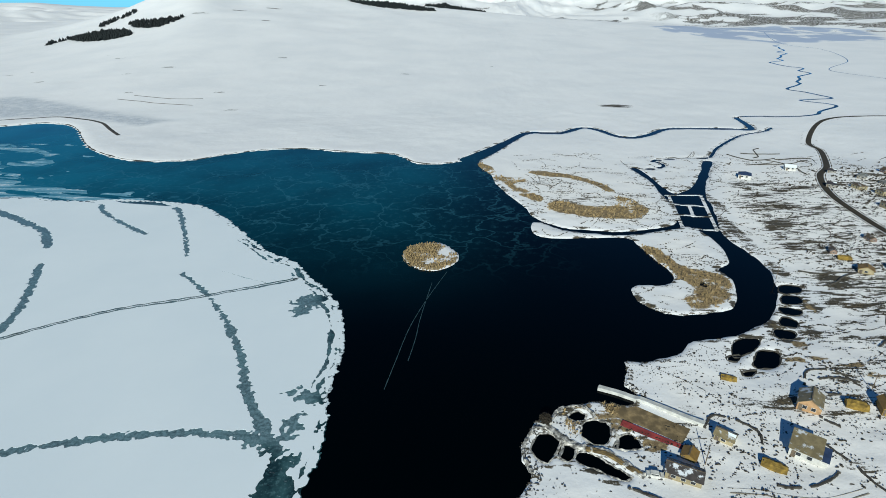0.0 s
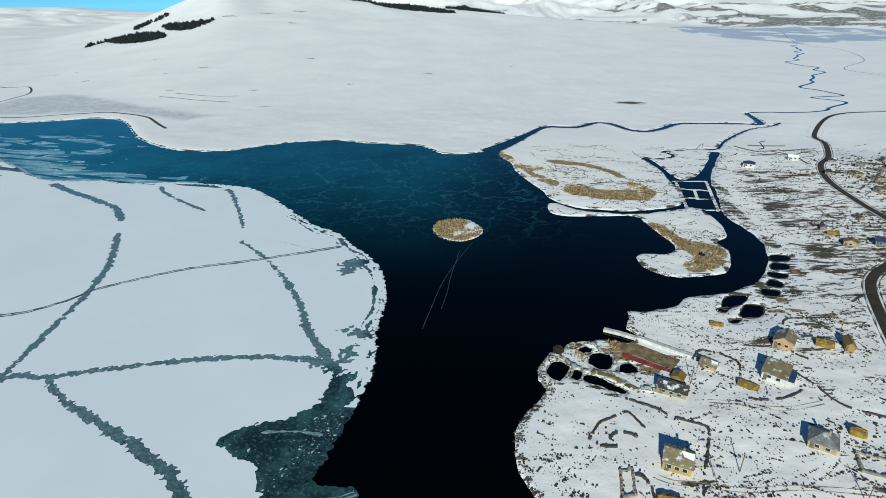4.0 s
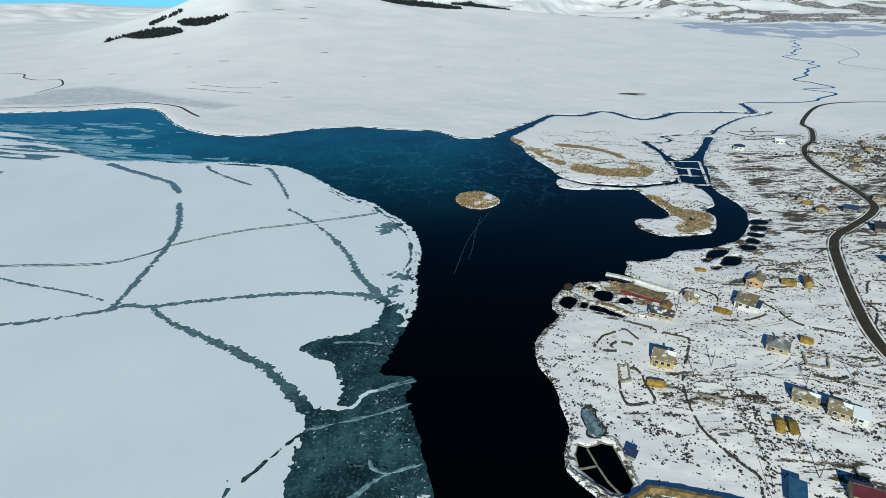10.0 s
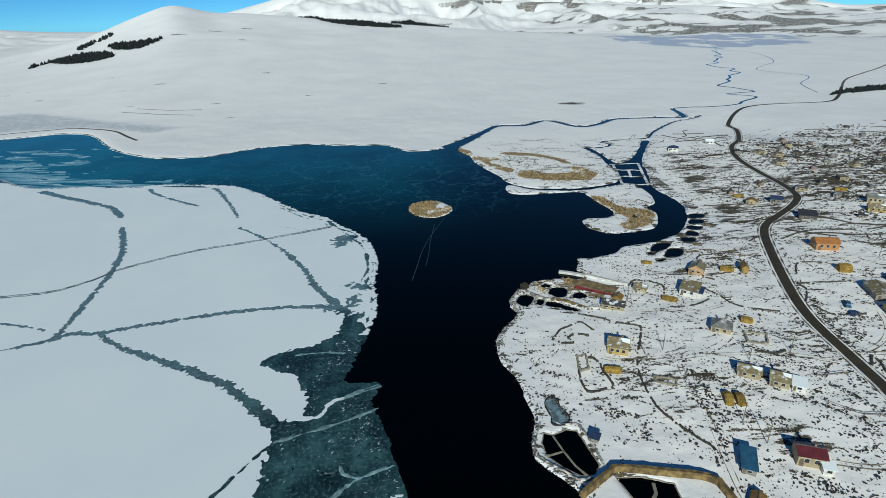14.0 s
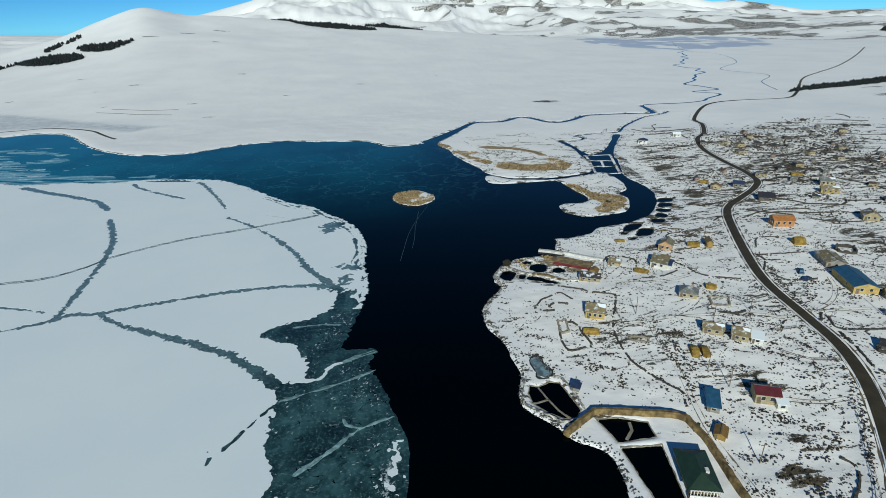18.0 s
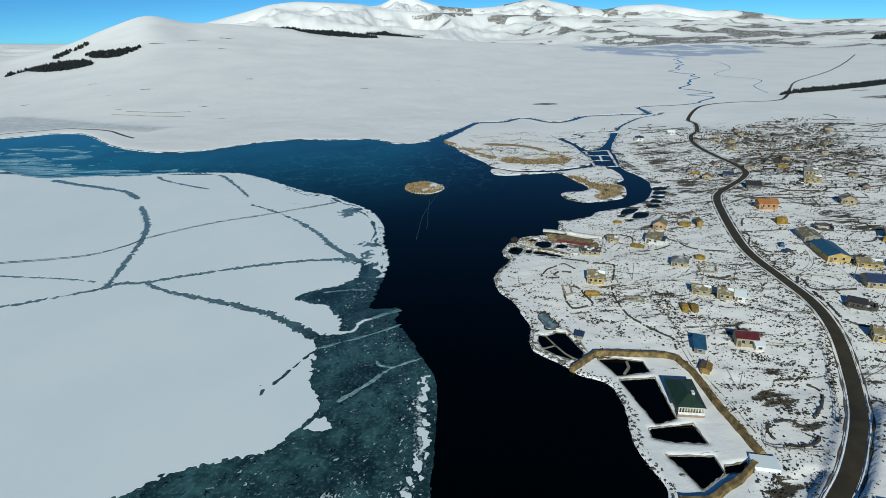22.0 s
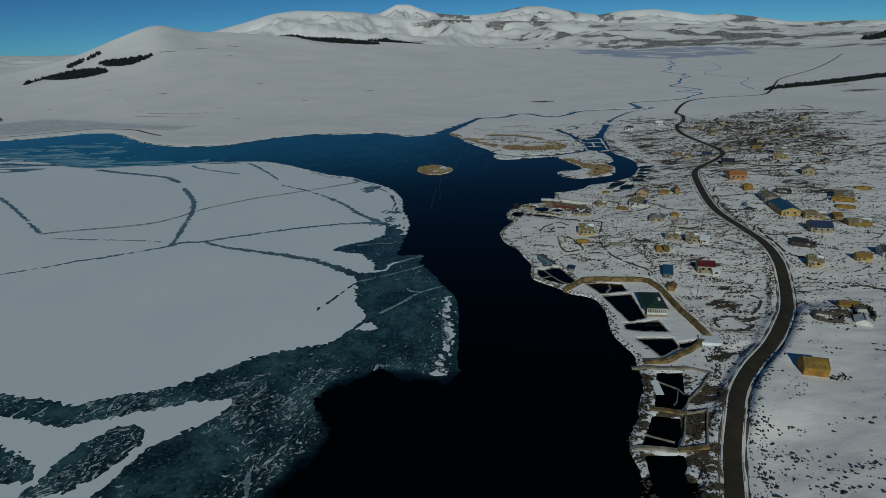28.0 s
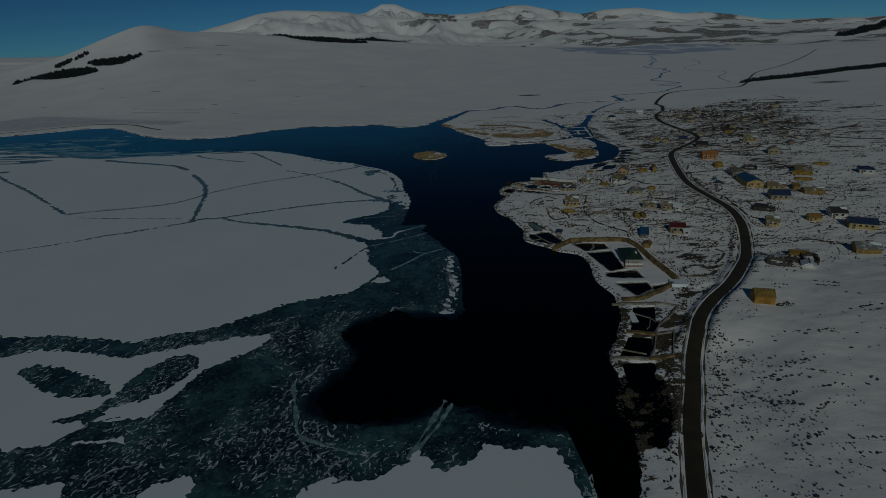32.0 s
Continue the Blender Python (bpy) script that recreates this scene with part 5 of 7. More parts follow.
for line in ([(13.9, 35), (11.5, 29.1), (11.3, 23.5), (16.5, 18.4), (19.9, 15.5), (23.4, 15.8)], [(20.6, 34.4), (24.4, 33.4), (27, 19.7)]):
    bank("basin_wall", line, 0.6, 0.4, 0.45, M_RIM, "pale rubble wall round the dark basin", "stone wall", step=0.7, rough=0.16, group="walls round the ponds")
for line in ([(24.4, 108.8), (26, 106.6), (25.2, 103.2), (24, 101)], [(39.8, 105), (40.6, 108), (40.4, 111.6)], [(28.2, 101.6), (29.3, 104.8)]):
    bank("pond_wall", line, 0.9, 0.55, 0.35, M_RIM, "low pale wall between hatchery ponds", "wall", rough=0.15, group="walls round the ponds")
for line, w in ((BASIN_WALL, 0.4), (BASIN_STEM, 0.4), ([(28.2, -46.4), (31.9, -50.2), (32.4, -52.6)], 0.28), ([(31.9, -50.2), (29.1, -55.1), (27.8, -56.3)], 0.25),
                ([(15.7, -65.8), (21.6, -69.2)], 0.35), ([(34, 8), (36.5, 11), (37, 14)], 0.8)):
    bank("plank_walk", line, w, w, 0.3, M_CONCRETE, "narrow walkway across a fish pond", "walkway", smooth=False, sink=1.2, group="walkways over the ponds")


# ---- houses, sheds and hay ----
def wall_paint(name, base, **more):
    return weathered(name, base, 0.85, 0.8, 0.22, 7.0, 0.15, **more)


W = {"tuff": wall_paint("tuff_stone", (0.27, 0.185, 0.14)), "beige": wall_paint("beige_plaster", (0.35, 0.285, 0.165)), "ochre": wall_paint("ochre_boards", (0.27, 0.17, 0.045)),
     "white": wall_paint("whitewash", (0.62, 0.6, 0.55)), "grey": wall_paint("grey_block", (0.24, 0.22, 0.19)), "orange": wall_paint("orange_tuff", (0.42, 0.2, 0.075)),
     "dark": wall_paint("dark_stone", (0.085, 0.075, 0.06)), "peach": wall_paint("peach_plaster", (0.5, 0.3, 0.15)), "yellow": wall_paint("yellow_plaster", (0.44, 0.31, 0.1))}


def sheet_roof(name, base, caught=0.0):
    """Sheet roofing with shallow corrugation and blown snow caught in it."""
    m, n, l, b = material(name, base, 0.55)
    tex = n.new("ShaderNodeTexCoord")
    wave = n.new("ShaderNodeTexWave")
    wave.inputs["Scale"].default_value = 2.2
    wave.inputs["Distortion"].default_value = 0.3
    l.new(tex.outputs["Object"], wave.inputs["Vector"])
    big = noise_node(n, l, 0.7, 4.0)
    c = mix(n, l, ramp(n, l, big, 0.35, 0.7), tuple(v * 0.7 for v in base), base)
    c = mix(n, l, ramp(n, l, noise_node(n, l, 0.5, 5.0, 0.65), 0.54, 0.62, 0.0, caught), c, (0.6, 0.62, 0.64))
    l.new(c, b.inputs["Base Color"])
    bump(n, l, b, wave.outputs["Fac"], 0.25, 0.08)
    return m


T = {"red": sheet_roof("dark_red_roof", (0.11, 0.016, 0.022)), "blue": sheet_roof("blue_roof", (0.03, 0.11, 0.2)), "green": sheet_roof("dark_green_roof", (0.018, 0.045, 0.026)),
     "tan": sheet_roof("tan_roof", (0.24, 0.19, 0.1), 0.85), "grey": sheet_roof("grey_slate_roof", (0.2, 0.2, 0.18), 0.6), "ochre": sheet_roof("rusty_ochre_roof", (0.26, 0.15, 0.035)),
     "orange": sheet_roof("orange_roof", (0.42, 0.17, 0.05)), "snow": M_SNOW, "patchy": sheet_roof("snow_patched_roof", (0.06, 0.05, 0.045), 1.0), "brown": sheet_roof("dull_brown_roof", (0.12, 0.085, 0.05), 0.5), "dark": sheet_roof("tarred_roof", (0.05, 0.045, 0.05)), "navy": sheet_roof("navy_roof", (0.03, 0.05, 0.11))}
M_FRAME = wall_paint("white_frame", (0.65, 0.64, 0.6))


def slab(name, quad, thick, material_, parent, label=""):
    """A sloping slab from its four upper corners."""
    bm = bmesh.new()
    q = [Vector(p) for p in quad]
    up = (q[1] - q[0]).cross(q[3] - q[0]).normalized()
    if up.z < 0:
        up = -up
    top, low = [bm.verts.new(p) for p in q], [bm.verts.new(p - up * thick) for p in q]
    bm.faces.new(top)
    bm.faces.new(low[::-1])
    for i in range(4):
        bm.faces.new((top[i], low[i], low[(i + 1) % 4], top[(i + 1) % 4]))
    bmesh.ops.recalc_face_normals(bm, faces=bm.faces)
    return part(name, bm, material_, parent, label)


def window(parent, x, y, z, w, h, side):
    """A window on a wall: side 'f' front (towards -y) or 'l' left (towards -x)."""
    turn = 0.0 if side == "f" else -math.pi / 2
    fr = box("window_frame", 0, 0, 0, w + 0.14, 0.1, h + 0.14, M_FRAME, parent)
    fr.matrix_basis = Matrix.Translation((x, y, z - 0.07)) @ Matrix.Rotation(turn, 4, "Z")
    box("pane", 0, -0.03, 0.07, w, 0.1, h, M_GLASS, fr)


def house(name, x, y, w, d, ang, wall, rise, style, wall_m, roof_m, label, category="house", windows=2, door=True, chimney=False, group="village houses", z=None, over=0.35):
    """A building whose front's foot is centred on x, y; it stretches d back from there."""
    root = new(name)
    w, d, wall, rise = w * 0.88, d * 0.84, wall * 0.76, rise * 0.8
    a = radians(ang)
    cx, cy = x - math.sin(a) * d / 2, y + math.cos(a) * d / 2
    if z is None:
        z = min(ground_at(cx + i * w / 2, cy + j * d / 2) for i in (-0.7, 0.7) for j in (-0.7, 0.7))
    root.matrix_basis = Matrix.Translation((cx, cy, z)) @ Matrix.Rotation(a, 4, "Z")
    tagged(root, label, category, group)
    bm = bmesh.new()
    box_into(bm, 0, 0, -0.6, w, d, wall + 0.6)
    hw, hd = w / 2, d / 2
    if style == "front":
        for s in (-1, 1):
            t = [bm.verts.new(p) for p in ((-hw, s * (hd - 0.002), wall), (hw, s * (hd - 0.002), wall), (0, s * (hd - 0.002), wall + rise))]
            t2 = [bm.verts.new(p) for p in ((-hw, s * (hd - 0.25), wall), (hw, s * (hd - 0.25), wall), (0, s * (hd - 0.25), wall + rise))]
            bm.faces.new(t if s < 0 else t[::-1])
            bm.faces.new(t2[::-1] if s < 0 else t2)
    elif style == "side":
        for s in (-1, 1):
            t = [bm.verts.new(p) for p in ((s * (hw - 0.002), -hd, wall), (s * (hw - 0.002), hd, wall), (s * (hw - 0.002), 0, wall + rise))]
            bm.faces.new(t if s > 0 else t[::-1])
    elif style == "mono":
        t = [bm.verts.new(p) for p in ((-hw, hd, wall), (hw, hd, wall), (hw, hd, wall + rise), (-hw, hd, wall + rise))]
        bm.faces.new(t[::-1])
        for s in (-1, 1):
            t = [bm.verts.new(p) for p in ((s * hw, -hd, wall), (s * hw, hd, wall), (s * hw, hd, wall + rise))]
            bm.faces.new(t if s > 0 else t[::-1])
    part("wall", bm, W[wall_m], root)
    e, rm = over, T[roof_m]
    k = rise / (hw if style == "front" else hd)
    if style == "front":
        for s in (-1, 1):
            slab("roof", ((0, -hd - e, wall + rise + 0.1), (0, hd + e, wall + rise + 0.1), (s * (hw + e), hd + e, wall - e * k + 0.1), (s * (hw + e), -hd - e, wall - e * k + 0.1)), 0.12, rm, root)
    elif style == "side":
        for s in (-1, 1):
            slab("roof", ((-hw - e, 0, wall + rise + 0.1), (hw + e, 0, wall + rise + 0.1), (hw + e, s * (hd + e), wall - e * k + 0.1), (-hw - e, s * (hd + e), wall - e * k + 0.1)), 0.12, rm, root)
    elif style == "mono":
        k = rise / d
        slab("roof", ((-hw - e, hd + e, wall + rise + e * k + 0.1), (hw + e, hd + e, wall + rise + e * k + 0.1), (hw + e, -hd - e, wall - e * k + 0.1), (-hw - e, -hd - e, wall - e * k + 0.1)), 0.14, rm, root)
    elif style == "hip":
        bm = bmesh.new()
        r = max(hd - hw, 0.0) if d > w else 0.0
        q = max(hw - hd, 0.0) if w > d else 0.0
        base_ = [bm.verts.new(p) for p in ((-hw - e, -hd - e, wall - 0.05), (hw + e, -hd - e, wall - 0.05), (hw + e, hd + e, wall - 0.05), (-hw - e, hd + e, wall - 0.05))]
        t = [bm.verts.new((-q, -r, wall + rise)), bm.verts.new((q + 0.02, r + 0.02, wall + rise))]
        if d > w:
            for f in ((0, 1, 4), (1, 2, 5, 4), (2, 3, 5), (3, 0, 4, 5)):
                bm.faces.new([(base_ + t)[i] for i in f])
        else:
            for f in ((0, 1, 5, 4), (1, 2, 5), (2, 3, 4, 5), (3, 0, 4)):
                bm.faces.new([(base_ + t)[i] for i in f])
        bm.faces.new(base_[::-1])
        part("roof", bm, rm, root)
    if style in ("front", "side"):
        along = d if style == "front" else w
        box("ridge_cap", 0, 0, wall + rise + 0.06, 0.3 if style == "front" else along + 2 * e, along + 2 * e if style == "front" else 0.3, 0.1, M_STEEL if roof_m in ("blue", "navy", "red", "green") else M_WOOD, root)
    if style == "side" and roof_m in ("tan", "grey", "dark", "brown"):
        f = 0.5 * hd
        slab("roof_snow", ((hw * 0.1, -0.12, wall + rise + 0.2 - 0.12 * k), (hw + e * 0.5, -0.12, wall + rise + 0.2 - 0.12 * k), (hw + e * 0.3, -f, wall + rise + 0.2 - f * k), (hw * 0.35, -f * 0.8, wall + rise + 0.2 - f * 0.8 * k)), 0.1, M_SNOW, root, "drift of old snow on the roof")
    for i in range(windows):
        wx_ = -hw + w * (i + 0.5 + (0.35 if door else 0)) / (windows + (0.7 if door else 0))
        window(root, wx_, -hd - 0.05, wall * 0.42, min(1.0, w / windows * 0.5), min(1.2, wall * 0.36), "f")
    if windows and d > 5:
        for i in range(2):
            window(root, -hw - 0.05, -hd + d * (0.3 + 0.4 * i), wall * 0.42, 0.9, min(1.1, wall * 0.36), "l")
    if door:
        dr = box("door", -hw + w * 0.16, -hd - 0.04, 0.05, min(1.0, w * 0.2), 0.09, min(2.05, wall * 0.8), M_WOOD, root, "brown timber door")
        box("door_handle", -hw + w * 0.16 + 0.3, -hd - 0.11, 1.0, 0.06, 0.06, 0.14, M_STEEL, dr)
    if chimney:
        ch = box("chimney", w * 0.15, 0.3, wall + rise * 0.4, 0.5, 0.5, rise * 0.6 + 0.8, W["tuff"], root, "square stone chimney")
        box("chimney_cap", w * 0.15, 0.3, wall + rise + 0.8, 0.66, 0.66, 0.1, M_STEEL, ch)
    return root


def hay(x, y, w, d, ang, h, label, tone="ochre", group="hay stacks"):
    """A stack of hay, rounded and slumped, weighted with stones."""
    w, d, h = w * 0.88, d * 0.88, h * 0.85
    root = new("haystack")
    a = radians(ang)
    cx, cy = x - math.sin(a) * d / 2, y + math.cos(a) * d / 2
    root.matrix_basis = Matrix.Translation((cx, cy, ground_at(cx, cy) - 0.2)) @ Matrix.Rotation(a, 4, "Z")
    tagged(root, label, "haystack", group)
    bm = bmesh.new()
    n, rows = 9, []
    prof = ((-0.5, 0.0), (-0.52, 0.45), (-0.34, 0.8), (0.0, 1.0), (0.34, 0.8), (0.52, 0.45), (0.5, 0.0))
    for i in range(n + 1):
        u = i / n
        f = 1.0 - 0.16 * abs(2 * u - 1) ** 3
        rows.append([bm.verts.new(((u - 0.5) * w, p * d * f + random.uniform(-0.12, 0.12), q * h * f + random.uniform(-0.12, 0.12))) for p, q in prof])
    for r, s in zip(rows, rows[1:]):
        for k in range(len(prof) - 1):
            bm.faces.new((r[k], r[k + 1], s[k + 1], s[k]))
    bm.faces.new(rows[0])
    bm.faces.new(rows[-1][::-1])
    bmesh.ops.recalc_face_normals(bm, faces=bm.faces)
    part("hay", bm, HAY if tone == "ochre" else M_BRUSH, root)
    for i in range(6):
        u, v = random.uniform(-0.45, 0.45) * w, random.uniform(-0.3, 0.3) * d
        box("weight_stone", u, v, h * (0.86 - 0.5 * abs(v) / d), 0.5, 0.3, 0.18, M_STONE, root, turn=random.uniform(0, 3), taper=0.75)
    return root


HAY = weathered("old_hay", (0.3, 0.19, 0.035), 0.95, 0.7, 0.5, 5.0, 0.6)
BUILDINGS = [
    ("house", 75.8, 15.9, 6.8, 5.8, -18, 4.2, 1.5, "side", "beige", "red", "two-storey beige house with dark red roof", 2, True, True),
    ("shed", 60.2, 14.7, 3.5, 8.2, -24, 2.5, 1.0, "mono", "grey", "blue", "long shed with a blue sheet roof", 1, True, False),
    ("shed", 56.8, 5.4, 3, 4.5, -36, 2.0, 0.8, "front", "ochre", "ochre", "small brown timber shed beside the dike", 0, True, False),
    ("house", 78.8, 49.2, 7, 5, -28, 2.8, 1.5, "side", "beige", "tan", "low beige house with a tan roof", 2, True, False),
    ("house", 84.8, 44, 5.6, 6.5, -30, 3.2, 1.8, "side", "beige", "tan", "beige village house with tan sheet roof", 2, True, True),
    ("house", 44.9, 65.3, 7.4, 7.5, -21, 3.8, 2.4, "side", "yellow", "tan", "yellow plastered house with a broad tan roof", 3, True, True),
    ("house", 82.5, 73.3, 7, 7, -30, 3.0, 2.4, "hip", "beige", "grey", "beige house under a pale grey hipped roof", 2, True, True),
    ("house", 84.1, 101.5, 7.3, 7.5, -36, 3.4, 1.6, "mono", "white", "tan", "pale house with a mono-pitch tan roof", 2, True, False),
    ("shed", 67.2, 107.2, 5.2, 4.5, -38, 2.4, 1.2, "side", "beige", "tan", "beige shed near the fish ponds", 1, True, False),
    ("house", 95, 118.8, 6.4, 8, -34, 3.4, 2.4, "front", "peach", "tan", "gabled beige house with tan roof", 2, True, False),
    ("shed", 114.7, 117, 2.8, 6, -18, 3.2, 1.4, "front", "ochre", "ochre", "tall narrow ochre shed", 0, True, False),
    ("barn", 52.3, 94, 9.2, 5.4, -25, 2.8, 1.5, "side", "beige", "patchy", "long stone barn with blown snow on its roof", 3, True, False),
    ("hall", 145.5, 66.5, 9.5, 19, -14, 3.8, 1.8, "front", "yellow", "blue", "long yellow hall with a bright blue roof", 2, True, False),
    ("barn", 150.6, 87.6, 8.5, 13, -16, 3.2, 1.4, "front", "grey", "tan", "old grey barn with a tan roof", 1, True, False),
    ("house", 160.4, 133.8, 10.6, 7, -11, 4.6, 2.0, "side", "orange", "orange", "orange stone house with orange roof", 3, True, True),
    ("house", 142.8, 43.1, 9.4, 8, -20, 3.4, 2.4, "side", "beige", "navy", "beige house with a dark navy roof", 3, True, True),
    ("house", 152.9, 60, 9.5, 6, -27, 2.8, 1.5, "side", "yellow", "tan", "low yellow house with tan roof", 3, True, False),
    ("shed", 161.3, 56.5, 3.4, 4, -20, 2.6, 1.0, "mono", "ochre", "ochre", "small ochre shed beside a house", 0, True, False),
    ("house", 116.3, 11.6, 5.4, 6.5, -28, 3.2, 1.9, "side", "yellow", "tan", "small yellow house beyond the road", 2, True, False),
    ("house", 136.6, 12.6, 5.4, 4, -18, 2.4, 1.6, "side", "yellow", "ochre", "small yellow house with a rusty roof", 1, True, False),
    ("house", 148.5, 13.3, 7, 7, -18, 3.2, 2.2, "side", "white", "dark", "white house under a dark tarred roof", 2, True, False),
    ("hall", 147.2, -0.8, 11, 8, -30, 3.4, 2.0, "side", "yellow", "navy", "long yellow hall with a dark navy roof", 4, True, False),
    ("barn", 128.5, -24.2, 9, 7, -24, 3.0, 2.0, "side", "ochre", "grey", "ochre barn with a greyish roof above the road", 0, True, False),
    ("house", 186, 83.8, 9, 9, -34, 2.6, 1.2, "mono", "beige", "tan", "broad low house with a flat tan roof", 2, True, False),
    ("house", 213, 70.5, 8, 8, -30, 3.2, 1.8, "hip", "white", "navy", "white house with a dark hipped roof", 2, True, False),
    ("barn", 164, 47, 11, 5.5, -12, 2.6, 1.3, "side", "ochre", "tan", "long ochre barn with snow-dusted roof", 0, True, False),
    ("house", 204, 133.3, 7.5, 8, -28, 3.8, 2.2, "front", "beige", "tan", "stone house standing alone on the slope", 2, True, True),
    ("shack", 26.4, 27.6, 2.6, 2.2, -30, 1.9, 0.5, "mono", "grey", "navy", "small grey-blue shack by the ponds", 0, True, False),
    ("shed", 125.5, 33, 6, 3.5, -40, 1.7, 0.8, "mono", "dark", "dark", "dark half-ruined shed beyond the road", 0, False, False),
    ("shed", 103.5, -20.5, 6, 3.2, -18, 1.7, 0.8, "side", "ochre", "ochre", "low ochre shed beside the ruins", 0, False, False),
    ("shack", 26.2, -51.5, 1.6, 6, -8, 1.7, 0.4, "mono", "beige", "snow", "pale narrow hut at the pond edge", 1, True, False),
    ("house", 178.1, 173.6, 9, 7, -25, 3.0, 1.5, "mono", "dark", "dark", "dark low house beside the road bend", 2, True, False),
    ("house", 179.2, 202.6, 6.5, 6, -30, 3.2, 1.8, "side", "grey", "navy", "grey house with a bluish roof by the bend", 2, True, False),
    ("house", 165.6, 203.4, 6, 5, -30, 2.8, 1.6, "front", "beige", "ochre", "small house with a rusty gabled roof", 1, True, False),
    ("house", 217.3, 177.5, 10, 6, -28, 3.2, 1.8, "side", "yellow", "tan", "wide yellow house with tan roof", 3, True, False),
    ("house", 226, 191.2, 8, 7, -30, 4.0, 2.0, "side", "beige", "grey", "two-storey beige house on the slope", 3, True, True),
    ("house", 177.2, 336.3, 8, 8, -25, 3.4, 2.0, "hip", "white", "navy", "white house with blue-grey roof by the inlet", 2, True, False),
    ("house", 213.8, 351.6, 7, 6, -15, 3.2, 1.6, "side", "white", "snow", "white house alone near the road", 2, True, False),
]
for name, x, y, w, d, ang, wall, rise, style, wm, rm, label, wins, door, chim in BUILDINGS:
    house(name, x, y, w, d, ang, wall, rise, style, wm, rm, label, "house" if name == "house" else "shed" if name != "hall" else "hall", wins, door, chim)
# the annexes lean on their houses
house("annex", 78.4, 13.2, 2.8, 2.4, -18, 2.6, 0.5, "mono", "white", "snow", "white lean-to beside the red-roofed house", "annex", 1, False, False)
house("annex", 89.2, 41.8, 3.8, 4.5, -30, 2.5, 0.8, "mono", "white", "snow", "white annex with a snowy roof", "annex", 1, True, False)
house("solar_shed", 86.6, 100, 4.4, 4.6, -36, 2.8, 1.1, "mono", "white", "navy", "small shed with a dark blue glossy roof", "shed", 0, False, False)

for row in ((67.6, 37.9, 2.6, 6.5, -14, 2.8), (70.9, 37.6, 2.6, 6.0, -10, 2.6), (40.5, 55.5, 6, 3.4, -9, 2.3), (94.2, 78.3, 4.2, 3.6, -25, 2.4), (75.3, 98, 6.4, 3.6, -34, 2.2),
            (108.5, 119.3, 6, 4, -24, 2.6), (153, 111.6, 5.5, 5, -12, 4.2), (182, 79.5, 11, 5, -40, 2.8), (176, 70, 9, 4, -30, 2.2), (166, 217, 6, 4, -20, 2.4),
            (224, 214, 7, 5, -20, 2.6), (207, 96, 8, 4, -30, 2.2), (80, 133, 5, 3, -20, 1.6)):
    hay(*row, "ochre stack of old hay on the snow")

# the timber house right of the road, its roof and front of sun-bleached planks
M_PLANK = weathered("bleached_planks", (0.4, 0.21, 0.03), 0.85, 0.5, 0.35, 10.0, 0.3)
W["plank"] = M_PLANK
T["plank"] = weathered("weathered_plank_roof", (0.26, 0.17, 0.035), 0.85, 0.6, 0.35, 9.0, 0.3)
timber = house("timber_house", 66.3, -54.2, 6.6, 6.0, -20, 3.2, 2.1, "side", "plank", "plank", "windowless ochre plank building above the road", "barn", 0, False, False, over=0.12)
for i in range(18):
    box("plank", -2.74 + i * 0.322, -2.56, -0.2, 0.3, 0.06, 2.5 + 0.06 * math.sin(i * 2.1), M_PLANK, timber)
for i in range(15):
    bm = bmesh.new()
    box_into(bm, 0, 0, 0, 0.06, 2.75, 0.07)
    rib = part("batten", bm, T["plank"], timber)
    rib.matrix_basis = Matrix.Translation((-2.8 + i * 0.4, -1.3, 3.39)) @ Matrix.Rotation(math.atan2(1.68, 2.52), 4, "X")

# the fish farm's hall with a green roof and a white verandah
hall = house("fish_farm_hall", 43.7, -11.2, 7.0, 13.5, -11, 3.4, 2.2, "hip", "beige", "green", "beige hall with dark green hipped roof beside the ponds", "hall", 0, True, False, over=0.7)
for i in range(10):
    box("post", -3.1 + i * 0.69, -6.5, 0.7, 0.16, 0.16, 2.1, M_FRAME, hall)
box("verandah", 0, -6.3, -0.3, 6.8, 1.2, 1.0, W["tuff"], hall, "stone verandah base")
box("balustrade", 0, -6.75, 0.7, 6.6, 0.14, 0.75, M_FRAME, hall, "white balustrade")
box("beam", 0, -6.5, 2.6, 6.6, 0.2, 0.2, M_FRAME, hall)
box("skylight", 1.5, -1.5, 3.5, 0.8, 1.3, 0.7, W["white"], hall, "white roof lantern")
# red roofed fish hatchery: a long low range
W["red"] = wall_paint("faded_red_boards", (0.2, 0.03, 0.028))
T["pink"] = weathered("red_sheet_roof", (0.24, 0.035, 0.032), 0.7, 0.35, 0.4, 3.0, 0.25)
hatch = house("hatchery", 50.3, 108.4, 20, 1.7, -33.5, 1.9, 0.35, "mono", "red", "pink", "long low hatchery with a red sheet roof", "shed", 0, True, False)
for i in range(9):
    box("pillar", -8.2 + i * 2.05, -0.79, 0.0, 0.22, 0.16, 1.6, W["dark"], hatch)
house("shed", 56.2, 101.2, 3.8, 4.0, -33, 1.6, 1.2, "front", "ochre", "ochre", "small gabled ochre hut at the hatchery's end", "shed", 0, True, False)
M_YARD = weathered("trodden_yard", (0.3, 0.21, 0.1), 0.95, 0.4, 0.5, 2.0, 0.4)
yard = ribbon("dirt_yard", curve([(41.5, 121.5), (47, 118), (53, 114), (59, 109.6)], 1.5), 7.0, 0.12, M_YARD, sag=0.2)
tagged(yard, "bare ochre ground between hatchery and weir", "yard", kind="structure")
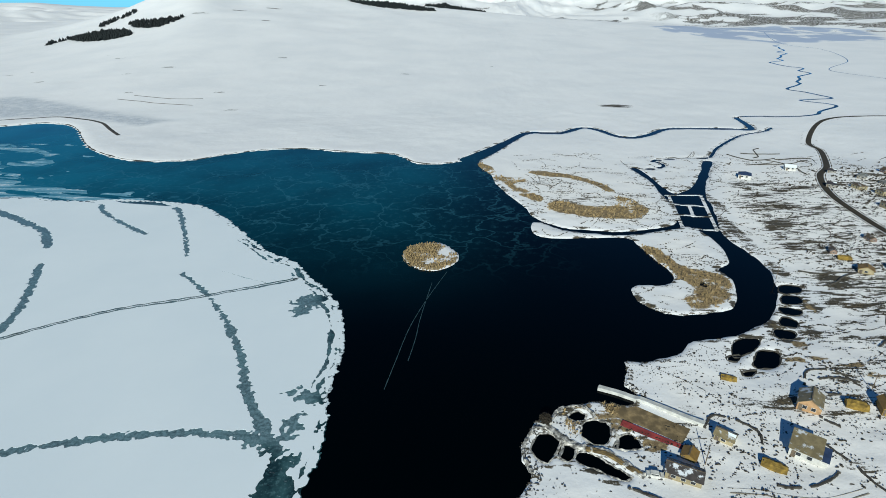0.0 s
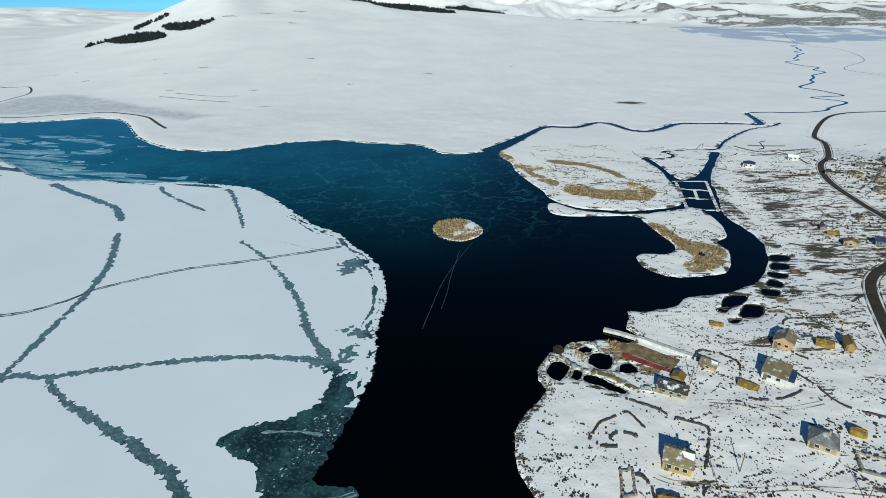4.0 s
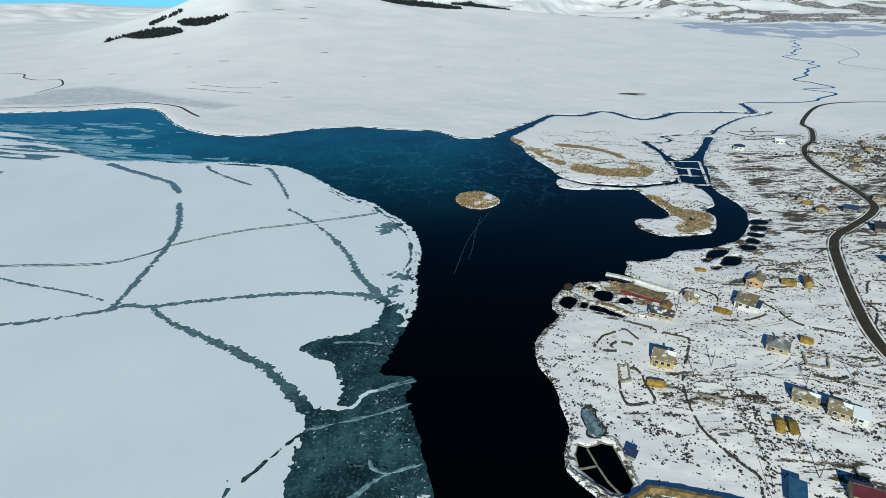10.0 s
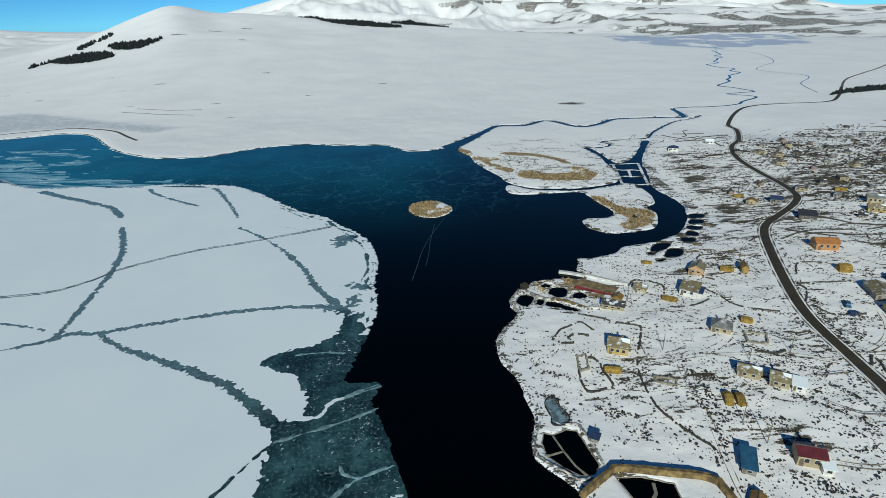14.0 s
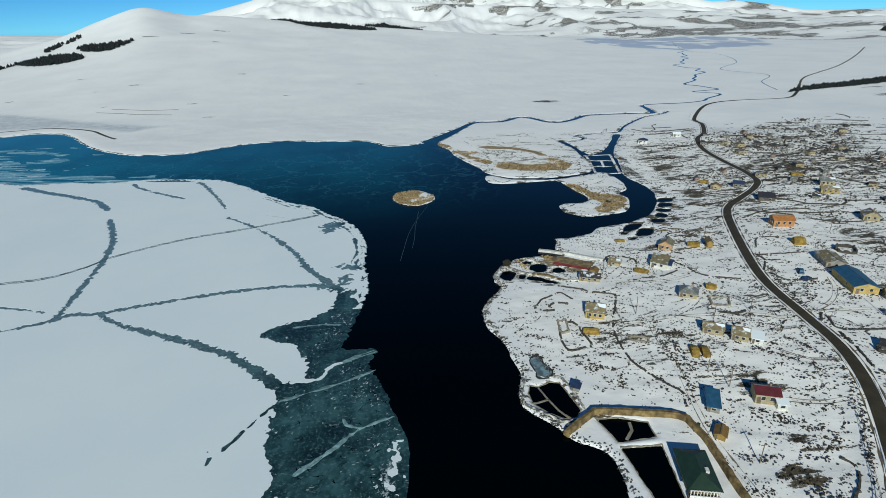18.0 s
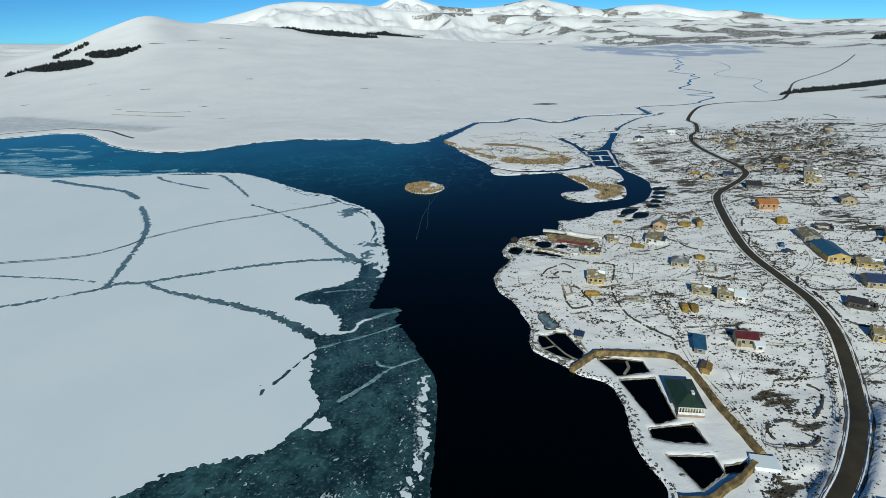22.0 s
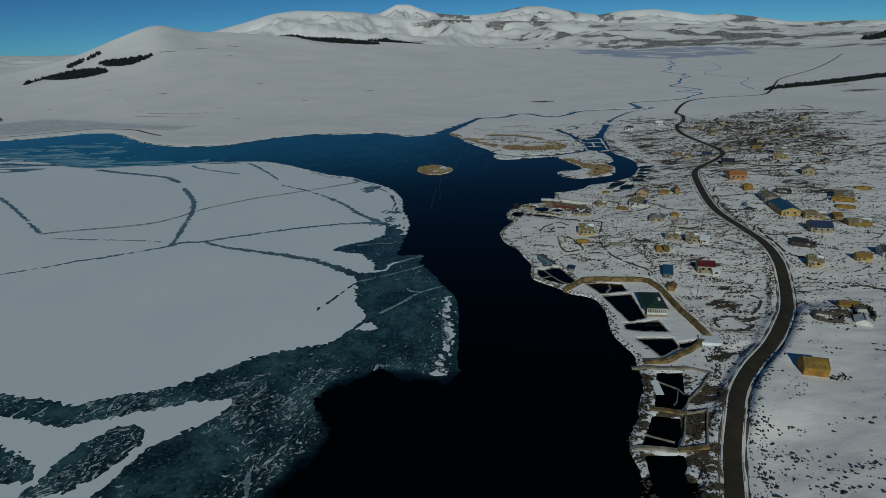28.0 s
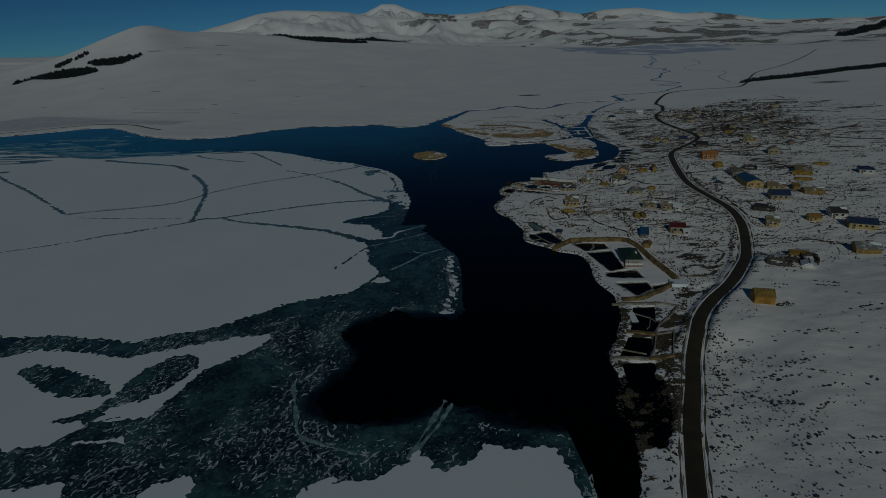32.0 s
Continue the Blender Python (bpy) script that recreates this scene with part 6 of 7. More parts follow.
T["tent"] = wall_paint("white_canvas", (0.6, 0.62, 0.64))
house("tent", 99.3, -31.4, 4.8, 5, -32, 1.2, 1.5, "front", "white", "tent", "white canvas storage tent on the snow", "tent", 0, False, False)
hay(103.7, -21, 8.0, 3.0, -18, 1.8, "long low stack under pale netting")


# the frozen pond beside the fish ponds
FROZEN = curve([(17, 44.6), (18.4, 46.4), (20.8, 45.3), (20.4, 42.6), (21.8, 40), (22.3, 36.4), (20.2, 34.3), (18.6, 35.6), (17.2, 34.9), (17.6, 38.5), (16.6, 41.5)], 0.8, True)
level = max(ground_at(*p) for p in FROZEN) + 0.05
mesh_pond = mesh_of("frozen_pond", [(x, y, level) for x, y in FROZEN], [list(range(len(FROZEN)))], weathered("pond_ice", (0.2, 0.28, 0.31), 0.5, 0.45, 0.6, 1.2, 0.2))
tagged(mesh_pond, "small frozen pond with grey-blue ice", "pond", kind="structure")
bank("pond_embankment", [tuple(p) for p in FROZEN[::3]], 0.8, 0.25, 0.3, M_BRUSH, "uneven earth rim round the frozen pond", "embankment", True, 0.8, group="embankments round the ponds", rough=0.16)

# ---- low stone walls, ruins and fences ----
def stone_wall(line, h=0.8, thick=0.45, name="stone_wall", label="low dry-stone wall half buried in snow", category="stone wall", material_=None, closed=False):
    p = curve(line, 0.7, closed)
    if name == "foundation":
        p = np.array([q for a, b in zip(line, line[1:] + line[:1]) for q in np.linspace(a, b, max(int(math.dist(a, b) / 0.7), 1), endpoint=False)])
    bm, rows = bmesh.new(), []
    for i, q in enumerate(p):
        d = p[(i + 1) % len(p)] - p[i - 1] if closed else p[min(i + 1, len(p) - 1)] - p[max(i - 1, 0)]
        d = d / max(np.linalg.norm(d), 1e-6)
        z, hh, tw = ground_at(q[0], q[1]), h * random.uniform(0.45, 1.0), thick * random.uniform(0.35, 0.6)
        x_, y_ = q[0] + random.uniform(-0.12, 0.12), q[1] + random.uniform(-0.12, 0.12)
        rows.append([bm.verts.new((x_ - d[1] * k, y_ + d[0] * k, z + e)) for k, e in ((-tw, -0.2), (-tw * 0.7, hh), (tw * 0.7, hh * 0.9), (tw, -0.2))])
    for i in range(len(p) if closed else len(p) - 1):
        if name == "stone_wall" and math.sin(i * 0.37 + line[0][0]) > 0.86:
            continue
        a, b = rows[i], rows[(i + 1) % len(p)]
        for k in range(3):
            bm.faces.new((a[k], b[k], b[k + 1], a[k + 1]))
    p = p[::3]
    for q in p:
        if random.random() < 0.12 and name == "stone_wall":
            continue
        z = ground_at(q[0], q[1])
        for layer in range(2 if h > 0.5 else 1):
            box_into(bm, q[0] + random.uniform(-0.15, 0.15), q[1] + random.uniform(-0.15, 0.15), z - 0.15 + layer * h * 0.45, random.uniform(0.3, 0.7), thick * random.uniform(0.6, 1.1),
                     h * random.uniform(0.4, 0.75) + 0.15, random.uniform(0, 3.1), random.uniform(0.6, 0.9))
    return tagged(part(name, bm, material_ or M_STONE), label, category, "stone walls")


WALLS = [[(30.7, 59.1), (29.8, 53.8), (30.1, 48.9), (31.4, 47.5), (35.4, 48.4), (38.7, 49.5), (38, 56), (37.7, 61.1), (36.7, 63.9), (35, 64.3)],
         [(39.5, 92.2), (43, 90.7), (47.1, 88.2), (49.9, 85), (53.9, 83.2), (56.7, 82.1), (58, 80.2), (55.8, 74.5), (53.3, 68.6), (51.4, 64.5)],
         [(50, 61.1), (48.8, 57.3), (47.9, 50.9), (47.6, 46), (47.7, 41.9), (48.2, 38.3), (50.5, 33.1), (53.8, 27.3), (56.2, 23.2), (54.5, 18.5)],
         [(26.6, 76.6), (29.9, 82.2), (34.1, 84.5), (38.3, 86.7), (39.7, 84.6), (41.5, 80.8)], [(26.1, 75.9), (28.3, 73.4), (32.4, 73.3)], [(31.6, 76.3), (32.8, 78), (36.4, 78.2), (38.8, 76.8)],
         [(92.5, 107), (95.3, 99.9), (96.5, 94.6), (98.7, 90.1), (104.2, 87.1), (109.6, 84.6)], [(73.9, 93.5), (78.2, 92.6), (84.2, 93.9), (90.4, 97.4), (92.5, 100)],
         [(81.6, -4), (82.7, -6.5), (80.3, -10.9), (76.5, -14.5), (73.2, -16.9)],
         [(61.5, -17.4), (59.6, -19), (59.2, -21.7), (60, -24.1), (62.5, -25.4), (65.6, -25.5), (67.9, -25), (70.1, -23.2), (70.5, -21.3), (68.6, -19.2), (66.9, -16.7), (63.4, -16.7)],
         [(170.3, 114.1), (186.2, 106.2), (188.6, 102.5), (184.6, 92.7), (175.2, 84.1), (166.9, 86.1)], [(195.2, 155.4), (211.7, 159.8), (217.5, 166.5)], [(177.2, 143.7), (186.6, 135.5), (200.3, 133.5)],
         [(117.5, 51.5), (121.2, 56.3), (121, 52.5), (118.7, 46.8), (121.9, 45.8), (133.9, 43.9)], [(117.5, 43.3), (116.5, 35.4), (114, 25.4), (116.7, 21.6), (120.7, 19.7)],
         [(122.8, 90.3), (128.4, 98.8), (130, 104.2), (148.9, 103.7)], [(123.1, 86.9), (126.7, 81), (137.4, 80.2)], [(100.7, 63), (94, 60), (88, 62)],
         [(113.6, -5.5), (120.7, -5.4), (124.4, -9.4), (127.8, -14.7)], [(135, 150), (146, 158)], [(120, 130), (112, 134), (104, 133)], [(180, 150), (200, 148), (222, 142)],
         [(133, 112), (140, 122), (150, 122)], [(65, 113), (70, 118), (78, 112), (76, 104)], [(150, 150), (168, 158), (190, 156)], [(210, 200), (236, 206), (262, 198)], [(230, 240), (256, 252), (290, 246)],
         [(101, 131), (106, 138), (114, 137), (116, 130)], [(100, 113), (97, 118), (101, 126), (108, 126)]]
for line in WALLS:
    stone_wall(line, random.uniform(0.45, 0.65), 0.75)


def fence(line, label):
    """A low fence: posts with one rail, each post an object of its own."""
    root = new("fence")
    root.matrix_basis = Matrix.Translation((line[0][0], line[0][1], ground_at(*line[0])))
    tagged(root, label, "fence", "fences")
    at = np.array(line[0])
    p = curve(line, 2.6)
    post = None
    for a in p:
        z = ground_at(*a) - ground_at(*line[0])
        if post is None:
            post = box("post", 0, 0, -0.3, 0.14, 0.14, 1.5, M_WOOD, root)
            ob = post
        else:
            ob = new("post", post.data)
            ob.parent = root
        ob.matrix_basis = Matrix.Translation((a[0] - at[0], a[1] - at[1], z))
    bm = bmesh.new()
    for a, b in zip(p, p[1:]):
        za, zb = ground_at(*a) - ground_at(*line[0]), ground_at(*b) - ground_at(*line[0])
        for h in (0.45, 0.95):
            v = [bm.verts.new((q[0] - at[0], q[1] - at[1], z + k)) for q, z, k in ((a, za, h), (b, zb, h), (b, zb, h + 0.16), (a, za, h + 0.16))]
            bm.faces.new(v)
    part("rail", bm, M_WOOD, root)


for line in ([(59, -19), (55.7, -24.3), (57.3, -25.9), (63.2, -27.3), (67.5, -29.2)], [(77.1, -20.5), (81.7, -14), (89.2, -2), (95.4, 8), (97, 12)], [(93.8, 36.3), (96.7, 33.3), (99.9, 31), (106.3, 29.4)],
             [(53.2, 61.6), (53.8, 68), (55, 73)], [(98, 47.6), (107, 47.8)]):
    fence(line, "low grey timber fence in the snow")


def wheel_track(line, gauge=0.75, wide=0.4, seed=0):
    """Two worn ruts of bare dirt, broken where snow has blown over them."""
    c = curve(line, 1.0)
    t = np.gradient(c, axis=0)
    t /= np.linalg.norm(t, axis=1)[:, None]
    out = np.stack([-t[:, 1], t[:, 0]], 1)
    for k in (-1, 1):
        w = np.clip(wide * (0.5 + 2.0 * fbm(c[:, 0], c[:, 1] + 31 * k, 5.0, 3, seed)), 0.03, 1.2)
        tagged(ribbon("track", c + out * gauge * k, w, 0.09, M_RUT, sag=0.5), "worn rut of bare dirt in the snow", "track", kind="structure")


M_RUT = weathered("rut_dirt", (0.3, 0.26, 0.2), 0.95, 0.6, 0.4, 5.0, 0.4)
for k, line in enumerate(([(82.1, 17), (90.1, 14.6), (95.5, 14.7), (100.7, 14.4), (103, 14.6)], [(116.6, 57.7), (123.8, 59.9), (132.2, 65.1), (139.3, 73.3), (142.8, 80.9)], [(120.9, 57.5), (134.2, 57.4), (145.2, 54.7), (154, 51)],
                          [(40.1, 64), (43.7, 62.4), (48.5, 62.1), (52.3, 61.4), (60, 60.6), (70, 61.5), (84, 61), (98, 58.5), (111, 54)], [(62.2, 92), (68.5, 91.5), (73.5, 90.1), (79.5, 89.1), (85.2, 89.7), (93, 92)],
                          [(96, 59.9), (102.7, 56.6), (108.5, 53.9)], [(139.4, 127.5), (148.6, 128.3), (163.2, 123.9), (173.4, 118.1), (182.8, 112.1), (198, 107.7)], [(108.9, 20.7), (112.3, 16), (116, 10)],
                          [(97.9, -3.1), (106.6, 0.8), (116.6, 8.2), (129.3, 10.1), (140.8, 12), (147.5, 13.9)], [(62, 58), (60.5, 48), (60, 36), (58.5, 26), (57, 18), (55.8, 8), (56, -6), (55.5, -20)])):
    wheel_track(line, 0.7, 0.34, 100 + k)

for line in ([(90.5, 73.1), (96.4, 70.3), (93.8, 64.9), (88.3, 66.8)], [(52, 53), (55.4, 52), (57.8, 50.3), (56.9, 48), (52.1, 50)], [(31.6, 65), (34.7, 66.1), (33.6, 58.1), (30.3, 57.1)]):
    stone_wall(line, 0.8, 0.7, "foundation", "low pale foundation walls of an unbuilt house", "foundation", M_CONCRETE, True)
for line in ([(86.5, -27), (92, -30), (95, -27), (90, -24)], [(101, -29.5), (106, -27.5), (108, -22), (103, -23)], [(122, 33), (128, 29), (131, 32), (126, 36)], [(163, 102), (168, 99), (171, 104), (166, 107)]):
    stone_wall(line, 1.6, 0.8, "ruin", "roofless stone ruin filled with snow", "ruin", M_STONE, True)


def pole(x, y, tall=6.5):
    root = new("utility_pole")
    root.matrix_basis = Matrix.Translation((x, y, ground_at(x, y) - 0.3)) @ Matrix.Rotation(random.uniform(0, 3), 4, "Z")
    tagged(root, "grey timber utility pole with a cross-arm", "pole", "utility poles")
    bm = bmesh.new()
    bmesh.ops.create_cone(bm, cap_ends=True, segments=7, radius1=0.13, radius2=0.09, depth=tall, matrix=Matrix.Translation((0, 0, tall / 2)))
    part("post", bm, M_WOOD, root)
    box("cross_arm", 0, 0, tall - 0.7, 1.8, 0.12, 0.14, M_WOOD, root)
    for i in (-0.75, 0, 0.75):
        box("insulator", i, 0, tall - 0.56, 0.1, 0.1, 0.22, M_FRAME, root)


for x, y in ((60, 66), (84, 58), (98, 60), (140, 52), (132, 30), (70, 24), (68, 32), (62, -3), (118, 128), (150, 96), (176, 124), (128, 200), (60, 100)):
    pole(x, y)


def car(x, y, ang, paint, label, long=4.2):
    root = new("car")
    root.matrix_basis = Matrix.Translation((x, y, ground_at(x, y) + 0.02)) @ Matrix.Rotation(radians(ang), 4, "Z")
    tagged(root, label, "car", "parked cars")
    bm = bmesh.new()
    box_into(bm, 0, 0, 0.35, long, 1.7, 0.55, 0, 0.96)
    box_into(bm, -0.15, 0, 0.9, long * 0.55, 1.5, 0.55, 0, 0.8)
    part("body", bm, paint, root)
    for s in (-1, 1):
        box("side_window", -0.15, s * 0.69, 1.0, long * 0.42, 0.05, 0.34, M_GLASS, root)
    box("windscreen", long * 0.25, 0, 1.0, 0.06, 1.2, 0.36, M_GLASS, root)
    for i in (-1, 1):
        for j in (-1, 1):
            bm = bmesh.new()
            bmesh.ops.create_cone(bm, cap_ends=True, segments=14, radius1=0.33, radius2=0.33, depth=0.22, matrix=Matrix.Translation((i * long * 0.32, j * 0.78, 0.33)) @ Matrix.Rotation(math.pi / 2, 4, "X"))
            part("wheel", bm, T["dark"], root)


car(46.5, 96, -10, W["white"], "white car parked on the snowy track")
car(135, 86, 60, T["blue"], "blue van parked beside the barn", 5.0)
car(133, 80, 30, T["navy"], "dark blue car beside the barn")
car(87.5, 50, 20, T["dark"], "dark car beside the house", 4.0)

# ---- far end of the village: small houses repeated ----
kinds = [house("house", 0, 0, 8, 7, 0, 3.6, 1.7, "side", "grey", "dark", "small grey house with a dark roof in the far village", windows=2, z=0.0),
         house("house", 0, 0, 7, 6, 0, 3.0, 1.8, "hip", "grey", "grey", "small grey house in the far village", windows=2, z=0.0),
         house("house", 0, 0, 6, 7, 0, 3.4, 2.0, "front", "tuff", "brown", "gabled stone house in the far village", windows=1, z=0.0),
         house("house", 0, 0, 9, 5, 0, 2.6, 1.4, "side", "dark", "dark", "dark low barn in the far village", windows=1, z=0.0),
         house("house", 0, 0, 8, 8, 0, 5.0, 1.8, "hip", "beige", "brown", "beige two-storey house in the far village", windows=2, z=0.0)]
SPOTS = [(219, 317), (245, 330), (268, 343), (255, 303), (226, 278), (259, 277), (269, 265), (257, 245), (352, 387), (323, 343), (315, 315), (263, 224), (265, 208), (225, 232), (166, 226),
         (290, 300), (282, 330), (300, 275), (240, 262), (238, 300), (330, 300), (345, 330), (310, 250), (290, 232), (246, 218), (365, 350), (300, 365), (330, 375), (236, 345), (190, 238),
         (205, 172), (236, 160), (250, 186), (280, 190),
         (232, 312), (251, 318), (262, 326), (276, 312), (288, 318), (272, 290), (262, 292), (246, 288), (280, 276), (296, 262), (306, 290), (318, 330), (334, 318), (276, 246), (300, 238), (240, 236), (216, 206), (206, 222), (340, 352), (312, 350)]
rs = random.Random(4)
for k, (x, y) in enumerate(SPOTS):
    m = Matrix.Translation((x, y, ground_at(x, y) - 0.15)) @ Matrix.Rotation(radians(rs.uniform(-45, 10)), 4, "Z") @ Matrix.Diagonal((rs.uniform(0.65, 0.95), rs.uniform(0.7, 1.0), rs.uniform(0.7, 0.95), 1))
    if k < len(kinds):
        kinds[k].matrix_basis = m
    else:
        copy_thing(kinds[(k * 7 + k // 3) % len(kinds)], m)


# ---- woods on the hills ----
def conifers(polygon, spacing, tall, label):
    p = np.array(polygon, float)
    outline = curve(polygon, 20.0, True)
    verts, faces = [], []
    r = np.random.default_rng(len(polygon) * 13 + int(abs(p[0][0])))
    x0, y0, x1, y1 = p[:, 0].min(), p[:, 1].min(), p[:, 0].max(), p[:, 1].max()
    for x in np.arange(x0, x1, spacing):
        for y in np.arange(y0, y1, spacing):
            a, b = x + r.uniform(-0.6, 0.6) * spacing, y + r.uniform(-0.6, 0.6) * spacing
            hit, n = False, len(outline)
            for i in range(n):
                (ax, ay), (bx, by) = outline[i], outline[(i + 1) % n]
                if (ay > b) != (by > b) and a < ax + (b - ay) * (bx - ax) / (by - ay):
                    hit = not hit
            if not hit or r.random() < 0.06:
                continue
            h, z = tall * r.uniform(0.6, 1.15), ground_at(a, b) - 0.3
            w = h * r.uniform(0.5, 0.72)
            for low, high, f in ((0.1, 0.6, 1.0), (0.38, 1.0, 0.68)):
                k = len(verts)
                for s in range(6):
                    t = s * 1.047 + r.uniform(-0.2, 0.2)
                    q = w * f * r.uniform(0.75, 1.2)
                    verts.append((a + math.cos(t) * q, b + math.sin(t) * q, z + h * (low + r.uniform(-0.03, 0.03))))
                verts.append((a + r.uniform(-0.2, 0.2), b + r.uniform(-0.2, 0.2), z + h * high))
                faces += [(k + s, k + (s + 1) % 6, k + 6) for s in range(6)]
    return tagged(mesh_of("conifer_grove", verts, faces, M_WOODS), label, "woods", kind="stuff")


for polygon, spacing, tall in (([(-861, 1117), (-852, 1180), (-791, 1128), (-717, 1103), (-688, 1132), (-727, 1195), (-817, 1250), (-840, 1225), (-868, 1165)], 5.5, 7.5),
                               ([(-903, 1373), (-904, 1448), (-873, 1410), (-869, 1337)], 6, 7), ([(-886, 1437), (-874, 1491), (-850, 1454), (-866, 1413)], 7, 7),
                               ([(-781, 1302), (-709, 1284), (-654, 1269), (-640, 1294), (-644, 1239), (-659, 1195), (-713, 1215)], 5.5, 7.5),
                               ([(-469, 1900), (-341, 1751), (-236, 1785), (-93, 1725), (-226, 1690), (-336, 1712), (-440, 1850)], 5.5, 8),
                               ([(-157, 2110), (-47, 2095), (62, 2050), (-47, 1975), (-112, 2049)], 5.5, 8),
                               ([(469, 577), (519, 590), (602, 609), (690, 640), (769, 655), (980, 720), (980, 752), (765, 685), (688, 668), (600, 634), (516, 608)], 3.2, 4.6),
                               ([(1608, 1730), (1682, 1741), (1865, 1826), (2200, 2100), (2200, 2150), (1772, 1846), (1640, 1790)], 9, 12)):
    conifers(polygon, spacing, tall, "dark conifer plantation on the snowy slope")
for line, w in (([(-831, 763), (-741, 741), (-704, 702), (-664, 681), (-635, 685), (-594, 637), (-588, 603), (-586, 578)], 2.4),
                ([(-560, 487), (-541, 487), (-502, 493), (-468, 503), (-419, 521), (-388, 516), (-352, 500), (-325, 472), (-303, 449)], 3.0)):
    tagged(ribbon("ditch", curve(line, 6.0), w, 0.12, M_STONE, sag=0.4), "dark ditch bounding the frozen marsh", "ditch", kind="structure")
for line in ([(-400, 607), (-346, 588), (-300, 581)], [(-390, 625), (-339, 610), (-304, 615)]):
    tagged(ribbon("track", curve(line, 6.0), 1.6, 0.15, M_DIRT, sag=0.4), "faint dirt track across the snowfield", "track", kind="structure")


# ---- the round shrub by the hatchery ponds ----
def shrub(x, y, wide, tall):
    root = new("shrub")
    root.matrix_basis = Matrix.Translation((x, y, ground_at(x, y)))
    tagged(root, "round leafless brown shrub beside the ponds", "shrub")
    r = np.random.default_rng(23)
    bm = bmesh.new()
    bmesh.ops.create_cone(bm, cap_ends=True, segments=7, radius1=0.12, radius2=0.05, depth=tall * 0.6, matrix=Matrix.Translation((0, 0, tall * 0.25)))
    part("trunk", bm, M_WOOD, root)
    verts, faces = [], []
    for _ in range(900):
        d = r.normal(0, 1, 3)
        d /= np.linalg.norm(d)
        q = d * r.uniform(0.45, 1.05) * np.array((wide / 2, wide / 2, tall / 2)) + np.array((0, 0, tall * 0.55))
        if q[2] < 0.1:
            continue
        a, b = r.normal(0, 0.14, 3), r.normal(0, 0.07, 3)
        k = len(verts)
        verts += [tuple(q - a - b), tuple(q + a - b), tuple(q + a + b), tuple(q - a + b)]
        faces.append((k, k + 1, k + 2, k + 3))
    mesh_of("crown", verts, faces, M_BRUSH, root)


shrub(22.2, 113.2, 3.4, 3.0)

# ---- brush, stones and reeds ----
def clumps(name, places, size, flat, material_, label, category, seed, blades=False):
    """Many small uneven clumps, or upright blades, in one mesh."""
    r = np.random.default_rng(seed)
    verts, faces = [], []
    for x, y in places:
        z = ground_at(x, y)
        s = size * r.uniform(0.4, 1.5)
        k = len(verts)
        if blades:
            for _ in range(3):
                a, lean = r.uniform(0, 6.28), r.uniform(0.05, 0.35)
                bx, by = x + r.uniform(-0.4, 0.4), y + r.uniform(-0.4, 0.4)
                h = s * r.uniform(0.7, 1.3)
                k = len(verts)
                verts += [(bx - math.cos(a) * 0.16, by - math.sin(a) * 0.16, z - 0.1), (bx + math.cos(a) * 0.16, by + math.sin(a) * 0.16, z - 0.1),
                          (bx - math.sin(a) * lean + 0.12, by + math.cos(a) * lean, z + h), (bx - math.sin(a) * lean - 0.12, by + math.cos(a) * lean, z + h * 0.9)]
                faces.append((k, k + 1, k + 2, k + 3))
            continue
        n = 5
        turn = r.uniform(0, 6.28)
        lie = r.normal(-0.12, 0.4)
        ca, sa = math.cos(lie), math.sin(lie)
        sx, sy = s * r.uniform(0.7, 2.4), s * r.uniform(0.35, 0.8)
        for i in range(n):
            a = turn + i * 6.283 / n
            q = r.uniform(0.6, 1.2)
            u, v = math.cos(a) * sx * q * 0.5, math.sin(a) * sy * q * 0.5
            verts.append((x + u * ca - v * sa, y + u * sa + v * ca, z - 0.1))
        for i in range(n):
            a = turn + 0.5 + i * 6.283 / n
            q = r.uniform(0.25, 0.7)
            u, v = math.cos(a) * sx * q * 0.5, math.sin(a) * sy * q * 0.5
            verts.append((x + u * ca - v * sa, y + u * sa + v * ca, z + s * flat * r.uniform(0.5, 1.2)))
        for i in range(n):
            j = (i + 1) % n
            faces += [(k + i, k + j, k + n + i), (k + j, k + n + j, k + n + i)]
        faces.append(tuple(k + n + i for i in range(n)))
    return tagged(mesh_of(name, verts, faces, material_), label, category, kind="stuff")


def sample(array, x, y):
    i = int(np.clip(np.searchsorted(XS, x), 0, nx - 1))
    j = int(np.clip(np.searchsorted(YS, y), 0, ny - 1))
    return float(array[j, i])


places, rocks = [], []
r5 = np.random.default_rng(5)
for _ in range(5000):
    x, y = r5.uniform(4, 300), r5.uniform(-125, 330)
    v = float(value_noise(np.float64(x / 19), np.float64(y / 13), 91))
    keep = (0.85 if v > 0.12 else 0.05) + 0.6 * sample(bare, x, y)
    if y < -20 and x > 60:
        keep *= 0.14
    if 20 < x < 54 and -42 < y < 18:
        keep *= 0.08
    if r5.random() > keep:
        continue
    a = r5.normal(-0.35, 0.5)
    n = int(r5.integers(3, 16))
    for k in range(n):
        s = (k - n / 2) * r5.uniform(0.35, 0.75)
        q = (x + math.cos(a) * s + r5.normal(0, 0.3), y + math.sin(a) * s + r5.normal(0, 0.3) + 0.12 * math.sin(k))
        if sample(land, *q) > 1.0 and sample(road_d, *q) > 3.6:
            (rocks if r5.random() < 0.2 else places).append(q)
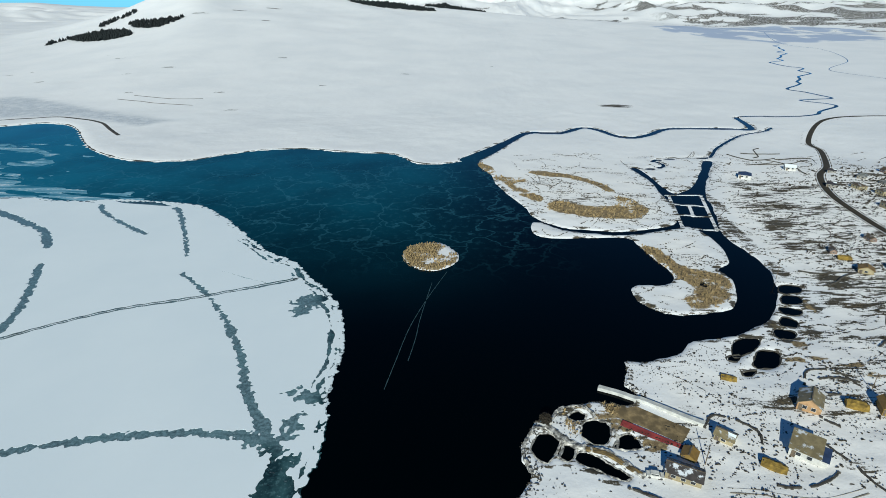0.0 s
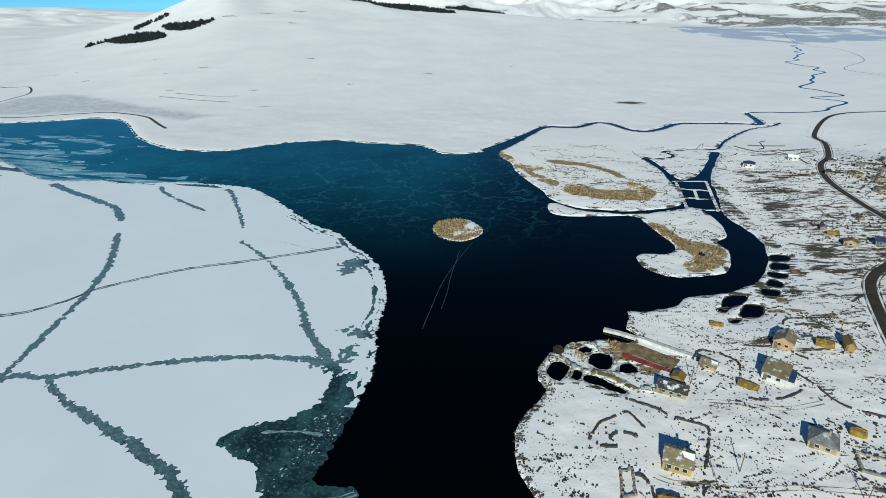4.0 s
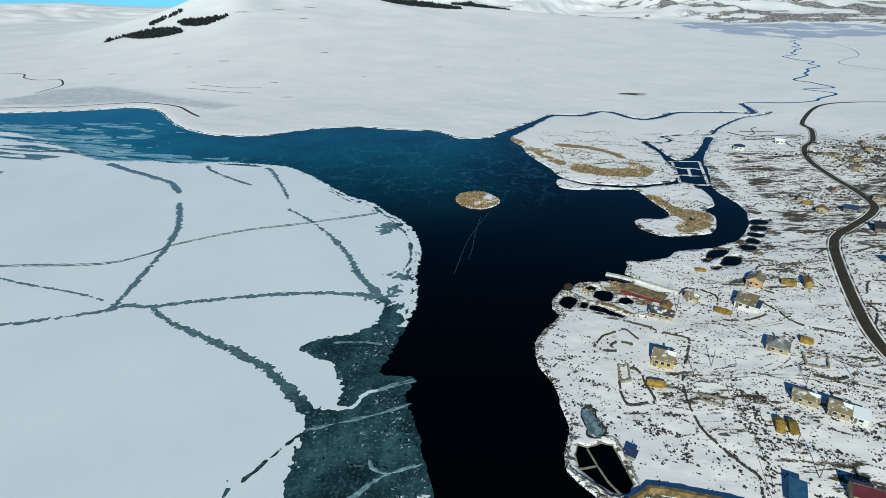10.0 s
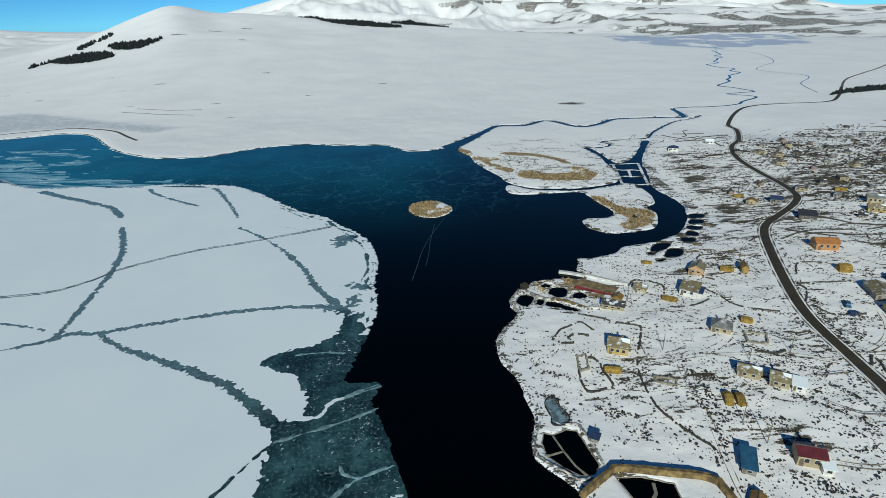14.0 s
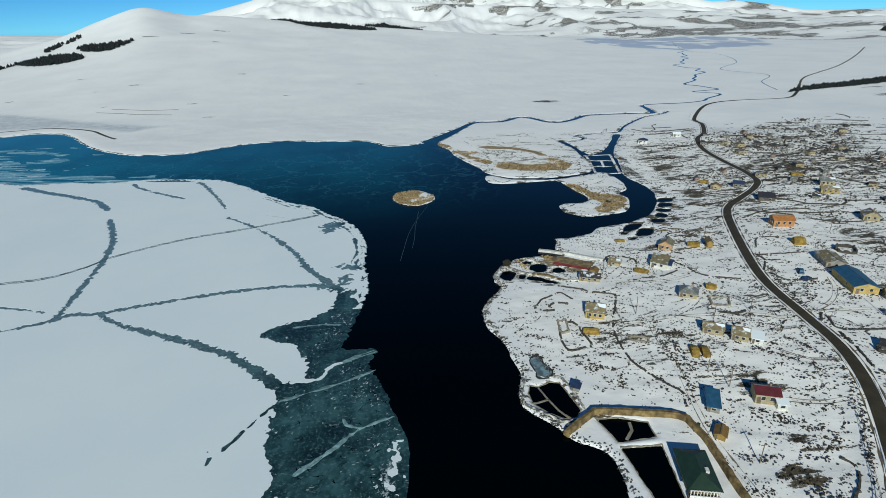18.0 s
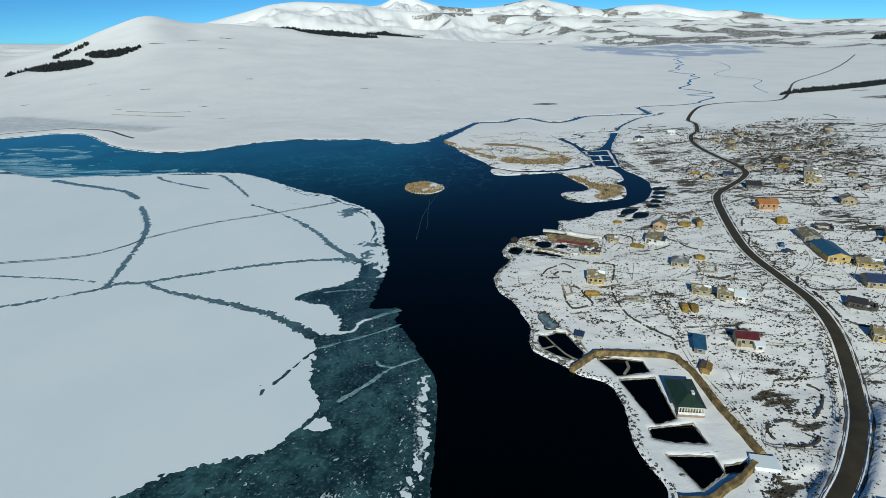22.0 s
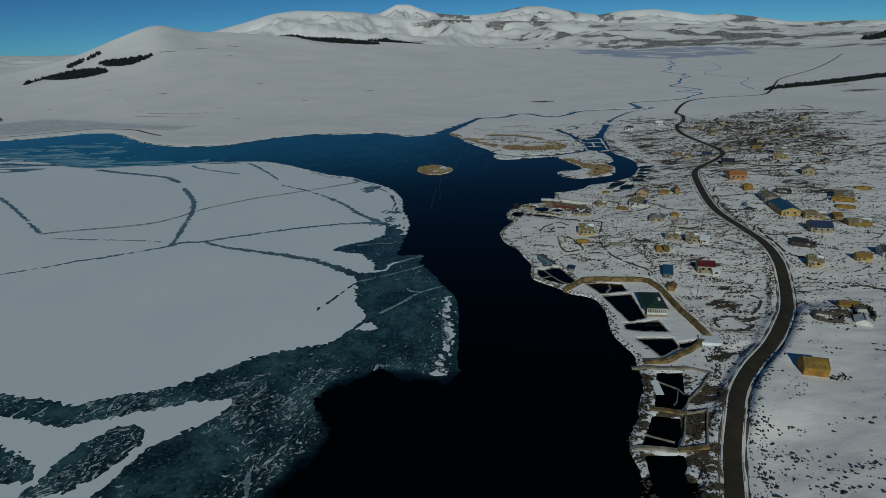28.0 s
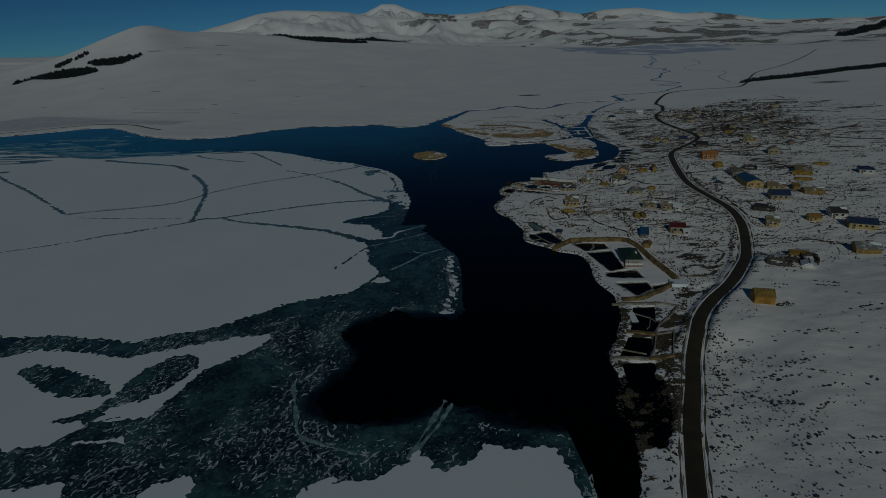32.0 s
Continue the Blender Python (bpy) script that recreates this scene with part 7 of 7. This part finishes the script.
for _ in range(9000):
    x, y = r5.uniform(4, 200), r5.uniform(-125, 160)
    if sample(land, x, y) < 1.0 or sample(road_d, x, y) < 3.6 or (20 < x < 54 and -42 < y < 18) or r5.random() > 0.04 + 1.2 * max(0.0, float(value_noise(np.float64(x / 14), np.float64(y / 14), 93))):
        continue
    places.append((x, y))
# long rows: old fence lines, furrows and trodden paths all over the village slope
for _ in range(3600):
    x, y = r5.uniform(30, 420), r5.uniform(-30, 400)
    if r5.random() > (0.25 if y > 125 else 0.15 if x > 82 else 0.04) + (1.3 if y > 125 else 0.7) * sample(bare, x, y) + 0.5 * float(value_noise(np.float64(x / 30), np.float64(y / 30), 97)):
        continue
    a, turn = r5.normal(-0.1, 0.45), r5.normal(0, 0.03)
    for k in range(int(r5.integers(8, 34))):
        a += turn + r5.normal(0, 0.06)
        x, y = x + math.cos(a) * 0.75, y + math.sin(a) * 0.75
        if sample(land, x, y) > 1.0 and sample(road_d, x, y) > 3.6 and not (20 < x < 54 and -42 < y < 18) and r5.random() < 0.8:
            places.append((x, y))
# litter and woodpiles round the houses
for ob in [o for o in scene.objects if o.parent is None and o.name.split(".")[0] in ("house", "shed", "barn", "hall", "annex", "haystack")]:
    cx, cy = ob.matrix_basis.translation[:2]
    for _ in range(34):
        a, q = r5.uniform(0, 6.28), r5.uniform(4.5, 11)
        p = (cx + math.cos(a) * q * 1.2, cy + math.sin(a) * q)
        if sample(land, *p) > 1.5 and sample(road_d, *p) > 3.8:
            (rocks if r5.random() < 0.3 else places).append(p)
for ends in ([(57, -70.3), (74, -73.4)], [(37.7, -77.1), (64.3, -82.9)], [(44, -65), (45, -71)], [(38.5, -72.8), (31, -92)], [(35, -94), (44, -100)], [(80, -66), (98, -62)]):
    p, q = np.array(ends)
    for u in r5.random(34):
        if r5.random() < 0.35 + 0.65 * math.sin(u * 19) ** 2:
            w = p + (q - p) * u + r5.normal(0, 0.7, 2)
            if sample(road_d, *w) > 3.4:
                places.append((float(w[0]), float(w[1])))
STREAKS = [[(70.2, -55.5), (72, -55), (74, -54.6)], [(71, -57), (73.4, -56)], [(108, 28), (109.5, 40), (110.5, 52)], [(95, 3), (100, 12), (104.5, 22)], [(88, 40), (94, 34), (100, 26)], [(100, 44), (104, 36), (106, 26)],
           [(118.5, 62), (121, 76), (126, 92)], [(124, 66), (130, 76), (136, 78)], [(126, 36), (132, 32), (136, 26)], [(53, -33), (49, -36), (46.5, -39)],
           [(67.7, 54), (69.8, 50.9), (70.7, 46.6)], [(64.1, 53.3), (64.6, 47.2), (64.1, 39.4), (63.4, 31.9)], [(61, 49.2), (60.7, 43.1), (61.2, 37.3), (60, 28.5), (59.2, 23.7)], [(34.4, 38.5), (38.6, 37.9), (41.6, 36.3)],
           [(37.8, 30.4), (42.3, 29.9)], [(51.5, 31.4), (53.5, 29.9)], [(74.1, 32.7), (79.8, 31.3)], [(60.9, 60.9), (65.2, 59.8)], [(86.3, 65.3), (91.6, 60.7), (95.6, 57.2)], [(18.2, 58.3), (22.8, 56.1), (25.8, 55)],
           [(15.2, 47.3), (19.5, 45.4), (21.2, 41.4), (21.9, 37.4)], [(32, 40.2), (33.9, 36.6)], [(71.3, 15.1), (74.8, 12.4), (77.3, 9.7), (80.7, 6), (84.7, 5.8)], [(81.6, 2.7), (85.2, 0.9)], [(74.8, 2.2), (82.1, -1.1)],
           [(73.2, -2.1), (78.7, -3.7)], [(58.7, -0.7), (64, -2.3), (67.7, -1.3)], [(69.3, -10.2), (70, -13.4)], [(54.6, -10.1), (59.6, -11.5)], [(98.9, 11.4), (92.5, 2.1), (88, -4.5)], [(69.6, -14), (73.9, -16)],
           [(51.2, -38), (47, -43), (43, -48)], [(36, -62), (32, -70), (28, -78), (22, -90)], [(31, -62), (29, -66), (25, -71)], [(24, -76), (21, -84), (17, -94)], [(26.4, -44), (23.8, -50), (20.2, -56), (16.8, -61.5), (12.6, -67)]]
for line in STREAKS:
    c = curve(line, 0.5)
    for q in c:
        for _ in range(3):
            p = (float(q[0] + r5.normal(0, 0.8)), float(q[1] + r5.normal(0, 0.6)))
            if sample(land, *p) > 0.5 and sample(road_d, *p) > 3.0:
                places.append(p)
clumps("brush", places, 0.47, 0.55, M_BRUSH, "dark brush and weeds poking through the snow", "brush", 11)
clumps("field_stones", rocks, 0.42, 0.4, M_STONE, "scattered stones and clods on the snow", "stones", 12)
big = []
for cx, cy, n in ((72, 33, 14), (67, 36, 10), (78, 28, 12), (66, 18, 10), (72, 10, 9), (82, 8, 8), (92, 14, 9), (96, 24, 12), (64, 52, 16), (58, 42, 8), (69, -8, 20), (71, -14, 14), (98, -25, 14), (50, -35, 16), (58, -30, 14), (102, 12, 10),
                  (54, 70, 8), (66, 78, 7), (98, 55, 8), (106, 62, 14), (112, 74, 14), (24, 36, 9), (22, 42, 8), (46, 30, 8), (80, 112, 14), (72, 124, 12), (96, 108, 12), (120, 92, 16), (128, 104, 18),
                  (134, 118, 18), (146, 128, 16), (160, 150, 22), (180, 160, 22), (128, 130, 14), (110, 140, 12), (140, 66, 10), (176, 100, 14), (92, -30, 14), (24, -92, 20), (18, -88, 24), (12, -92, 16), (41, -52, 12)):
    for _ in range(2 * n):
        big.append((cx + r5.normal(0, 2.6), cy + r5.normal(0, 2.2)))
big = [p for p in big if sample(land, *p) > 1 and sample(road_d, *p) > 3.6]
clumps("scrub", big, 0.55, 0.5, M_BRUSH, "low dark scrub and heaps beside the houses", "scrub", 13)
# fine specks of grass and clods, thick in some places and absent in others
specks = []
for _ in range(34000):
    x, y = r5.uniform(8, 190), r5.uniform(-125, 150)
    v = float(value_noise(np.float64(x / 5.5), np.float64(y / 3.6), 98)) + 0.6 * float(value_noise(np.float64(x / 31), np.float64(y / 27), 99))
    if y < -30 and x > 62:
        v -= 0.25
    if y < -40 and x < 45:
        v += 0.35
    if v < 0.06 + 0.24 * r5.random() or sample(land, x, y) < 0.7 or sample(road_d, x, y) < 2.9 or (26 < x < 53 and -36 < y < 16):
        continue
    specks.append((x, y))
clumps("grass_specks", specks, 0.3, 0.6, M_BRUSH, "tiny tufts and clods poking through the snow", "grass", 17)
# yards of the far houses: sheds' rubble, fences and woodpiles in dark heaps
yards = []
for cx, cy in SPOTS:
    for _ in range(46):
        a, q = r5.uniform(0, 6.28), 3.5 + abs(r5.normal(0, 6))
        yards.append((cx + math.cos(a) * q * 1.7, cy + math.sin(a) * q))
yards = [p for p in yards if sample(land, *p) > 2 and sample(road_d, *p) > 3.6]
clumps("yard_heaps", yards, 0.85, 0.7, M_BRUSH, "dark heaps and fences round the far houses", "heaps", 18)
r6 = np.random.default_rng(6)
for _ in range(75):
    x, y = r6.uniform(130, 400), r6.uniform(140, 400)
    if sample(land, x, y) < 8:
        continue
    a, pts = r6.normal(-0.15, 0.4), [(x, y)]
    for _ in range(int(r6.integers(3, 7))):
        a += r6.normal(0, 0.25)
        pts.append((pts[-1][0] + 7 * math.cos(a), pts[-1][1] + 7 * math.sin(a)))
    if min(sample(road_d, *p) for p in pts) < 5 or min(sample(land, *p) for p in pts) < 3:
        continue
    c = curve(pts, 1.5)
    w = np.clip(0.75 + 1.1 * fbm(c[:, 0], c[:, 1], 9.0, 3, 101), 0.1, 1.7)
    tagged(ribbon("field_wall", c, w, 0.5, M_STONE, sag=0.0), "dark tumbled field wall in the snow", "stone wall", "field walls")
verge = []
for p in curve(ROAD, 0.5):
    if p[1] > 210 or p[1] < -125:
        continue
    for _ in range(2):
        side, off = r5.choice((-1, 1)), r5.uniform(3.3, 5.6)
        a = r5.uniform(0, 6.28)
        q = (p[0] + side * off * 0.9 + 0.4 * math.cos(a), p[1] - side * off * 0.45 + 0.4 * math.sin(a))
        if sample(road_d, *q) > 3.2 and value_noise(np.float64(q[0] / 9), np.float64(q[1] / 9), 95) > -0.1:
            verge.append(q)
clumps("verge_weeds", verge, 0.5, 0.5, M_BRUSH, "dry weeds along the road verge", "weeds", 14)
shore = []
for p in curve(SHORE_EAST[12:], 0.4):
    for _ in range(2):
        shore.append((p[0] + r5.normal(0.7, 0.8), p[1] + r5.normal(0, 0.7)))
clumps("shore_stones", shore, 0.5, 0.45, M_STONE, "dark stones lining the lake shore", "stones", 15)
blades = []
for outline, n in zip(REEDS, (500, 900, 400, 1200, 900, 150)):
    p = np.array(outline, float)
    for _ in range(n):
        q = (r5.uniform(p[:, 0].min(), p[:, 0].max()), r5.uniform(p[:, 1].min(), p[:, 1].max()))
        if sample(reed, *q) > 0.45 and sample(land, *q) > 0.2:
            blades.append(q)
for _ in range(500):
    q = (r5.uniform(28, 46), r5.uniform(108, 124))
    if sample(land, *q) > 0.4 and value_noise(np.float64(q[0] / 6), np.float64(q[1] / 6), 96) > 0.0:
        blades.append(q)
clumps("reed_bed", blades, 0.7, 1.0, M_STRAW, "straw-coloured dry reeds on the islands", "reeds", 16, True)
